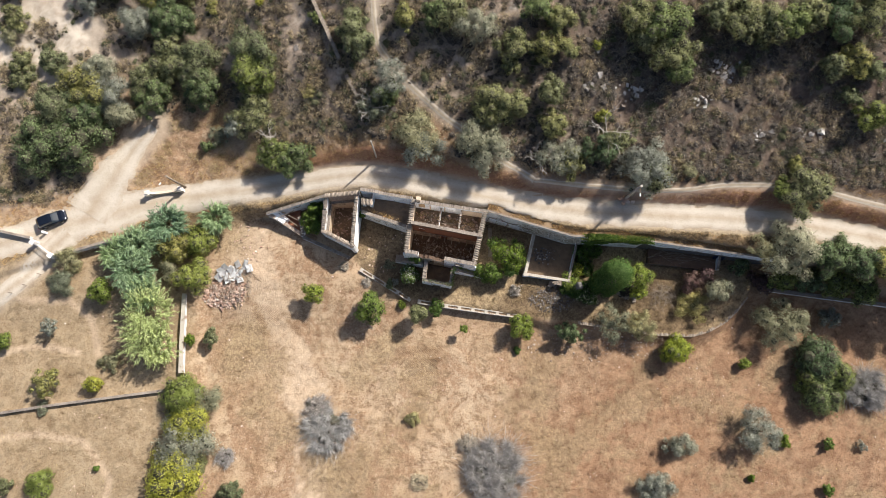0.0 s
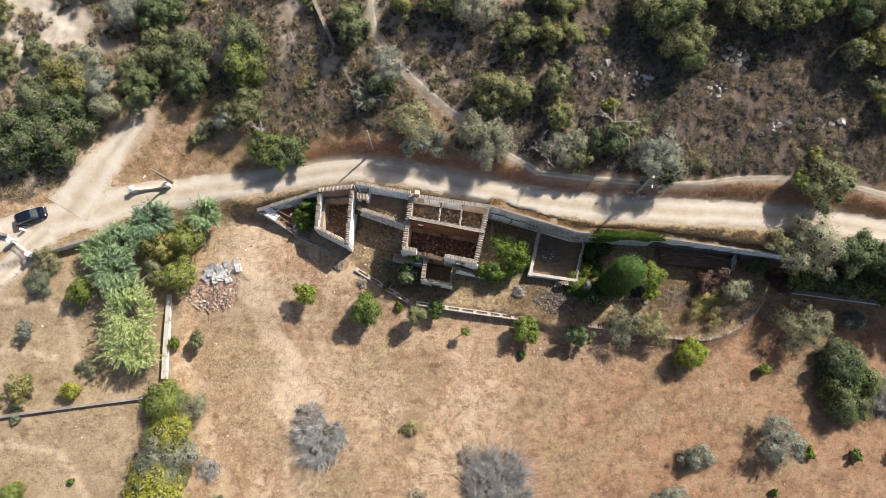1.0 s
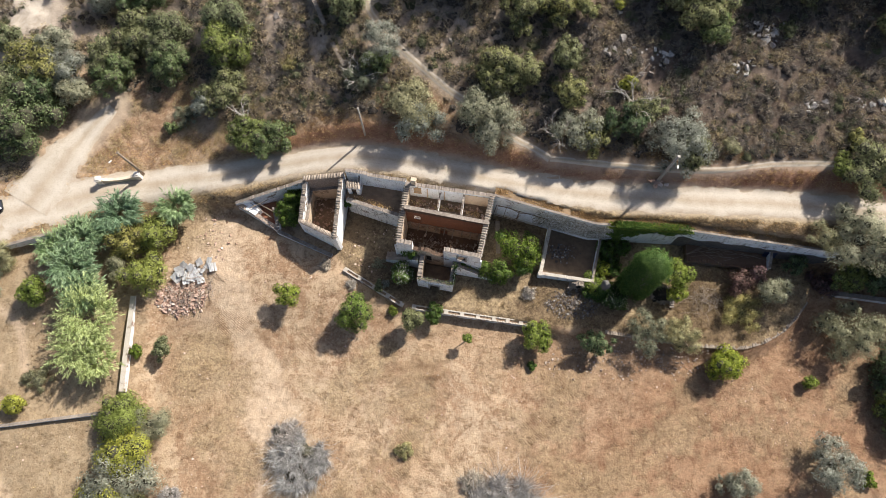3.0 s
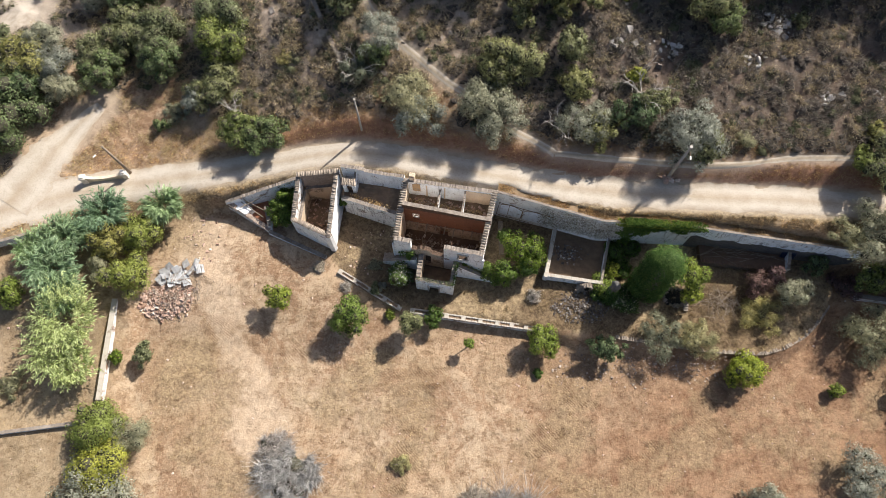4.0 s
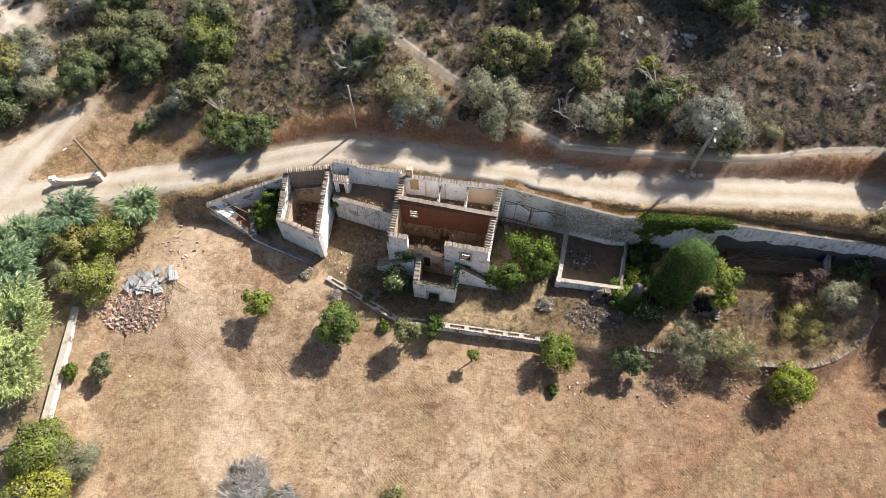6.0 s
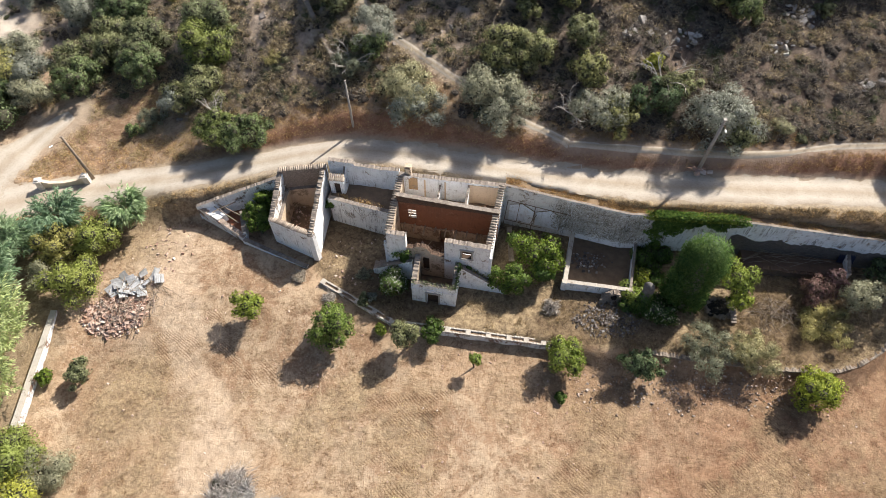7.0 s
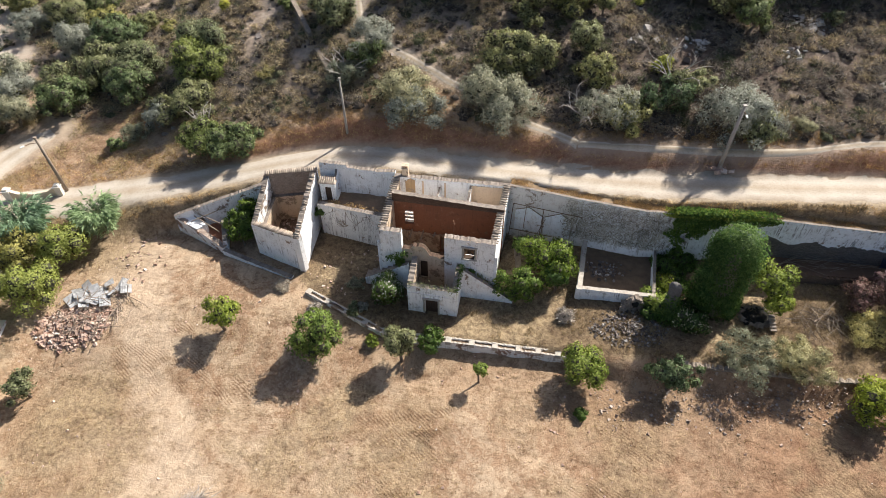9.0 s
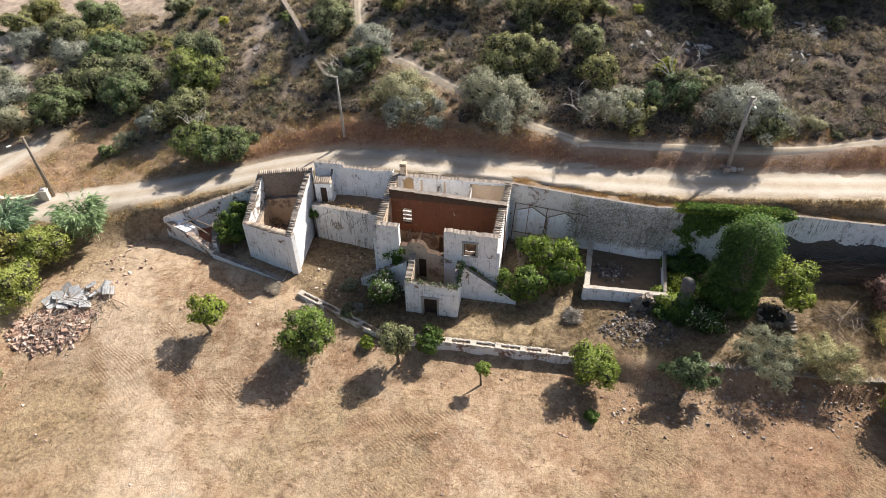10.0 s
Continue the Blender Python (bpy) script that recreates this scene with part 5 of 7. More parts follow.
HILL_WEST = [
    ("carob", -58, 31, 4.4, 5.2), ("carob", -52.2, 31.9, 4.6, 5.2), ("oak", -55.7, 36.8, 3.7, 4.8), ("oak", -51.5, 39, 3.5, 4.8), ("carob", -51.5, 36, 3.1, 4.4),
    ("olive", -49.8, 41.6, 2.6, 4.6), ("olive", -47.7, 38, 3, 4.8), ("olive", -46.4, 35, 2.3, 4), ("oak", -62.1, 43.3, 1.9, 2.3), ("oak", -61.7, 40.6, 1.9, 2.3),
    ("oak", -57.3, 42.9, 2.2, 2.7), ("oak", -43.4, 40.2, 2.6, 4.2), ("carob", -41.6, 37.2, 2.5, 4), ("oak", -39.5, 43.3, 3.7, 4.8), ("oak", -35.5, 42.2, 3.7, 4.8),
    ("carob", -34.4, 38.5, 2.6, 4.2), ("olive", -44.8, 48.8, 3.1, 4.4), ("carob", -40.4, 49.5, 3.4, 4.8), ("carob", -38, 48.8, 2.3, 4.2), ("grey", -64, 47.1, 1.4, 2.1),
    ("oak", -63.3, 50, 2, 2.3), ("oak", -27.4, 42.6, 3.6, 4.8), ("carob", -26.7, 40, 3.5, 4.4), ("oak", -27.2, 34.4, 2.9, 4), ("olive", -29.8, 33, 2.1, 3.2),
    ("carob", -23.3, 28.8, 3, 3.4), ("carob", -20.4, 27.9, 2.6, 3.2), ("grey", -32.3, 32.2, 1.6, 1.9), ("carob", -34.2, 30.8, 1.1, 1.3), ("carob", -17.4, 46.6, 1.1, 1.5),
    ("grey", -18.6, 37.2, 1, 1.1),
]
HILL_MID = [
    ("oak", -12.2, 44.6, 2.6, 3.8), ("oak", -11.6, 42.4, 2.5, 3.6), ("olive", -7, 37.3, 2.6, 4), ("carob", -7.2, 35.3, 2, 3.4), ("grey", -9.8, 33.8, 1.9, 2.8),
    ("olive", -3.6, 30.4, 3.3, 3.6), ("olive", -2.6, 28.2, 2.4, 3.0), ("olive", 4.7, 29.6, 3.6, 3.9), ("olive", 6.0, 27.6, 2.9, 3.3), ("oak", 6.5, 33.3, 3, 4.2),
    ("oak", 9, 33.5, 2.6, 4), ("oak", 14.1, 35, 2.2, 3.6), ("oak", 14.6, 31, 2.3, 3.8), ("olive", 15.9, 26.9, 3.0, 3.3), ("oak", 17.3, 26.3, 2.2, 2.9),
    ("carob", 21.2, 27.8, 2.3, 3.4), ("oak", 23.1, 28.6, 1.8, 3.6), ("yellow", 21.4, 32.1, 1.1, 1.9), ("olive", 4.1, 43.3, 2.8, 4.4), ("oak", 1.3, 44.9, 2.4, 4.2),
    ("carob", -1, 45, 2.1, 3.8), ("oak", 9.4, 40.7, 2.4, 3.8), ("oak", 9, 38.8, 1.4, 2.5), ("oak", 15.1, 44, 2.1, 3.4), ("oak", 13.8, 40.7, 2.3, 3.6),
    ("oak", 16.7, 40.2, 1.4, 2.5), ("carob", 12.5, 45.2, 2.2, 3.8), ("yellow", 20.5, 41.3, 0.8, 1.1), ("oak", -5.2, 45.1, 2.1, 3),
]
HILL_EAST = [
    ("olive", 27, 25.4, 3.5, 4.3), ("oak", 28.6, 24.2, 2.3, 3.2), ("oak", 25.1, 43.6, 2.8, 4.4), ("carob", 28.7, 42.7, 3.3, 5.3), ("oak", 26, 40.8, 2, 3.8),
    ("oak", 29.9, 39.5, 3.1, 4.9), ("carob", 30.9, 37.4, 2.3, 4), ("oak", 38.9, 43.4, 2.8, 4.4), ("oak", 41.8, 42.6, 3, 4.8), ("carob", 44.7, 42.7, 2.9, 4.8),
    ("oak", 47.2, 43.3, 2.5, 4.6), ("carob", 50.9, 43.3, 2.9, 4.8), ("oak", 54.3, 43.9, 2.9, 4.8), ("oak", 50.6, 37.7, 2.2, 3.8), ("oak", 53.2, 38.4, 2.4, 4),
    ("oak", 56.2, 37.1, 1.8, 2.8), ("oak", 53.8, 34.2, 1.4, 2.1), ("oak", 48.2, 22.2, 3.3, 4), ("carob", 45.5, 22.7, 1.6, 2.7), ("oak", 47.1, 25.8, 1.4, 1.7),
    ("oak", 39.8, 38.1, 1.1, 1.5), ("carob", 56.2, 31.5, 2.3, 3.4), ("oak", 35.3, 44.6, 2.1, 3.4), ("olive", 40.3, 45.3, 1.6, 2.8), ("grey", 33, 25.4, 1.3, 1.3),
]
# Carobs at y 10 to 12 are added to fill the shade under the hedge.
EAST_HEDGE = [
    ("olive", 46.9, 14.5, 3.8, 5.8), ("carob", 52.8, 13.9, 2.9, 4.8), ("carob", 56.5, 13.1, 2.9, 4.8), ("oak", 59.4, 12.7, 2.4, 4.4), ("carob", 50.7, 14.1, 2.0, 4.2),
    # Trees past x 60 stand out of view, added for the shade they cast.
    ("grey", 43.2, 15.1, 1.8, 3.0), ("carob", 47.8, 11.6, 2.3, 4.6), ("carob", 51.4, 11.2, 2.5, 5.0), ("carob", 55.0, 10.7, 2.6, 5.0), ("carob", 58.8, 10.2, 2.6, 5.0), ("oak", 63.0, 11.8, 3.2, 6.0), ("carob", 66.5, 11.0, 3.2, 6.0), ("oak", 70.0, 10.2, 3.2, 6.0),
]
GARDEN = [
    ("fig", 8.9, 14.9, 2.7, 4.6), ("fig", 6.6, 12.5, 2.1, 3.3), ("fig", 9.6, 12.9, 1.7, 3.4), ("fig", 6.9, 16.6, 1.0, 3.2), ("vine", 27.5, 11.7, 1.9, 4.4), ("vine", 27.5, 9.6, 1.3, 3.4),
    ("olive", 38.5, 9.8, 2.1, 4.2), ("purple", 35.4, 11.1, 1.9, 2.8), ("purple", 37.3, 12.0, 1.4, 3.0), ("grey", 35.6, 7.8, 2.4, 2.2), ("grey", 24.0, 5.4, 2.2, 2.6),
    ("grey", 27.9, 5.1, 2.4, 2.6), ("oleander", -4.8, 12.3, 1.9, 2.9), ("oleander", 20.5, 9.4, 1.9, 1.7), ("fig", -18.9, 20.6, 2.1, 3.4), ("fig", -18.8, 19.0, 1.4, 2.8),
    ("fig", -18.2, 21.8, 1.6, 3.6), ("vine", 18.1, 11.0, 1.6, 1.4), ("vine", 19.3, 13.0, 1.1, 1.6), ("ivy", 20.4, 13.6, 1.5, 1.2), ("ivy", 20.0, 15.3, 1.6, 1.4),
    ("ivy", 21.7, 16.1, 1.6, 1.2), ("ivy", 20.8, 17.2, 1.3, 2.0), ("ivy", 17.5, 10.2, 1.1, 1.0), ("carob", 42.4, 13.5, 1.5, 2.6), ("purple", 45.8, 11.2, 1.9, 2.4),
    ("citrus", -5.9, 8.1, 0.7, 0.7), ("oak", -7.7, 10.9, 0.7, 0.6), ("fig", -3.7, 14.2, 0.7, 3.4), ("fig", 2.7, 13.4, 0.6, 3.2), ("olive", -6.8, 11.3, 0.6, 0.6),
    ("fig", -11.6, 20.7, 0.5, 3.2), ("grey", -7.7, 13.7, 0.8, 0.8),
]
HILL_FAR = [
    ("oak", -48.1, 56, 3.2, 4), ("oak", -42.7, 53.1, 2.4, 3.8), ("oak", -33.7, 50.9, 1.1, 1.5), ("yellow", -25.9, 50.1, 0.9, 1.5), ("olive", -52.5, 53, 2.6, 3.4),
    ("oak", -56.1, 58.7, 2.5, 3.2), ("carob", -46, 60, 3.4, 4), ("oak", -55, 63, 3, 3.4), ("oak", -37.5, 53.5, 2, 2.6), ("olive", -63, 55, 2.4, 3),
    ("oak", -63, 61, 2.6, 2.8), ("oak", -35, 61, 2.4, 2.8), ("oak", 32.5, 37.1, 0.8, 1.3), ("oak", -29.5, 55, 1.4, 1.6),
]


def plant_all():
    seed = 100
    for rows, group in ((FIELD_TREES, "trees in the bare field"), (DRY_BRUSH, "dry brush in the field"), (WEST_PLOT, "trees of the west plot"), (WEST_HEDGE, "hedge trees"),
                        (REEDS, "cane thicket"), (HILL_WEST, "hillside trees"), (HILL_MID, "hillside trees"), (HILL_EAST, "hillside trees"), (HILL_FAR, "hillside trees"), (EAST_HEDGE, "trees by the road wall"), (GARDEN, "garden plants")):
        for row in rows:
            seed += 1
            plant(*row, seed, group)


plant_all()


# ---- garden ----
def chunk_verts(rng, p, size, flat=0.7):
    """Eight jittered corners of a broken stone."""
    c = np.array([(x, y, z) for z in (-1, 1) for y in (-1, 1) for x in (-1, 1)], float) * 0.5
    c += rng.uniform(-0.17, 0.17, c.shape)
    c *= size * np.array([rng.uniform(0.6, 1.4), rng.uniform(0.6, 1.2), flat * rng.uniform(0.6, 1.2)])
    m = np.array(Euler(rng.uniform(-0.6, 0.6, 3) + np.array([0, 0, rng.uniform(0, 6.28)])).to_matrix())
    return c @ m.T + p


CHUNK_FACES = [(0, 2, 3, 1), (4, 5, 7, 6), (0, 1, 5, 4), (2, 6, 7, 3), (0, 4, 6, 2), (1, 3, 7, 5)]


def chunks(name, places, sizes, material, seed, parent=None, flat=0.7):
    rng = np.random.default_rng(seed)
    verts, faces = [], []
    for p, s in zip(places, sizes):
        b = len(verts)
        verts += list(chunk_verts(rng, np.asarray(p, float), s, flat))
        faces += [tuple(b + i for i in f) for f in CHUNK_FACES]
    return mesh_part(name, verts, faces, material, parent)


def island_material(name, stops, rough=0.95, scale=9.0, single=False):
    k = Nodes(name, rough)
    col = k.ramp(k.rand() if single else k.island(), stops)
    a = k.noise(scale, 5, 0.7)
    col = k.mix(1.0, col, k.ramp(a, [(0.3, 0.6), (0.6, 1.0)]), "MULTIPLY")
    k.bump(a, 0.5, 0.03)
    return k.done(col)


STONE_PALE = island_material("broken_masonry", [(0.0, (0.33, 0.21, 0.15)), (0.4, (0.50, 0.34, 0.27)), (0.85, (0.62, 0.47, 0.39)), (1.0, (0.70, 0.62, 0.55))])
STONE_DARK = island_material("broken_slate", [(0.0, (0.07, 0.06, 0.055)), (0.6, (0.18, 0.15, 0.135)), (0.88, (0.27, 0.24, 0.22)), (1.0, (0.50, 0.47, 0.44))])
STONE_MIX = island_material("field_stone", [(0.0, (0.18, 0.13, 0.105)), (0.5, (0.33, 0.25, 0.20)), (1.0, (0.54, 0.45, 0.38))])
TANK_FLOOR = plain_material("silted_tank_floor", (0.20, 0.14, 0.09), (0.085, 0.058, 0.04), 1.6)

DUSTY = plaster_material("dusty_limewash", (0.47, 0.43, 0.375), (0.26, 0.21, 0.17), (0.27, 0.22, 0.17), 0.56, 0.3)

# fallen masonry and timber in the roofless rooms
rl = np.random.default_rng(640)
for room, (x0, x1, y0, y1, z, n) in {"back rooms": (-3.6, 5.0, 18.2, 20.4, 2.42, 420), "front room": (-4.2, 4.2, 14.6, 16.9, -0.35, 320), "barn": (-16.0, -12.9, 17.6, 21.8, -0.4, 130)}.items():
    u, v = rl.random(n), rl.random(n)
    lx = x0 + (x1 - x0) * u
    ly = y0 + (y1 - y0) * v - (0.185 * (lx - x0) if room != "barn" else 0.35 * (lx - x0)) + (0.9 if room != "barn" else 0.8)
    tagged(chunks("fallen_masonry", np.column_stack([lx, ly, z + 0.12 * rl.random(n)]), 0.06 + 0.26 * rl.random(n) ** 3, STONE_PALE if room != "front room" else STONE_MIX, 641 + n), f"broken plaster and bricks littering the {room}", "rubble", kind="stuff")
for x0, y0, z, n in ((-2.4, 19.9, 2.6, 5), (3.6, 18.7, 2.6, 7), (0.9, 19.3, 2.6, 4), (-2.0, 16.2, -0.2, 5), (2.6, 15.0, -0.2, 6)):
    pile = thing("fallen_timber", x0, y0, z, "grey roof timbers fallen onto the rubble floor", "timber")
    for _ in range(n):
        c, az, ln = rl.normal(size=3) * (0.5, 0.4, 0.08), rl.uniform(0, 3.14), rl.uniform(0.5, 1.3)
        d = np.array([math.cos(az) * ln, math.sin(az) * ln * 0.7, rl.normal() * 0.12])
        v, f = tube([tuple(c - d), tuple(c + d)], [0.055, 0.045], 5)
        mesh_part("timber", v, f, WOOD_GREY, pile)

# terrace wall with planting troughs
def trough_wall(name, pts, tops, label):
    holder = thing(name, pts[0][0], pts[0][1], 0, label, "wall")
    inv = holder.matrix_world.inverted()
    run = 0
    for i, (p, q) in enumerate(zip(pts, pts[1:])):
        ln = math.dist(p, q)
        z0, z1 = tops[i], tops[i + 1]
        bits = [wall("body", p, q, -2.9, [(0, z0 - 0.14), (ln, z1 - 0.14)], 0.58, (PLASTER_RUIN, PLASTER_RUIN, FLOOR_DIRT), holder, seed=300 + i, rough=0.02)]
        for off in (-0.215, 0.215):
            bits.append(wall("rim", p, q, min(z0, z1) - 0.4, [(0, z0), (ln, z1)], 0.14, (PLASTER_RUIN, PLASTER_RUIN, DUSTY), holder, seed=310 + i, rough=0.05, side=off))
        n = max(1, round(ln / 1.9))
        for k in range(1 if i else 0, n + 1):
            c = at(p, q, ln * k / n)
            b = part("divider", box_bm((0.5, 0.6, 0.4), (0, 0, 0), 0.03), DUSTY, holder)
            b.matrix_basis = pose(c[0], c[1], z0 + (z1 - z0) * k / n - 0.19, 0, 0, math.degrees(math.atan2(q[1] - p[1], q[0] - p[0])))
            bits.append(b)
        for b in bits:
            b.matrix_parent_inverse = inv


trough_wall("planter_wall", [(-11.8, 13.05), (-8.3, 10.9), (-4.9, 8.85)], [-0.55, -0.75, -0.95], "low white terrace wall topped with empty planting troughs")
trough_wall("planter_wall", [(-3.4, 8.5), (0.46, 7.86), (6.2, 7.05), (11.0, 6.42)], [-0.85, -0.72, -0.85, -1.0], "low white terrace wall with long planting troughs")
trough_wall("planter_wall", [(11.35, 6.36), (12.3, 6.22)], [-0.95, -1.0], "square end box of the white terrace wall")
kerb = [(19.3, 5.5), (24, 4.75), (29.5, 3.95), (33.0, 3.7), (35.5, 3.65), (38, 4.35), (40.4, 5.65), (42.2, 7.25), (43.8, 9.2)]
for i, (p, q) in enumerate(zip(kerb, kerb[1:])):
    setting_wall(f"wall_garden_kerb_{i + 1}", "curved weathered kerb of the dry garden terrace", p, q, -3.0, [(0, -0.78), (math.dist(p, q), -0.78)], 0.42, (RUBBLE_STONE, RUBBLE_STONE, RUBBLE_STONE), seed=330 + i, rough=0.09)

# water tank
C_SW, C_SE, C_NE, C_NW = (11.45, 12.1), (18.05, 11.1), (19.5, 16.75), (12.95, 18.2)
tank = thing("water_tank", 0, 0, 0, "empty square irrigation tank with a white rim below the road wall", "tank")
wall("rim_wall", C_SW, C_SE, FOOT, [(0, 0.68), (6.7, 0.62)], 0.38, (PLASTER_GREY, PLASTER_GREY, DUSTY), tank, "broad sunlit white rim", seed=81, side=0.25, rough=0.02)
wall("rim_wall", C_NW, C_SW, FOOT, [(0, 0.5), (6.3, 0.68)], 0.42, (PLASTER_GREY, PLASTER_GREY, DUSTY), tank, seed=82, side=0.25, rough=0.02)
wall("rim_wall", C_SE, C_NE, FOOT, [(0, 0.62), (5.8, 0.5)], 0.26, (PLASTER_GREY, PLASTER_GREY, CAP), tank, seed=83, side=0.2, rough=0.03)
slab("tank_floor", [(11.8, 12.3), (17.9, 11.4), (19.4, 17.0), (13.1, 18.6)], -0.42, 0.4, TANK_FLOOR, tank, "dry brown silt on the tank floor", 0.05, 14)
rng = np.random.default_rng(5)
pl = [(14.4 + rng.normal() * 0.9, 15.2 + rng.normal() * 0.55, -0.36) for _ in range(150)]
tagged(chunks("scattered_stone", pl, rng.uniform(0.06, 0.22, 150), STONE_DARK, 6), "grey stones scattered on the tank floor", "stones", kind="stuff")

fountain = thing("rock_fountain", 16.3, 11.0, -0.5, "crusted rock fountain against the tank, its dark niche a black block", "fountain")
ring = [(0.55 * math.cos(a) * rng.uniform(0.9, 1.2), 0.1 + rng.uniform(-0.25, 0.15), 0.55 + 0.6 * math.sin(a)) for a in np.linspace(-0.5, 3.6, 26)]
chunks("rockwork", ring + [(rng.uniform(-1.0, 1.0), rng.uniform(-0.3, 0.2), rng.uniform(0, 0.5)) for _ in range(26)], rng.uniform(0.25, 0.5, 52), RUBBLE_STONE, 7, fountain, 1.0)
# solid black block in front of the rocks, painted as a niche's shade
part("niche", box_bm((0.6, 0.3, 0.62), (0, -0.22, 0.62), 0.12), plain_material("niche_shade", (0.02, 0.018, 0.015), (0.01, 0.009, 0.008), 2.0), fountain, "black block standing in for the shade of a niche")

pl, sz = [], []
for _ in range(800):
    a, r = rng.uniform(0, 6.283), rng.random() ** 0.7
    x, y = 15.6 + math.cos(a) * r * 3.4, 8.9 + math.sin(a) * r * 2.0
    pl.append((x, y, float(land_z(x, y)) + 0.3 * max(0, 1 - r) * rng.random() + 0.03))
    sz.append(0.05 + 0.17 * rng.random() ** 2)
tagged(chunks("rubble_heap", pl, sz, STONE_DARK, 8, flat=0.5), "heap of broken dark slates and stones below the tank", "rubble", kind="stuff")

# pillar grown over with ivy, and the ivy tower
def lathe(profile, sides=18, wobble=0.12, seed=1.0):
    verts, faces = [], []
    for r, z in profile:
        for j in range(sides):
            a = 2 * math.pi * j / sides
            k = 1 + wobble * noise.noise(Vector((math.cos(a) * 1.6, math.sin(a) * 1.6, z * 1.1 + seed)))
            verts.append((math.cos(a) * r * k, math.sin(a) * r * k, z))
    for i in range(len(profile) - 1):
        for j in range(sides):
            k = (j + 1) % sides
            faces.append((i * sides + j, i * sides + k, (i + 1) * sides + k, (i + 1) * sides + j))
    faces.append(tuple((len(profile) - 1) * sides + j for j in range(sides)))
    return verts, faces


GREY_STONE = stone_material("lichened_stone", (0.27, 0.255, 0.24), (0.12, 0.11, 0.105), 5.0)
stump = thing("stone_pillar", 18.95, 10.35, -0.65, "rough grey stone pillar half grown over with ivy", "pillar")
v, f = lathe([(0.62, -0.2), (0.5, 0.8), (0.43, 1.8), (0.47, 2.7), (0.5, 3.3), (0.36, 3.75), (0.1, 3.95)], wobble=0.6)
mesh_part("shaft", v, f, GREY_STONE, stump, smooth_shade=True)
rg = np.random.default_rng(77)
leaf_cloud("ivy", [(0, -0.1, 0.4), (0.2, -0.3, 1.1), (-0.6, -0.2, 0.6), (0.05, -0.1, 1.9), (0.9, 0.1, 0.6), (-0.2, -0.5, 0.3), (0.0, -0.1, 2.5)], [1.05, 0.8, 0.85, 0.62, 0.9, 0.9, 0.5], 6200, 0.13, LEAF["ivy"], stump, rg, 1.0, 1.3, label="trailing green ivy")

tower = thing("ivy_tower", 23.0, 10.9, -0.6, "tall domed tower smothered in dark green ivy", "tower")
v, f = lathe([(1.0, -0.3), (0.95, 3.0), (0.8, 5.0), (0.55, 6.3), (0.2, 6.8)], 16, 0.15)
mesh_part("masonry", v, f, RUBBLE_STONE, tower, smooth_shade=True)
mantle = [(0.0, 0, 1.0), (0.0, 0.1, 2.6), (0.15, 0.3, 4.2), (0.4, 0.6, 5.6), (0.55, 0.75, 6.5), (-1.2, 0.1, 1.2), (-1.3, 0.1, 2.6), (-0.9, 0.3, 4.0), (1.1, 0.5, 5.2), (-0.7, 0.7, 5.7), (1.2, 0.9, 6.2), (-0.4, 1.0, 6.9)]
girth = [1.75, 1.8, 1.9, 2.0, 2.0, 1.1, 1.2, 1.3, 1.2, 1.3, 1.15, 1.1]
for _ in range(46):
    i = int(rg.integers(0, len(mantle)))
    az, el = rg.uniform(0, 6.283), rg.uniform(-0.3, 1.1)
    c, q = mantle[i] if i < 12 else mantle[0], girth[i] if i < 12 else girth[0]
    mantle.append((c[0] + 0.86 * q * math.cos(az) * math.cos(el), c[1] + 0.86 * q * math.sin(az) * math.cos(el), max(0.3, c[2] + 0.86 * q * math.sin(el))))
    girth.append(rg.uniform(0.38, 0.72))
leaf_cloud("ivy_mantle", mantle, girth, 44000, 0.125, LEAF["ivy"], tower, rg, 1.0, 1.3, fill=0.18, label="thick mantle of glossy ivy")

CREEPER = leaf_material("dry_creeper_stem", (0.16, 0.15, 0.14), (0.40, 0.385, 0.37), (0.66, 0.645, 0.63), 0.0, 0.95)
CREEPER_DARK = leaf_material("dead_creeper_stem", (0.05, 0.045, 0.04), (0.09, 0.08, 0.072), (0.15, 0.135, 0.12), 0.0, 0.95)
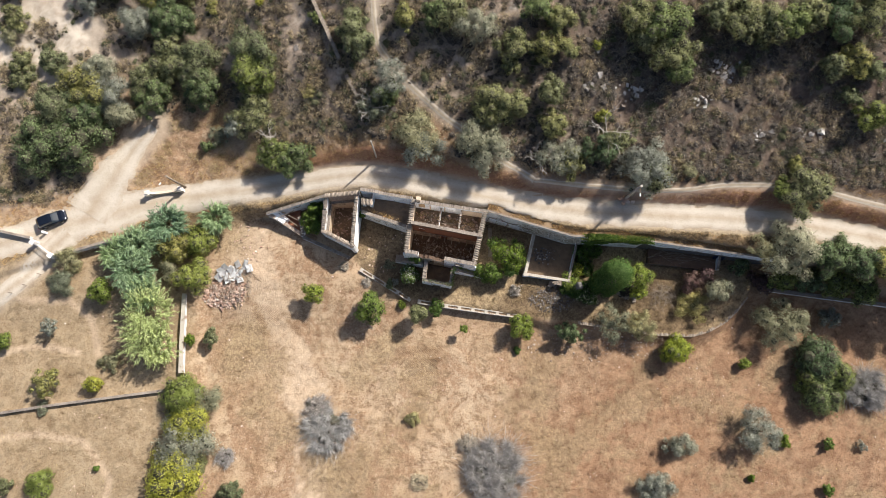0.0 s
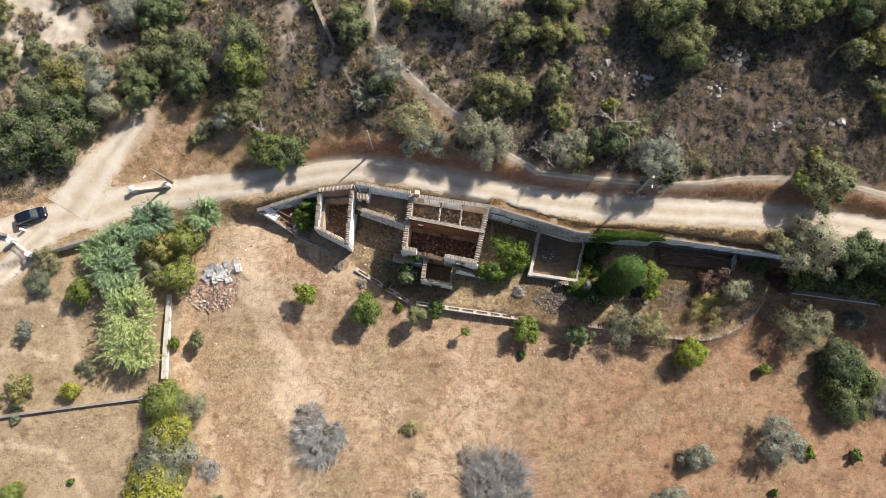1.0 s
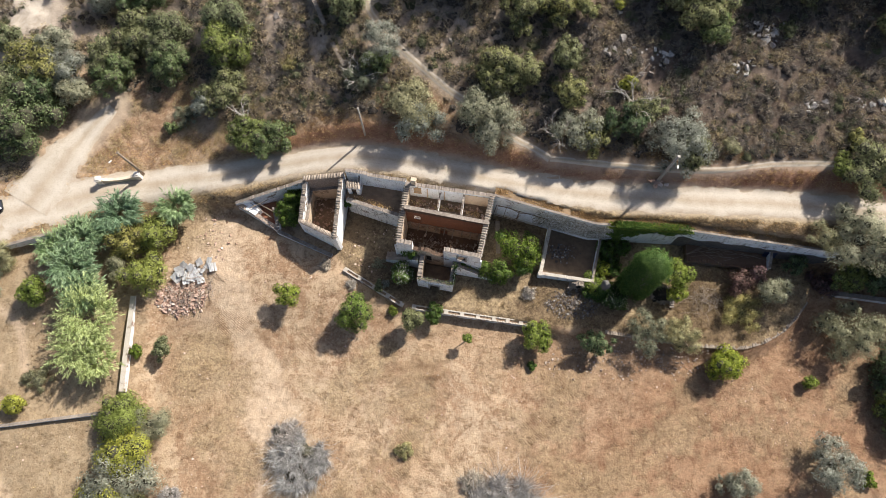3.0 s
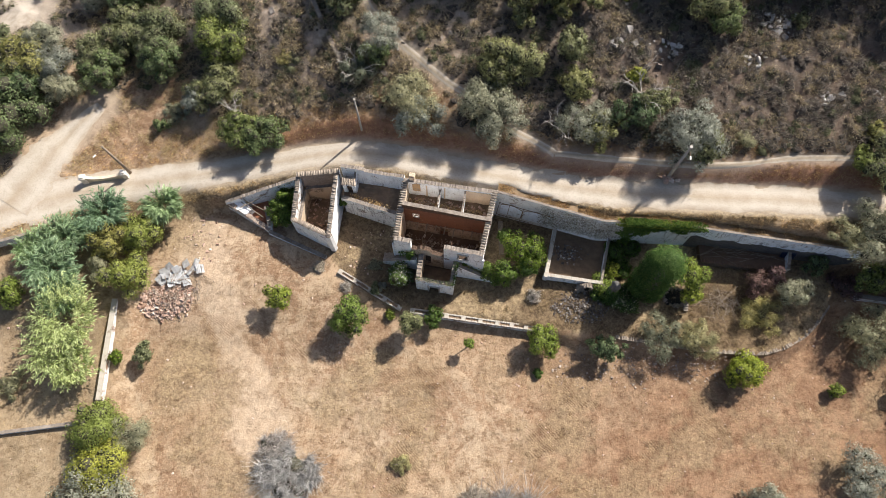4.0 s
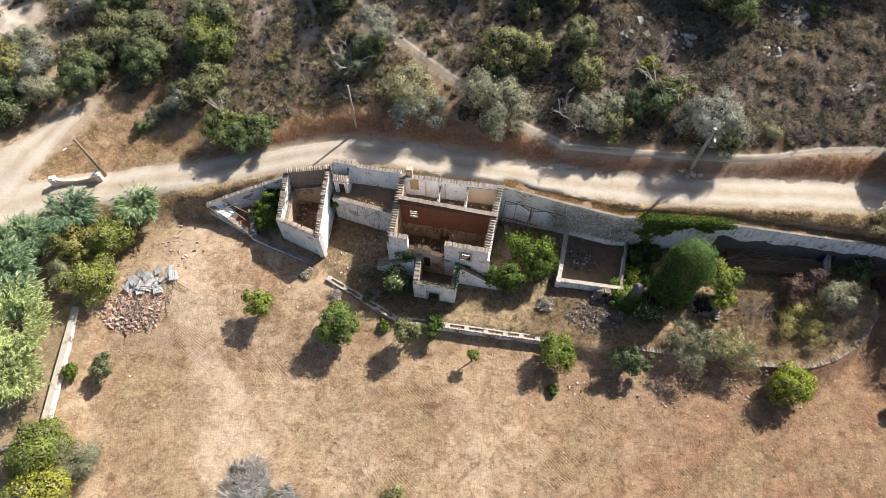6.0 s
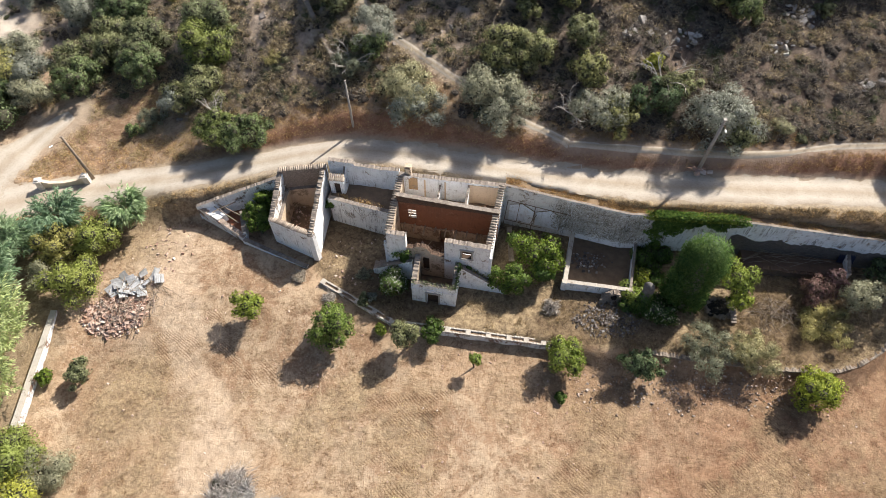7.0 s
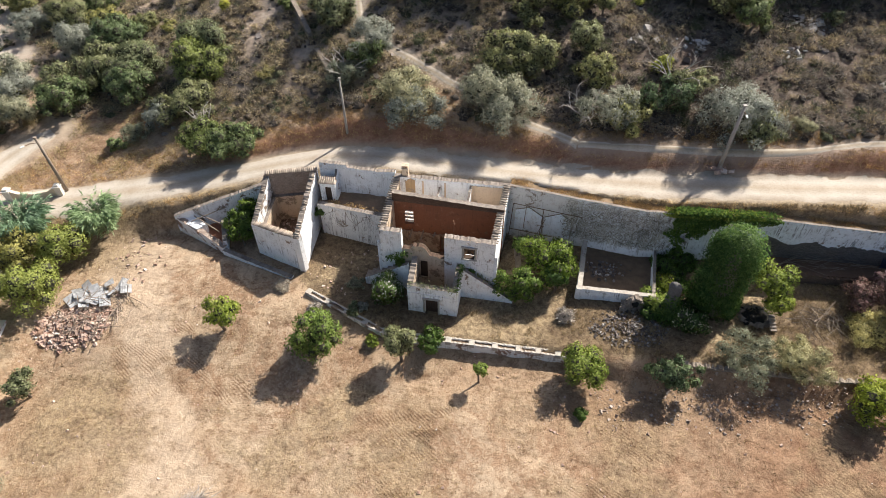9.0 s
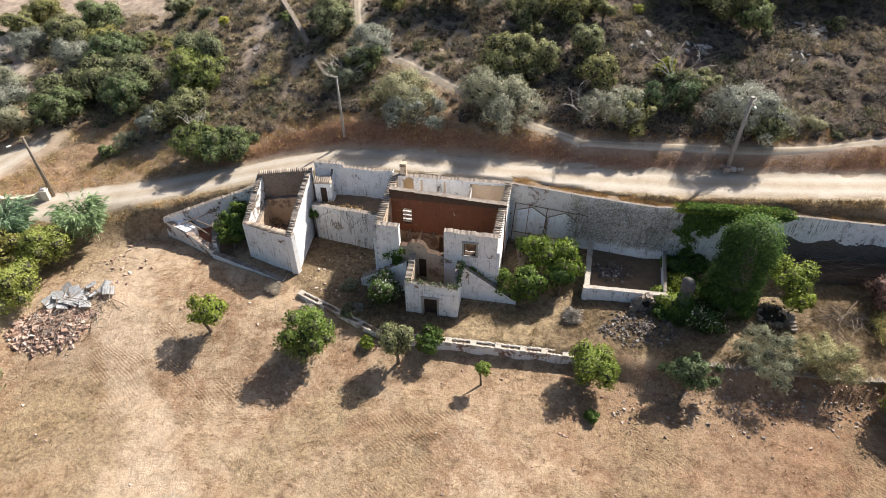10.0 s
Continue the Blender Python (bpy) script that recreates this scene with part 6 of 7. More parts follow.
# ivy over the top of the retaining wall, dry creeper beside it
def wall_growth(name, x0, x1, n, leaf, material, seed, low, label, cat, twig=False):
    r = np.random.default_rng(seed)
    x = r.uniform(x0, x1, n)
    ends = np.clip(np.minimum((x - x0) / 1.0, (x1 - x) / 1.8), 0, 1)
    x = x[r.random(n) < ends + 0.12]
    n = len(x)
    ends = np.clip(np.minimum((x - x0) / 1.0, (x1 - x) / 1.8), 0, 1)
    yw = np.array([float(edge_y(v)) for v in x]) - 0.45
    zt = tab(x, (6.1, 5.25), (12, 5.1), (17.7, 5.15), (28, 4.75), (37.5, 4.3))
    edge = low * (0.55 + 0.25 * np.sin(x * 1.7 + seed) * np.cos(x * 0.6) + 0.1 * np.sin(x * 4.3) * np.sin(x * 2.9 + 1))
    edge = edge * (0.2 + 0.8 * ends)
    drop = r.random(n) ** (0.8 if twig else 1.3) * (low if twig else edge)
    over = (~np.array([twig] * n)) & (r.random(n) < 0.3)
    pos = np.stack([x, yw - 0.05 - (0.0 if twig else 0.22) * r.random(n), zt + 0.12 - drop], 1)
    if not twig:
        pos[:, 0] += 0.45 * np.sin(pos[:, 2] * 2.1 + seed) + 0.22 * np.sin(pos[:, 2] * 5.3 + x)
    pos[over, 1] += r.uniform(0.0, 0.75, over.sum())
    pos[over, 2] = zt[over] + r.uniform(0.02, 0.45, over.sum())
    nrm = np.array([0, -1.0, 0.25]) + (0.15 if twig else 0.6) * r.normal(size=(n, 3))
    nrm /= np.linalg.norm(nrm, axis=1)[:, None]
    a = np.cross(nrm, r.normal(size=(n, 3)))
    a /= np.linalg.norm(a, axis=1)[:, None]
    b = np.cross(nrm, a)
    s = leaf * r.uniform(0.6, 1.4, n)[:, None]
    a, b = (a * s, b * 0.02) if twig else (a * s * 0.7, b * s * 0.5)
    quad = np.stack([pos - a, pos - b, pos + a, pos + b], 1)
    return tagged(cloud_mesh(name, quad, material), label, cat)


wall_growth("ivy_curtain", 19.7, 29.0, 6500, 0.13, LEAF["ivy"], 91, 2.0, "curtain of green ivy hanging over the road wall", "ivy")
wall_growth("ivy_curtain", 19.6, 24.0, 7000, 0.13, LEAF["ivy"], 93, 6.4, "ivy curtain reaching down to the garden", "ivy")
# brighter citrus leaves: sunlight on the ivy's top put into the colour
wall_growth("ivy_fringe", 19.3, 28.2, 2600, 0.13, LEAF["citrus"], 94, 0.45, "ivy along the top of the road wall, sunlit tone in its leaf colour", "ivy")
wall_growth("dry_creeper", 10.6, 20.0, 1300, 0.17, CREEPER_DARK, 95, 4.3, "dark dead creeper stems clinging to the road wall", "creeper", True)
wall_growth("dry_creeper", 10.8, 20.4, 3000, 0.22, CREEPER, 92, 4.6, "dry leafless creeper over the lichen-grey wall", "creeper", True)

# traces of vanished sheds on the retaining wall, with a rusty frame before it
PALE_BLUE = plaster_material("faded_blue_limewash", (0.86, 0.90, 0.96), (0.46, 0.46, 0.47), (0.40, 0.36, 0.33), 0.60, 0.4)
R0, R1 = (6.1, 20.6), (12.0, 18.85)
def on_wall(s, z, off):
    q = at(R0, R1, s, off)
    return Vector((q[0], q[1], z))
for outline in ([(0.75, 0.2), (3.35, 0.2), (3.35, 2.3), (2.0, 3.15), (0.75, 2.65)], [(3.5, 0.2), (6.0, 0.2), (6.0, 2.4), (4.9, 3.1), (3.5, 2.35)]):
    front_v = [on_wall(s, z, -0.262) for s, z in outline]
    back_v = [on_wall(s, z, -0.24) for s, z in outline]
    n = len(outline)
    faces = [tuple(range(n)), tuple(range(2 * n - 1, n - 1, -1))] + [(i, n + i, n + (i + 1) % n, (i + 1) % n) for i in range(n)]
    patch = mesh_part("painted_gable", front_v + back_v, faces, PALE_BLUE)
    tagged(patch, "gable-shaped trace of faded blue limewash on the road wall", "paint", kind="structure")
    v, f = [], []
    tops = [on_wall(s, z, -0.29) for s, z in outline]
    for p, q2 in list(zip(tops, tops[1:] + tops[:1]))[1:-1]:
        tube([p, q2], [0.045, 0.045], 5, v, f)
    tagged(mesh_part("mortar_line", v, f, WOOD_GREY), "dark roof line left on the wall", "trim", kind="structure")
frame_thing = thing("steel_frame", 0, 0, 0, "rusty steel shed frame standing against the road wall", "frame")
for s0, z0, s1, z1, r0 in ((0.55, 3.55, 6.9, 3.35, 0.035), (0.4, 0.35, 4.4, 0.3, 0.03), (0.55, 3.55, 0.35, -0.5, 0.035), (1.75, 3.45, 1.65, 0.3, 0.025), (3.35, 3.4, 3.2, -0.3, 0.035), (3.6, 2.3, 3.0, 0.3, 0.025)):
    v, f = tube([on_wall(s0, z0, -0.55), on_wall(s1, z1, -0.55)], [r0, r0], 6)
    mesh_part("rail" if abs(z0 - z1) < 0.5 else "post", v, f, METAL_RUST, frame_thing)
bm = bmesh.new()
for i in range(4):
    box_bm((0.12, 4.2, 0.1), (6.6 + 0.13 * i, 17.0, 0.1 + i * 0.02), 0.01, bm=bm)
tagged(part("plank_pile", bm, WOOD_GREY), "weathered planks lying beside the house wall", "planks")

# well, steps, ledge and trellis of the east garden
well = thing("sunken_well", 26.4, 10.0, -0.64, "well ringed by a broken stone kerb, its dark depth a black slab", "well")
v, f = [], []
for i in range(18):
    a0 = 2 * math.pi * i / 18
    for c in [chunk_verts(np.random.default_rng(400 + i), np.array([1.25 * math.cos(a0), 1.0 * math.sin(a0), 0.1]), 0.34, 1.0)]:
        b = len(v)
        v += list(c)
        f += [tuple(b + j for j in q3) for q3 in CHUNK_FACES]
mesh_part("kerb", v, f, RUBBLE_STONE, well)
# no shaft below: the well's inner shade is a black slab
part("well_mouth_shade", box_bm((2.35, 1.9, 0.2), (0, 0.05, 0.1), 0.08), plain_material("well_shade", (0.02, 0.018, 0.015), (0.01, 0.009, 0.008), 2.0), well, "black slab standing in for the shade down the well")
for i in range(5):
    part("step", box_bm((0.55, 0.28, 0.16), (1.0, -1.5 + i * 0.26, 0.12 + i * 0.14), 0.03), CAP, well, "worn stone step")
slab("ledge_upper_bed", [(29.5, 14.2), (39.0, 13.0), (39.2, 15.1), (29.6, 16.3)], 0.45, 1.2, DARK, None, "", 0.08, 14)
tagged(bpy.data.objects["ledge_upper_bed"], "raised earth bed at the foot of the road wall", "bed", kind="structure")
DAMP_BED = stone_material("earth_stained_masonry", (0.24, 0.18, 0.14), (0.10, 0.075, 0.06), 3.0)
setting_wall("wall_upper_bed", "low crumbling earth-stained wall holding the raised bed", (29.4, 14.1), (39.0, 12.9), FOOT, [(0, 0.5), (3, 0.62), (4.5, 0.35), (9.7, 0.5)], 0.35, (DAMP_BED, DAMP_BED, DARK), seed=85, rough=0.08)
setting_wall("wall_upper_bed_end", "short white end wall of the raised bed", (39.1, 12.9), (39.4, 15.0), FOOT, [(0, 0.9), (2.1, 1.6)], 0.35, (PLASTER_OLD, PLASTER_OLD, CAP), seed=86, rough=0.08)
DAMP = stone_material("damp_blackened_masonry", (0.23, 0.215, 0.205), (0.07, 0.063, 0.06), 3.0)
for i, (pa, pb, tops) in enumerate((((28.0, 16.5), (37.5, 15.2), [(0, 2.6), (0.5, 2.9), (1.1, 2.75), (1.7, 2.3), (2.5, 2.1), (3.3, 2.2), (4.0, 2.45), (4.7, 2.55), (5.3, 2.25), (6.3, 2.1), (7.2, 2.35), (7.8, 2.5), (8.6, 2.2), (9.6, 2.25)]), ((37.5, 15.2), (46.5, 14.0), [(0, 2.25), (0.9, 2.0), (2.0, 2.15), (2.9, 1.9), (4.0, 2.2), (5.0, 2.05), (6.5, 2.0), (7.6, 1.75), (9.1, 2.0)]))):
    setting_wall(f"wall_damp_course_{i + 1}", "damp blackened masonry where the limewash has fallen off", pa, pb, FOOT, tops, 0.03, (DAMP, DAMP, DAMP), seed=440 + i, rough=0.12, step=0.2, side=-0.222)
canes = thing("cane_trellis", 34, 14.6, 0.5, "collapsed trellis of thin pale canes on the raised bed", "trellis")
for i in range(26):
    x = rng.uniform(-3.6, 3.6)
    y = rng.uniform(-0.6, 0.9) - 0.12 * x
    ln, t = rng.uniform(1.2, 3.6), rng.normal() * 0.3 - 0.1
    v, f = tube([(x - ln / 2, y - t * ln / 2, rng.uniform(0.05, 0.5)), (x + ln / 2, y + t * ln / 2, rng.uniform(0.05, 0.7))], [0.02, 0.014], 4)
    mesh_part("cane", v, f, WOOD_GREY, canes)
lattice = thing("lattice_panel", 39.0, 14.1, 0.5, "dark blue metal lattice panel leaning on the road wall", "panel")
BLUE_STEEL = plain_material("dark_blue_paint", (0.03, 0.045, 0.10), (0.02, 0.025, 0.05), 5.0, 0.6)
for i in range(8):
    part("bar", box_bm((0.05, 0.04, 1.9), (-0.75 + i * 0.21, 0, 0.95), 0.005), BLUE_STEEL, lattice)
for z in (0.05, 0.65, 1.25, 1.88):
    part("crossbar", box_bm((1.6, 0.05, 0.06), (0, 0.005, z), 0.005), BLUE_STEEL, lattice)
part("backing_sheet", box_bm((1.5, 0.02, 1.8), (0, 0.06, 0.95), 0.0), BLUE_STEEL, lattice)
lattice.matrix_world = pose(39.3, 14.4, 0.5, -18, 0, -8)
dry_pile = thing("brushwood_pile", 31.4, 9.3, float(land_z(31.4, 9.3)), "tangle of pale dead branches in the dry garden", "brushwood")
for i in range(60):
    a = rng.uniform(0, 6.283)
    c = Vector((rng.normal() * 1.3, rng.normal() * 0.8, rng.uniform(0.05, 0.55)))
    d = Vector((math.cos(a), math.sin(a), rng.normal() * 0.25)) * rng.uniform(0.6, 1.8)
    v, f = tube([c - d, c + d * 0.2 + Vector((0, 0, 0.1)), c + d], [0.03, 0.022, 0.01], 4)
    mesh_part("branch", v, f, WOOD_GREY, dry_pile)

# ---- beside the road ----
def lamp_pole(x, y, h, r, label, lean=(0, 0), arm=None, tone=CONCRETE, foot=None):
    z = float(land_z(x, y)) if foot is None else foot
    top = thing("street_lamp" if arm else "utility_pole", x, y, z, label, "lamp post" if arm else "pole")
    v, f = tube([(0, 0, -0.6), (lean[0] * 0.5, lean[1] * 0.5, h * 0.5), (lean[0], lean[1], h)], [r * 1.25, r, r * 0.72], 10)
    mesh_part("pole", v, f, tone, top, smooth_shade=True)
    if arm:
        e = (lean[0] + arm[0], lean[1] + arm[1], h - 0.35)
        v, f = tube([(lean[0], lean[1], h - 0.6), (lean[0] + arm[0] * 0.5, lean[1] + arm[1] * 0.5, h - 0.35), e], [0.03, 0.03, 0.03], 6)
        mesh_part("arm", v, f, METAL_RUST, top)
        head = part("lamp_head", box_bm((0.42, 0.17, 0.12), (0, 0, 0), 0.04), LAMP_GLASS, top, "pale lamp head")
        head.matrix_basis = pose(e[0] + arm[0] * 0.15, e[1] + arm[1] * 0.15, e[2] + 0.02, 0, 0, math.degrees(math.atan2(arm[1], arm[0])))
    part("cap", box_bm((r * 1.9, r * 1.9, 0.12), (lean[0], lean[1], h), 0.02), tone, top)
    return top


lamp_pole(-37.5, 25.05, 6.7, 0.15, "brown wooden street lamp pole beside the entrance wall", (0.0, -0.35), (-0.75, -0.85), WOOD_GREY)
lamp_pole(25.1, 22.1, 6.6, 0.17, "grey street lamp pole at the road bank", (0.15, -0.1), (-0.1, -0.95), CONCRETE)
lamp_pole(-9.3, 28.15, 5.9, 0.11, "slim pale utility pole on the bank", (-0.1, 0.15), None, CONCRETE)

OCHRE = plaster_material("ochre_wash", (0.68, 0.59, 0.47), (0.50, 0.40, 0.29), (0.42, 0.33, 0.24), 0.66, 0.3)
PILLAR_WASH = plaster_material("cream_wash", (0.74, 0.69, 0.62), (0.50, 0.42, 0.34), (0.45, 0.36, 0.28), 0.64, 0.4)
entry = thing("entrance_wall", 0, 0, 0, "curved cream entrance wall between two pale pillars", "wall")
wall("panel", (-42.3, 23.9), (-38.1, 24.45), 0.2, [(0, 1.95), (0.7, 1.55), (2.1, 1.4), (3.5, 1.6), (4.2, 2.0)], 0.35, (OCHRE, OCHRE, OCHRE), entry, seed=120, rough=0.0, step=0.25)
for x, y in ((-42.6, 23.85), (-37.85, 24.5)):
    bm = box_bm((0.6, 0.6, 1.9), (0, 0, 0.85), 0.03)
    box_bm((0.76, 0.76, 0.14), (0, 0, 1.82), 0.03, bm=bm)
    box_bm((0.5, 0.5, 0.2), (0, 0, 1.97), 0.06, bm=bm)
    o = part("pillar", bm, PILLAR_WASH, entry, "pale capped pillar")
    o.matrix_basis = pose(x, y, 0.2, 0, 0, 8)

for nm, pts, tops, th, mat_set, lab in (
    ("wall_road_west", [(-53.0, 15.6), (-48.1, 17.1), (-43.0, 18.8)], [1.0, 1.0, 0.95], 0.35, (PLASTER_OLD, PLASTER_OLD, CAP), "low pale wall holding the road above the plot"),
    ("wall_gate_west", [(-72.0, 19.6), (-63.7, 18.5), (-59.2, 17.5)], [1.0, 1.1, 1.15], 0.35, (PLASTER_OLD, PLASTER_OLD, CAP), "low wall beside the white gate"),
    ("wall_plot", [(-37.05, 9.6), (-37.1, 3.2), (-36.95, -1.6)], [-0.1, -0.45, -0.5], 0.6, (PLASTER_RUIN, PLASTER_RUIN, DUSTY), "broad pale-topped irrigation wall along the field"),
    ("wall_plot_south", [(-66.0, -7.7), (-54.0, -5.9), (-46.2, -4.9), (-38.5, -3.9)], [-0.75, -0.72, -0.7, -0.65], 0.35, (PLASTER_GREY, PLASTER_GREY, CAP), "low grey wall dividing two dry plots"),
    ("wall_east", [(47.0, 10.2), (55.7, 9.05), (70.0, 7.2)], [-0.45, -0.6, -0.8], 0.55, (PLASTER_GREY, PLASTER_GREY, CAP), "weathered low wall under the shady hedge"),
    ("wall_hill", [(-18.6, 50.5), (-16.2, 45.3), (-14.2, 40.8)], [10.9, 10.3, 9.5], 0.5, (RUBBLE_STONE, RUBBLE_STONE, RUBBLE_STONE), "dry stone wall climbing the hillside"),
    ("wall_hill_low", [(-13.3, 38.8), (-11.8, 36.0)], [8.8, 8.1], 0.5, (RUBBLE_STONE, RUBBLE_STONE, RUBBLE_STONE), "broken stretch of dry stone wall on the hill"),
):
    for i, (p, q) in enumerate(zip(pts, pts[1:])):
        setting_wall(f"{nm}_{i + 1}", lab, p, q, min(tops) - 1.8, [(0, tops[i]), (math.dist(p, q), tops[i + 1])], th, mat_set, seed=500 + i, rough=0.05 if "hill" in nm else 0.015, step=0.3)

gate = thing("farm_gate", 0, 0, 0, "white painted metal gate between short white pillars", "gate")
WHITE_PAINT = plain_material("white_gate_paint", (0.80, 0.80, 0.78), (0.60, 0.58, 0.55), 6.0, 0.5)
g0, g1 = Vector((-58.4, 16.75, 0.3)), Vector((-55.75, 14.85, 0.15))
gt_turn = math.degrees(math.atan2(g1.y - g0.y, g1.x - g0.x))
for c in (g0, g1):
    bm = box_bm((0.55, 0.55, 1.7), (0, 0, 0.7), 0.03)
    box_bm((0.68, 0.68, 0.12), (0, 0, 1.58), 0.02, bm=bm)
    o = part("pillar", bm, PLASTER, gate, "white gate pillar")
    o.matrix_basis = Matrix.Translation(c) @ pose(0, 0, 0, 0, 0, gt_turn)
ln = (g1 - g0).length
mid = (g0 + g1) / 2
for z in (0.25, 0.75, 1.3):
    o = part("rail", box_bm((ln - 0.5, 0.06, 0.09), (0, 0, z), 0.01), WHITE_PAINT, gate)
    o.matrix_basis = Matrix.Translation(mid) @ pose(0, 0, 0, 0, 0, gt_turn)
for i in range(13):
    o = part("bar", box_bm((0.04, 0.04, 1.1), (-ln / 2 + 0.4 + i * (ln - 0.8) / 12, 0, 0.78), 0.005), WHITE_PAINT, gate)
    o.matrix_basis = Matrix.Translation(mid) @ pose(0, 0, 0, 0, 0, gt_turn)
part("side_post", box_bm((0.3, 0.3, 1.3), (-57.3, 18.3, 0.9), 0.03), PLASTER, gate, "white bollard")

# ---- the car ----
def car(x, y, z, turn):
    top = thing("car", x, y, z, "dark blue hatchback car parked on the dirt road", "car", turn=turn)
    PAINT = plain_material("dark_blue_car_paint", (0.012, 0.018, 0.032), (0.010, 0.014, 0.026), 2.0, 0.22, 0.3, 0.0)
    GLASS = Nodes("car_glass", 0.06, 0.0, 0.9).done((0.03, 0.04, 0.05))
    TYRE = plain_material("tyre_rubber", (0.03, 0.03, 0.03), (0.015, 0.015, 0.015), 9.0)
    RIM = plain_material("alloy_rim", (0.5, 0.5, 0.5), (0.35, 0.35, 0.35), 6.0, 0.35, 0.8, 0.1)
    LIGHT = plain_material("light_lens", (0.7, 0.7, 0.72), (0.5, 0.5, 0.52), 5.0, 0.15, 0.0, 0.0)
    RED = plain_material("red_lens", (0.35, 0.01, 0.01), (0.22, 0.01, 0.01), 5.0, 0.2, 0.0, 0.0)

    def loft(name, sections, mat_, label=""):
        """sections: (x, half width low, half width high, z low, z high)."""
        verts, faces = [], []
        for sx, w0, w1, z0, z1 in sections:
            ring = [(-w0 * 0.9, z0), (-w0, z0 + 0.3 * (z1 - z0)), (-w1, z1 - 0.12 * (z1 - z0)), (-w1 * 0.82, z1), (w1 * 0.82, z1), (w1, z1 - 0.12 * (z1 - z0)), (w0, z0 + 0.3 * (z1 - z0)), (w0 * 0.9, z0)]
            verts += [(sx, a, b) for a, b in ring]
        for i in range(len(sections) - 1):
            for j in range(8):
                k = (j + 1) % 8
                faces.append((i * 8 + j, i * 8 + k, (i + 1) * 8 + k, (i + 1) * 8 + j))
        faces += [tuple(range(8)), tuple((len(sections) - 1) * 8 + j for j in reversed(range(8)))]
        bm = bmesh.new()
        vs = [bm.verts.new(p) for p in verts]
        for fc in faces:
            bm.faces.new([vs[i] for i in fc])
        return part(name, bm, mat_, top, label)

    loft("body", [(-2.08, 0.70, 0.66, 0.34, 0.80), (-1.9, 0.84, 0.80, 0.24, 0.92), (-1.2, 0.88, 0.85, 0.22, 0.95), (0.9, 0.88, 0.85, 0.22, 0.93), (1.6, 0.86, 0.80, 0.24, 0.84), (1.95, 0.80, 0.70, 0.28, 0.70), (2.08, 0.62, 0.55, 0.34, 0.58)], PAINT)
    loft("roof", [(-1.55, 0.66, 0.58, 1.36, 1.42), (-1.0, 0.68, 0.60, 1.42, 1.48), (0.0, 0.68, 0.60, 1.44, 1.50), (0.35, 0.66, 0.56, 1.39, 1.45)], PAINT)
    loft("cabin_glass", [(-1.98, 0.74, 0.62, 0.9, 0.98), (-1.5, 0.78, 0.62, 0.9, 1.37), (-0.9, 0.79, 0.64, 0.9, 1.43), (0.2, 0.79, 0.64, 0.9, 1.42), (0.55, 0.78, 0.6, 0.88, 1.28), (1.12, 0.74, 0.62, 0.86, 0.95)], GLASS, "tinted window glass")
    for sx in (-1.35, 1.28):
        for sy in (-0.80, 0.80):
            v, f = tube([(0, -0.1, 0), (0, 0.1, 0)], [0.31, 0.31], 18)
            w = mesh_part("wheel", v, f, TYRE, top)
            w.matrix_basis = pose(sx, sy, 0.31)
            v, f = tube([(0, -0.108, 0), (0, 0.108, 0)], [0.2, 0.2], 12)
            mesh_part("rim", v, f, RIM, w)
    for sy in (-0.58, 0.58):
        part("headlight", box_bm((0.16, 0.3, 0.14), (1.93, sy, 0.64), 0.03), LIGHT, top)
        part("tail_light", box_bm((0.1, 0.2, 0.26), (-1.98, sy * 1.15, 0.8), 0.03), RED, top)
        part("mirror", box_bm((0.14, 0.2, 0.13), (0.62, sy * 1.65, 0.98), 0.04), PAINT, top)
    part("bumper", box_bm((0.18, 1.4, 0.2), (2.02, 0, 0.36), 0.05), TYRE, top)
    return top


car(-56.4, 20.15, float(land_z(-56.4, 20.15)) + 0.06, 22)

DEAD_TREES = [(21.8, 30.0, 3.6), (13.0, 26.6, 2.6), (-9.9, 34.1, 2.6), (-24.5, 31.5, 2.4)]
# ---- bare dead trees and stones by the pole ----
DEAD_WOOD = plain_material("bleached_dead_wood", (0.62, 0.58, 0.53), (0.34, 0.30, 0.27), 6.0)


def dead_tree(x, y, h, seed):
    r = random.Random(seed)
    top = thing("dead_tree", x, y, float(land_z(x, y)), "bare bleached dead tree with forking limbs on the hillside", "tree")

    def limb(p, d, ln, rad, depth, v, f):
        pts, q = [p], p
        for _ in range(3):
            d = (d + Vector((r.gauss(0, 0.22), r.gauss(0, 0.22), r.gauss(0, 0.14)))).normalized()
            q = q + d * ln / 3
            pts.append(q)
        tube(pts, [rad, rad * 0.82, rad * 0.65, rad * 0.45], 5, v, f)
        if depth:
            for k in range(3):
                limb(pts[1 + k % 3], (d + Vector((r.gauss(0, 0.7), r.gauss(0, 0.7), r.gauss(0.1, 0.35)))).normalized(), ln * r.uniform(0.5, 0.8), rad * 0.55, depth - 1, v, f)

    for nm, n in (("trunk", 1), ("limb", 4)):
        for k in range(n):
            v, f = [], []
            if nm == "trunk":
                limb(Vector((0, 0, -0.2)), Vector((0, 0, 1)), h * 0.5, 0.11, 0, v, f)
            else:
                a = k * 1.57 + r.uniform(-0.5, 0.5)
                limb(Vector((0, 0, h * r.uniform(0.25, 0.42))), Vector((math.cos(a), math.sin(a), 0.75)), h * 0.65, 0.075, 2, v, f)
            mesh_part(nm, v, f, DEAD_WOOD, top)


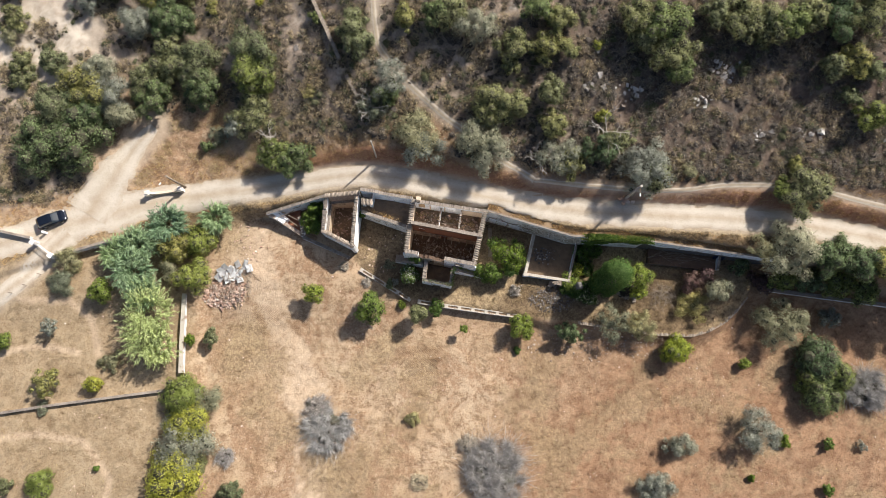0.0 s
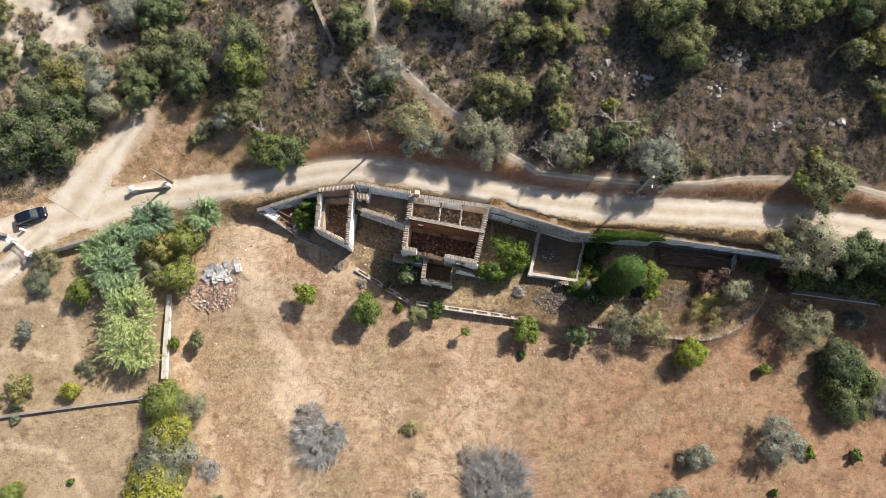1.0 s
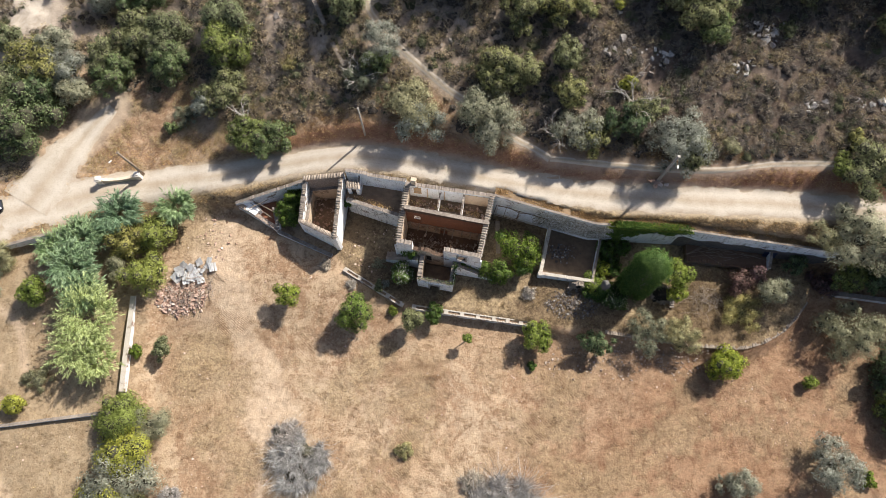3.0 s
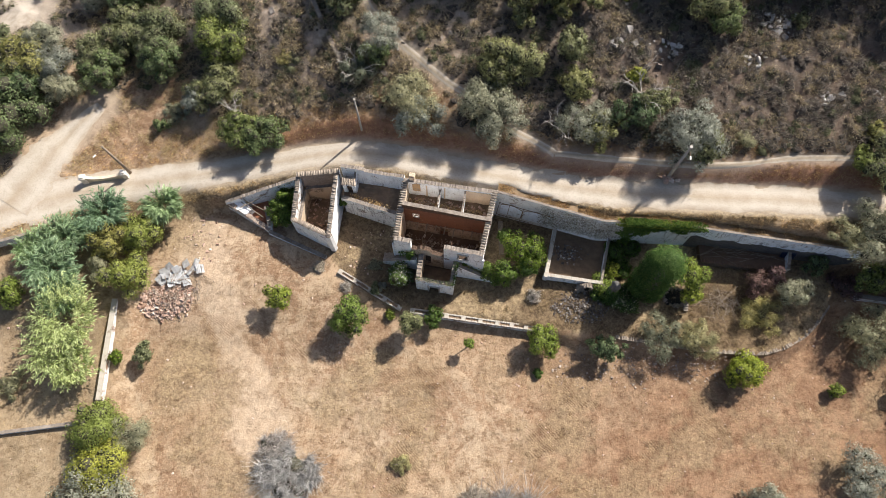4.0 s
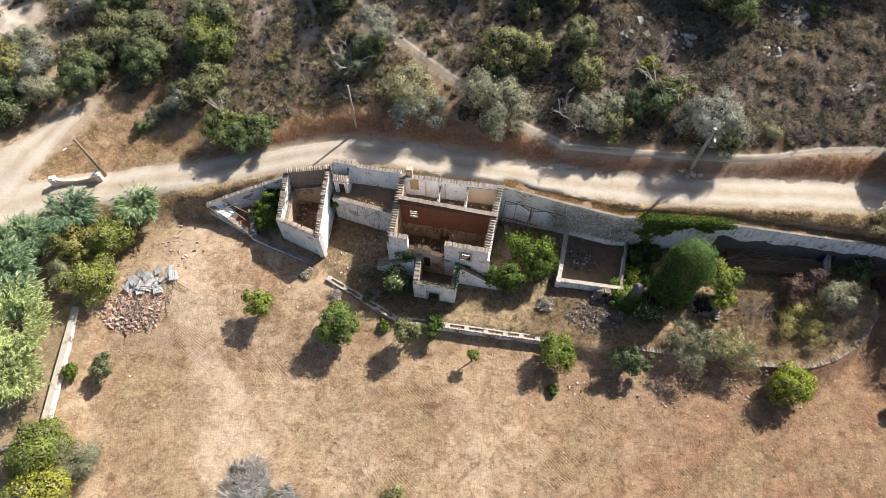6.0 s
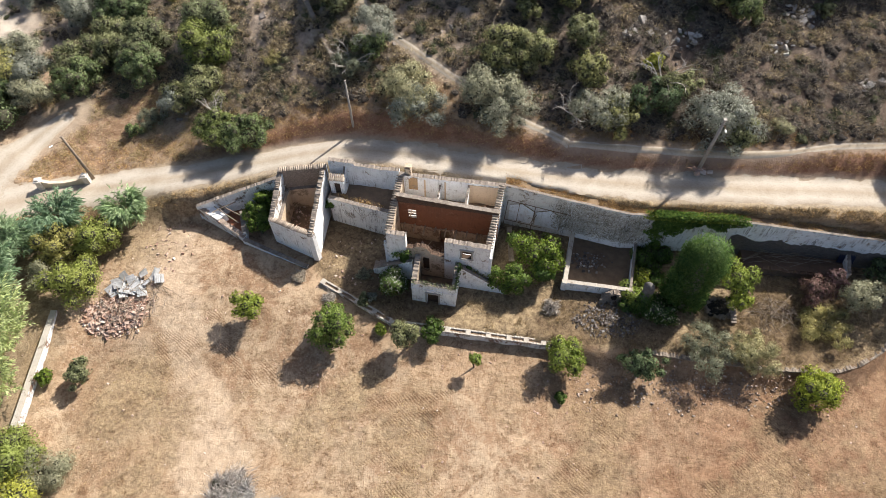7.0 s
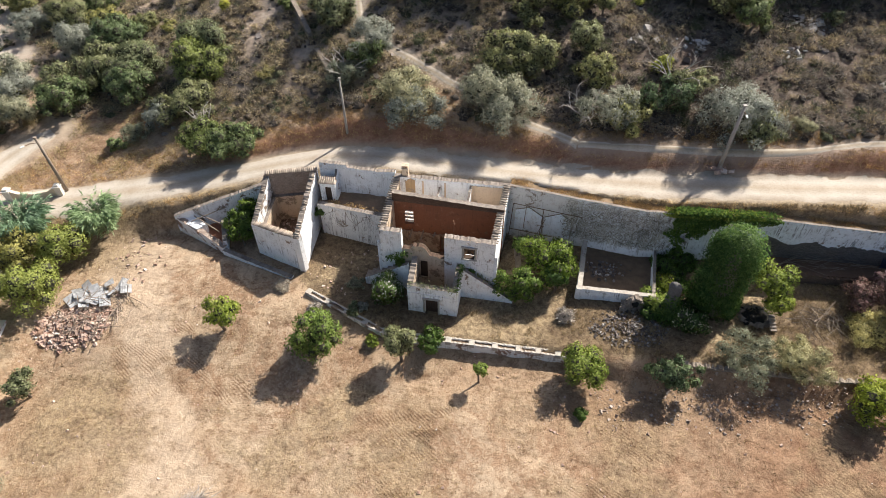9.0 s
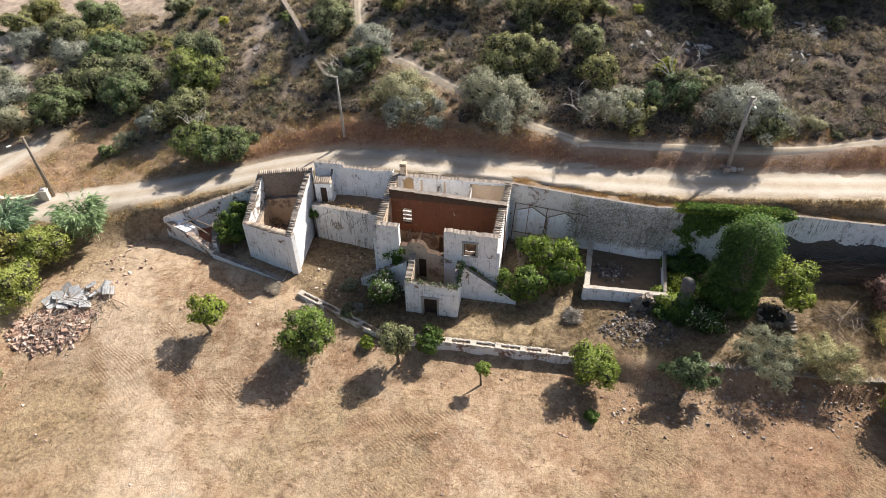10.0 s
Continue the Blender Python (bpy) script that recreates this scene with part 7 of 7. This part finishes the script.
for i, (x, y, h) in enumerate(DEAD_TREES):
    dead_tree(x, y, h, 40 + i)
rb = np.random.default_rng(61)
tagged(chunks("loose_stone", [(25.1 + rb.normal() * 0.35, 21.9 + rb.normal() * 0.3, float(land_z(25.1, 21.9)) + 0.08 + 0.1 * rb.random()) for _ in range(14)], rb.uniform(0.2, 0.5, 14), STONE_PALE, 62), "pale loose stones round the foot of the lamp pole", "stones", kind="stuff")

for x, y in ((-61.8, 9.7), (-59.8, 10.8), (-58.0, 12.4), (-63.5, 13.4)):
    o = thing("fence_post", x, y, float(land_z(x, y)), "thin weathered fence post beside the drive", "post", "fence along the drive")
    v, f = tube([(0, 0, -0.3), (0.03, 0.02, 1.1)], [0.06, 0.045], 6)
    mesh_part("post", v, f, WOOD_GREY, o)

# ---- heap of rubble and scrap ----
heap = thing("scrap_heap", -30.6, 11.6, float(land_z(-30.6, 11.6)), "heap of scrap with bent metal sheets and dry branches", "scrap")
SHEET = plain_material("galvanised_sheet", (0.84, 0.85, 0.87), (0.46, 0.46, 0.47), 1.5, 0.5, 0.2, 0.2, 0.3)
def sheet(w, l, waves_n):
    bm = bmesh.new()
    n = waves_n * 4
    rows = []
    for i in range(n + 1):
        z = 0.006 * math.sin(i / 4 * 2 * math.pi)
        rows.append([bm.verts.new((-w / 2 + w * i / n, s * l / 2, z + 0.05 * math.sin(i * 0.2 + s))) for s in (-1, 0, 1)])
    for a, b in zip(rows, rows[1:]):
        for j in range(2):
            bm.faces.new((a[j], b[j], b[j + 1], a[j + 1]))
    bmesh.ops.solidify(bm, geom=bm.faces[:], thickness=0.012)
    return bm
for i in range(13):
    p = [(1.6, 1.6), (2.6, 1.7), (0.9, 2.3), (-0.1, 0.6), (0.2, 1.8), (-0.9, 1.9), (0.6, 0.9), (-1.3, 1.2), (-0.4, -0.2), (1.2, 0.3), (-1.6, 0.4), (0.1, 1.2), (2.0, 2.2)][i]
    o = part("metal_sheet", sheet(0.6 + 0.3 * (i % 4), 1.5 - 0.35 * (i % 3), 5), SHEET, heap, "bent pale metal sheet")
    o.matrix_basis = pose(p[0], p[1], 0.45 + 0.07 * (i % 3), rng.uniform(-24, 24), rng.uniform(-24, 24), rng.uniform(-70, 90))
for i in range(100):
    a = rng.uniform(0, 6.283)
    c = Vector((rng.normal() * 1.3 + 0.5, rng.normal() * 1.2 - 0.2, rng.uniform(0.1, 0.6)))
    d = Vector((math.cos(a), math.sin(a), rng.normal() * 0.25)) * rng.uniform(0.5, 1.6)
    v, f = tube([c - d, c + Vector((rng.normal() * 0.1, rng.normal() * 0.1, 0.1)), c + d], [0.035, 0.025, 0.01], 4)
    mesh_part("branch", v, f, WOOD_GREY, heap)
v, f = tube([(1.4, -1.4, 0.2), (1.5, -3.0, 0.15), (1.0, -4.2, 0.1), (-0.2, -4.7, 0.08)], [0.05, 0.04, 0.035, 0.02], 5)
mesh_part("long_branch", v, f, BARK, heap)
pl, sz = [], []
for _ in range(1900):
    a, r = rng.uniform(0, 6.283), rng.random() ** 0.55
    x, y = -31.6 + math.cos(a) * r * 2.9 + 0.5 * math.sin(a) + 0.25 * rng.normal(), 9.9 + math.sin(a) * r * 2.1 + 0.25 * rng.normal()
    pl.append((x, y, float(land_z(x, y)) + 0.45 * max(0, 1 - r * r) * rng.uniform(0.3, 1.0) + 0.02))
    sz.append(0.06 + 0.34 * rng.random() ** 3)
for _ in range(120):
    x, y = -28.5 + rng.normal() * 1.2, 16.6 + rng.normal() * 2.0
    pl.append((x, y, float(land_z(x, y)) + 0.05))
    sz.append(0.05 + 0.22 * rng.random() ** 3)
tagged(chunks("rubble_heap", pl, sz, STONE_PALE, 9, flat=0.6), "heap of pinkish broken bricks and masonry on the field", "rubble", kind="stuff")

# ---- scrub, dry grass and stones ----
def tufts(name, xy, radius, height, blades, width, material, seed, label, category, spread=0.6, dome=True, z=None):
    r = np.random.default_rng(seed)
    n = len(xy)
    z = land_z(xy[:, 0], xy[:, 1]) if z is None else z
    base = np.repeat(np.column_stack([xy, z]), blades, 0)
    m = n * blades
    rad, hgt = np.repeat(radius, blades), np.repeat(height, blades)
    a, q = r.uniform(0, 6.283, m), np.sqrt(r.random(m))
    out = np.column_stack([np.cos(a) * q, np.sin(a) * q, np.zeros(m)])
    if dome:
        p = base + out * rad[:, None]
        p[:, 2] += hgt * np.sqrt(np.clip(1 - q * q, 0, 1)) * r.uniform(0.55, 1.05, m)
        d = out * 0.8 + r.normal(size=(m, 3)) * 0.55 + np.array([0, 0, 0.5])
        ln = (rad * r.uniform(0.25, 0.75, m))[:, None]
    else:
        p = base + out * rad[:, None] * 0.5
        d = out * spread + np.array([0, 0, 1.0]) + r.normal(size=(m, 3)) * 0.35
        ln = (hgt * r.uniform(0.5, 1.1, m))[:, None]
    d /= np.linalg.norm(d, axis=1)[:, None]
    s = np.cross(d, r.normal(size=(m, 3)))
    s *= (width * r.uniform(0.6, 1.4, m) / (np.linalg.norm(s, axis=1) + 1e-9))[:, None]
    tri = np.stack([p - s * 0.8, p + s * 0.8, p + d * ln], 1)
    return tagged(cloud_mesh(name, tri, material), label, category, kind="stuff")


SCRUB = leaf_material("scrub_twig", (0.10, 0.085, 0.079), (0.225, 0.197, 0.185), (0.50, 0.46, 0.435), 0.3, 0.9)
SCRUB_GREEN = leaf_material("scrub_leaf", (0.075, 0.08, 0.04), (0.14, 0.145, 0.075), (0.24, 0.235, 0.14), 0.25, 0.85)
STRAW = leaf_material("straw", (0.27, 0.165, 0.078), (0.50, 0.34, 0.17), (0.70, 0.53, 0.30), 0.2, 0.9)
STRAW_BROWN = leaf_material("brown_weed", (0.16, 0.10, 0.06), (0.31, 0.215, 0.125), (0.50, 0.37, 0.22), 0.2, 0.9)
STRAW_GREY = leaf_material("grey_weed", (0.15, 0.12, 0.075), (0.30, 0.25, 0.165), (0.46, 0.40, 0.28), 0.2, 0.9)


WEED = leaf_material("withered_weed", (0.11, 0.075, 0.045), (0.21, 0.15, 0.09), (0.33, 0.25, 0.15), 0.2, 0.9)


def clear_of_ways(x, y, margin=0.0):
    ok = np.abs(y - road_y(x)) > 2.2 + margin
    for line, w in ((TRAIL_UP, 0.7), (TRAIL_MID, 0.75), (TRAIL_EAST, 0.7), (DRIVE_WEST, 2.6), (DRIVE_GATE, 2.0)):
        ok &= along(line, x, y) > w + margin
    return ok


def domes(name, xy, radius, height, material, seed, label, category):
    """Low lumpy bush cores, each a piece of its own in one mesh."""
    r = np.random.default_rng(seed)
    n, k = len(xy), 6
    z = land_z(xy[:, 0], xy[:, 1]) - 0.06
    a = (np.arange(k) * 2 * math.pi / k)[None, :] + r.uniform(0, 6.28, (n, 1))
    rings = []
    for share, up in ((1.0, 0.0), (0.78, 0.7)):
        q = radius[:, None] * share * r.uniform(0.45, 1.4, (n, k))
        rings.append(np.stack([xy[:, :1] + np.cos(a) * q, xy[:, 1:] + np.sin(a) * q, z[:, None] + height[:, None] * up * r.uniform(0.4, 1.3, (n, k))], -1))
    tip = np.column_stack([xy + r.normal(size=(n, 2)) * 0.1 * radius[:, None], z + height * r.uniform(0.9, 1.1, n)])[:, None]
    verts = np.concatenate([*rings, tip], 1).reshape(-1, 3)
    m = 2 * k + 1
    faces = []
    for j in range(k):
        e = (j + 1) % k
        faces.append((j, e, k + e, k + j))
    tris = [(k + j, k + (j + 1) % k, 2 * k) for j in range(k)]
    allf = (np.array(faces)[None] + (np.arange(n) * m)[:, None, None]).reshape(-1, 4).tolist() + (np.array(tris)[None] + (np.arange(n) * m)[:, None, None]).reshape(-1, 3).tolist()
    ob = mesh_part(name, verts, allf, material, smooth_shade=True)
    return tagged(ob, label, category, kind="stuff")


def bush_material(name, dark, mid, light):
    k = Nodes(name, 0.95, spec=0.1).world()
    a, b = k.noise(7.0, 6, 0.8), k.noise(2.2, 5, 0.7)
    col = k.mix(k.ramp(a, [(0.36, 0.0), (0.62, 1.0)]), dark, k.mix(b, mid, light))
    col = k.mix(1.0, col, k.ramp(k.island(), [(0.0, 0.6), (1.0, 1.35)]), "MULTIPLY")
    k.bump(a, 1.0, 0.25)
    return k.done(col)


# cores darker than their twigs: shade between twigs put into the colour
BUSH_BROWN = bush_material("dry_heather", (0.045, 0.037, 0.032), (0.105, 0.09, 0.08), (0.18, 0.156, 0.14))
BUSH_GREEN = bush_material("dusty_cistus", (0.045, 0.05, 0.026), (0.125, 0.13, 0.07), (0.21, 0.21, 0.125))
BUSH_TAN = bush_material("bleached_thyme", (0.085, 0.065, 0.048), (0.18, 0.14, 0.108), (0.28, 0.225, 0.175))
SCRUB_TAN = leaf_material("bleached_twig", (0.17, 0.145, 0.118), (0.34, 0.295, 0.245), (0.58, 0.52, 0.45), 0.25, 0.9)
r9 = np.random.default_rng(900)
hx, hy = r9.uniform(-68, 68, 15500), 23 + 41 * r9.random(15500) ** 1.15
hn = hy - road_y(hx) - 1.9
gap = lumps(hx, hy, 0.22, 5.0)
bare_spot = np.where((hy < 38) & (hx < -50), 0.36, 1.0) * tab(hx, (-66, 0.55), (-53, 0.53), (-49, 0.46), (-40, 0.38), (-25, 0.30), (0, 0.33), (8, 0.26), (60, 0.25))
keep = (hn > 2.8) & clear_of_ways(hx, hy, 0.1) & (gap > bare_spot) & ((hx > -26 + 0.6 * (30 - hy)) | (hn > 11) | (hx < -52))
keep &= np.exp(-(((hx + 3) / 10) ** 2 + ((hy - 29.5) / 3) ** 2)) < 0.5 + 0.5 * r9.random(len(hx)) ** 2
hx, hy, gap = hx[keep], hy[keep], gap[keep]
size = 0.26 + 0.62 * r9.random(len(hx)) ** 2.0
tall = size * r9.uniform(0.7, 1.25, len(hx))
spots = np.column_stack([hx, hy])
pick = r9.random(len(hx)) + 0.5 * (lumps(hx, hy, 0.35, 15.0) - 0.5)
tan = (pick > 0.80) | ((hx < 4 + 5 * r9.normal(size=len(hx))) & (pick > 0.45))
green = ~tan & (pick < 0.12)
brown = ~tan & ~green
for kind, stems, tone, twig, seed, label in ((brown, 64, BUSH_BROWN, SCRUB, 910, "low dry purplish-brown scrub covering the hillside"), (green, 64, BUSH_GREEN, SCRUB_GREEN, 911, "low dusty green scrub on the hillside"),
                                              (tan, 64, BUSH_TAN, SCRUB_TAN, 918, "low sun-bleached tan scrub on the hillside")):
    domes("hill_scrub", spots[kind], size[kind] * 0.78, tall[kind] * 0.55, tone, seed, label, "scrub")
    tufts("hill_twigs", spots[kind], size[kind] * 1.15, tall[kind] * 0.95, stems, 0.027, twig, seed + 20, "dry twigs of the hillside scrub", "scrub")
wx1, wy1 = r9.uniform(-47, -22, 1900), r9.uniform(25.5, 37, 1900)
ok = clear_of_ways(wx1, wy1, 0.2) & (lumps(wx1, wy1, 0.45, 17.0) > 0.5)
tufts("slope_weeds", np.column_stack([wx1, wy1])[ok], r9.uniform(0.25, 0.8, ok.sum()), r9.uniform(0.2, 0.55, ok.sum()), 22, 0.02, STRAW_GREY, 930, "grey-brown dry weeds on the slope above the road", "grass")
bx = r9.uniform(-24, 66, 5200)
bn = r9.uniform(0.1, 3.4, 5200)
by = road_y(bx) + 1.9 + bn
ok = clear_of_ways(bx, by, -0.3) & (lumps(bx, by, 0.5, 7.0) > 0.40)
tufts("bank_grass", np.column_stack([bx, by])[ok], r9.uniform(0.2, 0.5, ok.sum()), r9.uniform(0.10, 0.28, ok.sum()), 12, 0.02, STRAW_BROWN, 912, "brown dry weeds on the road bank", "grass", 0.8, False)
bx, by = r9.uniform(4, 62, 4200), r9.uniform(-4.4, -2.2, 4200)
by = road_y(bx) + by
ok = (by > edge_y(bx) + 0.4) & (lumps(bx, by, 0.4, 8.0) > 0.42)
tufts("verge_weeds", np.column_stack([bx, by])[ok], r9.uniform(0.2, 0.5, ok.sum()), r9.uniform(0.15, 0.5, ok.sum()), 10, 0.02, STRAW_BROWN, 913, "brown dry weeds between the road and its wall", "grass", 0.8, False)
wx0 = r9.uniform(6.3, 46, 2600)
wy0 = tab(wx0, *[(p[0], p[1]) for p, _ in RW]) + r9.uniform(0.15, 1.25, 2600)
wz0 = tab(wx0, *[(p[0], h) for p, h in RW]) - 0.17
ok = lumps(wx0, wy0, 0.5, 31.0) > 0.40
tufts("verge_straw", np.column_stack([wx0, wy0])[ok], r9.uniform(0.15, 0.45, ok.sum()), r9.uniform(0.15, 0.45, ok.sum()), 11, 0.017, STRAW, 922, "golden dry grass along the top of the road wall", "grass", 0.9, False, wz0[ok])
sub = (r9.random(len(hx)) < 0.2)
tufts("hill_grass", np.column_stack([hx + 0.6, hy - 0.5])[sub], r9.uniform(0.15, 0.45, sub.sum()), r9.uniform(0.15, 0.45, sub.sum()), 7, 0.012, STRAW_GREY, 909, "pale dry grass between the hillside scrub", "grass", 0.9, False)
ox, oy = r9.uniform(-22, 12, 5200), r9.uniform(26.5, 37, 5200)
ok = clear_of_ways(ox, oy) & (oy - road_y(ox) > 4.2) & (lumps(ox, oy, 0.35, 12.0) + 0.35 * np.exp(-(((ox + 3) / 11) ** 2 + ((oy - 30) / 3.4) ** 2)) > 0.54)
tufts("hill_straw", np.column_stack([ox, oy])[ok], r9.uniform(0.15, 0.45, ok.sum()), r9.uniform(0.15, 0.5, ok.sum()), 9, 0.014, STRAW, 914, "tan dry grass between the hillside olives", "grass", 0.8, False)
vx = r9.uniform(-66, 66, 12000)
vn = r9.uniform(-5.2, 4.0, 12000)
vy = road_y(vx) + 1.9 + vn
ok = clear_of_ways(vx, vy) & (vy > edge_y(vx) + 0.3)
tufts("verge_grass", np.column_stack([vx, vy])[ok], r9.uniform(0.15, 0.45, ok.sum()), r9.uniform(0.15, 0.6, ok.sum()), 9, 0.012, STRAW, 903, "dry straw-coloured grass on the road verges", "grass", 0.6, False)
gx, gy = r9.uniform(-13, 44, 9000), r9.uniform(3.6, 16, 9000)
inside_house = ((gx < -5.5) & (gy > 13.2)) | ((gx > -5.5) & (gx < 6.2) & (gy > 13.0)) | ((gx > -3.1) & (gx < 1.6) & (gy > 10.2)) | ((gx > 11.2) & (gx < 19.8) & (gy > 11)) | ((gx > -6.9) & (gx < 6.1) & (gy > 11.8 - 0.1 * gx))
ok = (gy > terrace_y(gx) + 0.4) & (gy < edge_y(gx) - 0.6) & ~inside_house & (lumps(gx, gy, 0.3, 8.0) > 0.42)
tufts("garden_grass", np.column_stack([gx, gy])[ok], r9.uniform(0.12, 0.35, ok.sum()), r9.uniform(0.2, 0.6, ok.sum()), 11, 0.011, STRAW, 904, "tall dry golden grass on the garden terrace", "grass", 0.6, False)
fx, fy = r9.uniform(-66, 64, 26000), r9.uniform(-22, 19, 26000)
ok = ((fy < terrace_y(fx) - 0.5) | (fx < -14) | (fx > 45)) & (fy < edge_y(fx) - 0.8) & (lumps(fx, fy, 0.16, 2.0) + 0.08 * r9.normal(size=len(fx)) > 0.555) & clear_of_ways(fx, fy)
fx, fy = fx[ok], fy[ok]
cut2 = r9.random(len(fx)) < 0.6
tufts("field_stubble", np.column_stack([fx, fy])[cut2], r9.uniform(0.1, 0.4, cut2.sum()), r9.uniform(0.05, 0.22, cut2.sum()), 7, 0.014, STRAW_BROWN, 905, "flattened dry stubble on the bare field", "grass", 1.6, False)
tufts("field_stubble", np.column_stack([fx, fy])[~cut2], r9.uniform(0.1, 0.35, (~cut2).sum()), r9.uniform(0.05, 0.25, (~cut2).sum()), 7, 0.016, STRAW_GREY, 906, "greyish dry weeds on the bare field", "grass", 1.4, False)
wx, wy = r9.uniform(-62, 62, 9000), r9.uniform(-21, 14, 9000)
ok = ((wy < terrace_y(wx) - 0.5) | (wx < -14) | (wx > 45)) & (lumps(wx, wy, 0.28, 21.0) > 0.55) & clear_of_ways(wx, wy)
tufts("field_weeds", np.column_stack([wx, wy])[ok], r9.uniform(0.12, 0.42, ok.sum()), r9.uniform(0.06, 0.24, ok.sum()), 8, 0.022, WEED, 920, "small brown withered weeds over the field", "weeds", 1.3, False)
sx, sy = r9.uniform(-60, 62, 2200), r9.uniform(-20, 15, 2200)
dens = lumps(sx, sy, 0.2, 4.0) + 0.10 * (sx > 8) * (sy < 4) * (sy > -6)
ok = (dens > 0.5) & ((sy < terrace_y(sx) - 0.6) | (sx < -14) | (sx > 45))
sx, sy = sx[ok], sy[ok]
tagged(chunks("field_stone", np.column_stack([sx, sy, land_z(sx, sy) + 0.02]), 0.04 + 0.15 * r9.random(len(sx)) ** 3, STONE_PALE, 907), "small stones and clods scattered over the field", "stones", kind="stuff")
tx, ty = r9.uniform(12, 34, 900), r9.normal(2.6, 1.1, 900)
ok = ty < terrace_y(tx) - 0.4
tagged(chunks("terrace_stone", np.column_stack([tx, ty, land_z(tx, ty) + 0.03])[ok], (0.05 + 0.15 * r9.random(900) ** 3)[ok], STONE_MIX, 921), "loose stones fallen below the terrace edge", "stones", kind="stuff")
hs = (r9.uniform(-30, 62, 1600), r9.uniform(24, 52, 1600))
ok = (hs[1] - road_y(hs[0]) > 4.5) & (lumps(hs[0], hs[1], 0.25, 6.0) > 0.56)
hx2, hy2 = hs[0][ok], hs[1][ok]
tagged(chunks("hill_stone", np.column_stack([hx2, hy2, land_z(hx2, hy2) + 0.05]), 0.12 + 0.5 * r9.random(len(hx2)) ** 2.5, STONE_DARK, 908), "pale boulders and stones on the hillside", "stones", kind="stuff")


PALE_ROCK = island_material("bleached_limestone", [(0.0, (0.36, 0.33, 0.31)), (0.6, (0.52, 0.49, 0.46)), (1.0, (0.70, 0.68, 0.66))], single=True)
ro = np.random.default_rng(730)
for x0, y0, spread, n in ((37.6, 38.4, 1.0, 26), (20.4, 36.7, 0.9, 16), (25.5, 35.6, 1.0, 14), (34.7, 34.5, 0.8, 10), (42.3, 29.8, 1.0, 12), (49.5, 30.0, 1.2, 12)):
    px, py = x0 + ro.normal(size=n) * spread, y0 + ro.normal(size=n) * spread * 0.5
    z0 = float(land_z(x0, y0))
    crop = thing("rock_outcrop", x0, y0, z0, "bleached limestone breaking through the hillside scrub", "rocks")
    for i, (x, y, q) in enumerate(zip(px, py, 0.15 + 0.55 * ro.random(n) ** 1.5)):
        chunks("rock", [(x - x0, y - y0, float(land_z(x, y)) + 0.12 - z0)], [q], PALE_ROCK, 731 + 40 * n + i, crop, flat=0.5)


yx, yy = rb.uniform(-12.5, -5.8, 80), rb.uniform(12.6, 18.5, 80)
tagged(chunks("yard_stone", np.column_stack([yx, yy, land_z(yx, yy) + 0.03]), 0.04 + 0.2 * rb.random(80) ** 3, STONE_PALE, 63), "broken plaster and stones littering the yard", "stones", kind="stuff")


def fringe(name, p0, p1, z0, z1, n, leaf, material, seed, label):
    """Weeds rooted along the top of a wall."""
    r = np.random.default_rng(seed)
    t = r.random(n)
    dense_here = 0.5 + 0.5 * np.sin(t * 17 + seed) * np.sin(t * 5.3)
    t = t[r.random(n) < dense_here]
    n = len(t)
    pos = np.stack([p0[0] + (p1[0] - p0[0]) * t + r.normal(size=n) * 0.13, p0[1] + (p1[1] - p0[1]) * t + r.normal(size=n) * 0.16, z0 + (z1 - z0) * t + 0.1 + 0.14 * r.normal(size=n)], 1)
    a = r.normal(size=(n, 3)) * leaf
    b = np.cross(a, r.normal(size=(n, 3)))
    b *= leaf * 0.35 / (np.linalg.norm(b, axis=1)[:, None] + 1e-9)
    tagged(cloud_mesh(name, np.stack([pos - a * 0.5, pos - b, pos + a * 0.5, pos + b], 1), material), label, "weeds")


fringe("wall_weeds", (-2.8, 11.25), (1.2, 10.5), 2.4, 2.25, 420, 0.13, LEAF["oak"], 951, "dry green weeds along the porch wall top")
fringe("wall_weeds", (1.2, 10.5), (1.7, 13.0), 2.3, 2.8, 420, 0.14, LEAF["fig"], 952, "green creeper on the porch side wall")
fringe("wall_weeds", (-4.9, 14.2), (-2.9, 13.9), 2.2, 3.2, 420, 0.15, LEAF["fig"], 953, "fresh green shoots beside the stair parapet")
fringe("wall_weeds", (1.9, 13.0), (4.2, 12.6), 2.0, 0.9, 300, 0.13, LEAF["oak"], 954, "weeds on the overgrown stair")
fringe("wall_weeds", (-10.5, 21.3), (-6.0, 19.6), 2.6, 2.7, 500, 0.16, STRAW, 955, "dry straw weeds in the raised yard")
fringe("wall_weeds", (-3.6, 20.6), (4.5, 19.0), 2.5, 2.5, 700, 0.2, STRAW, 956, "dry straw weeds on the upper floor")
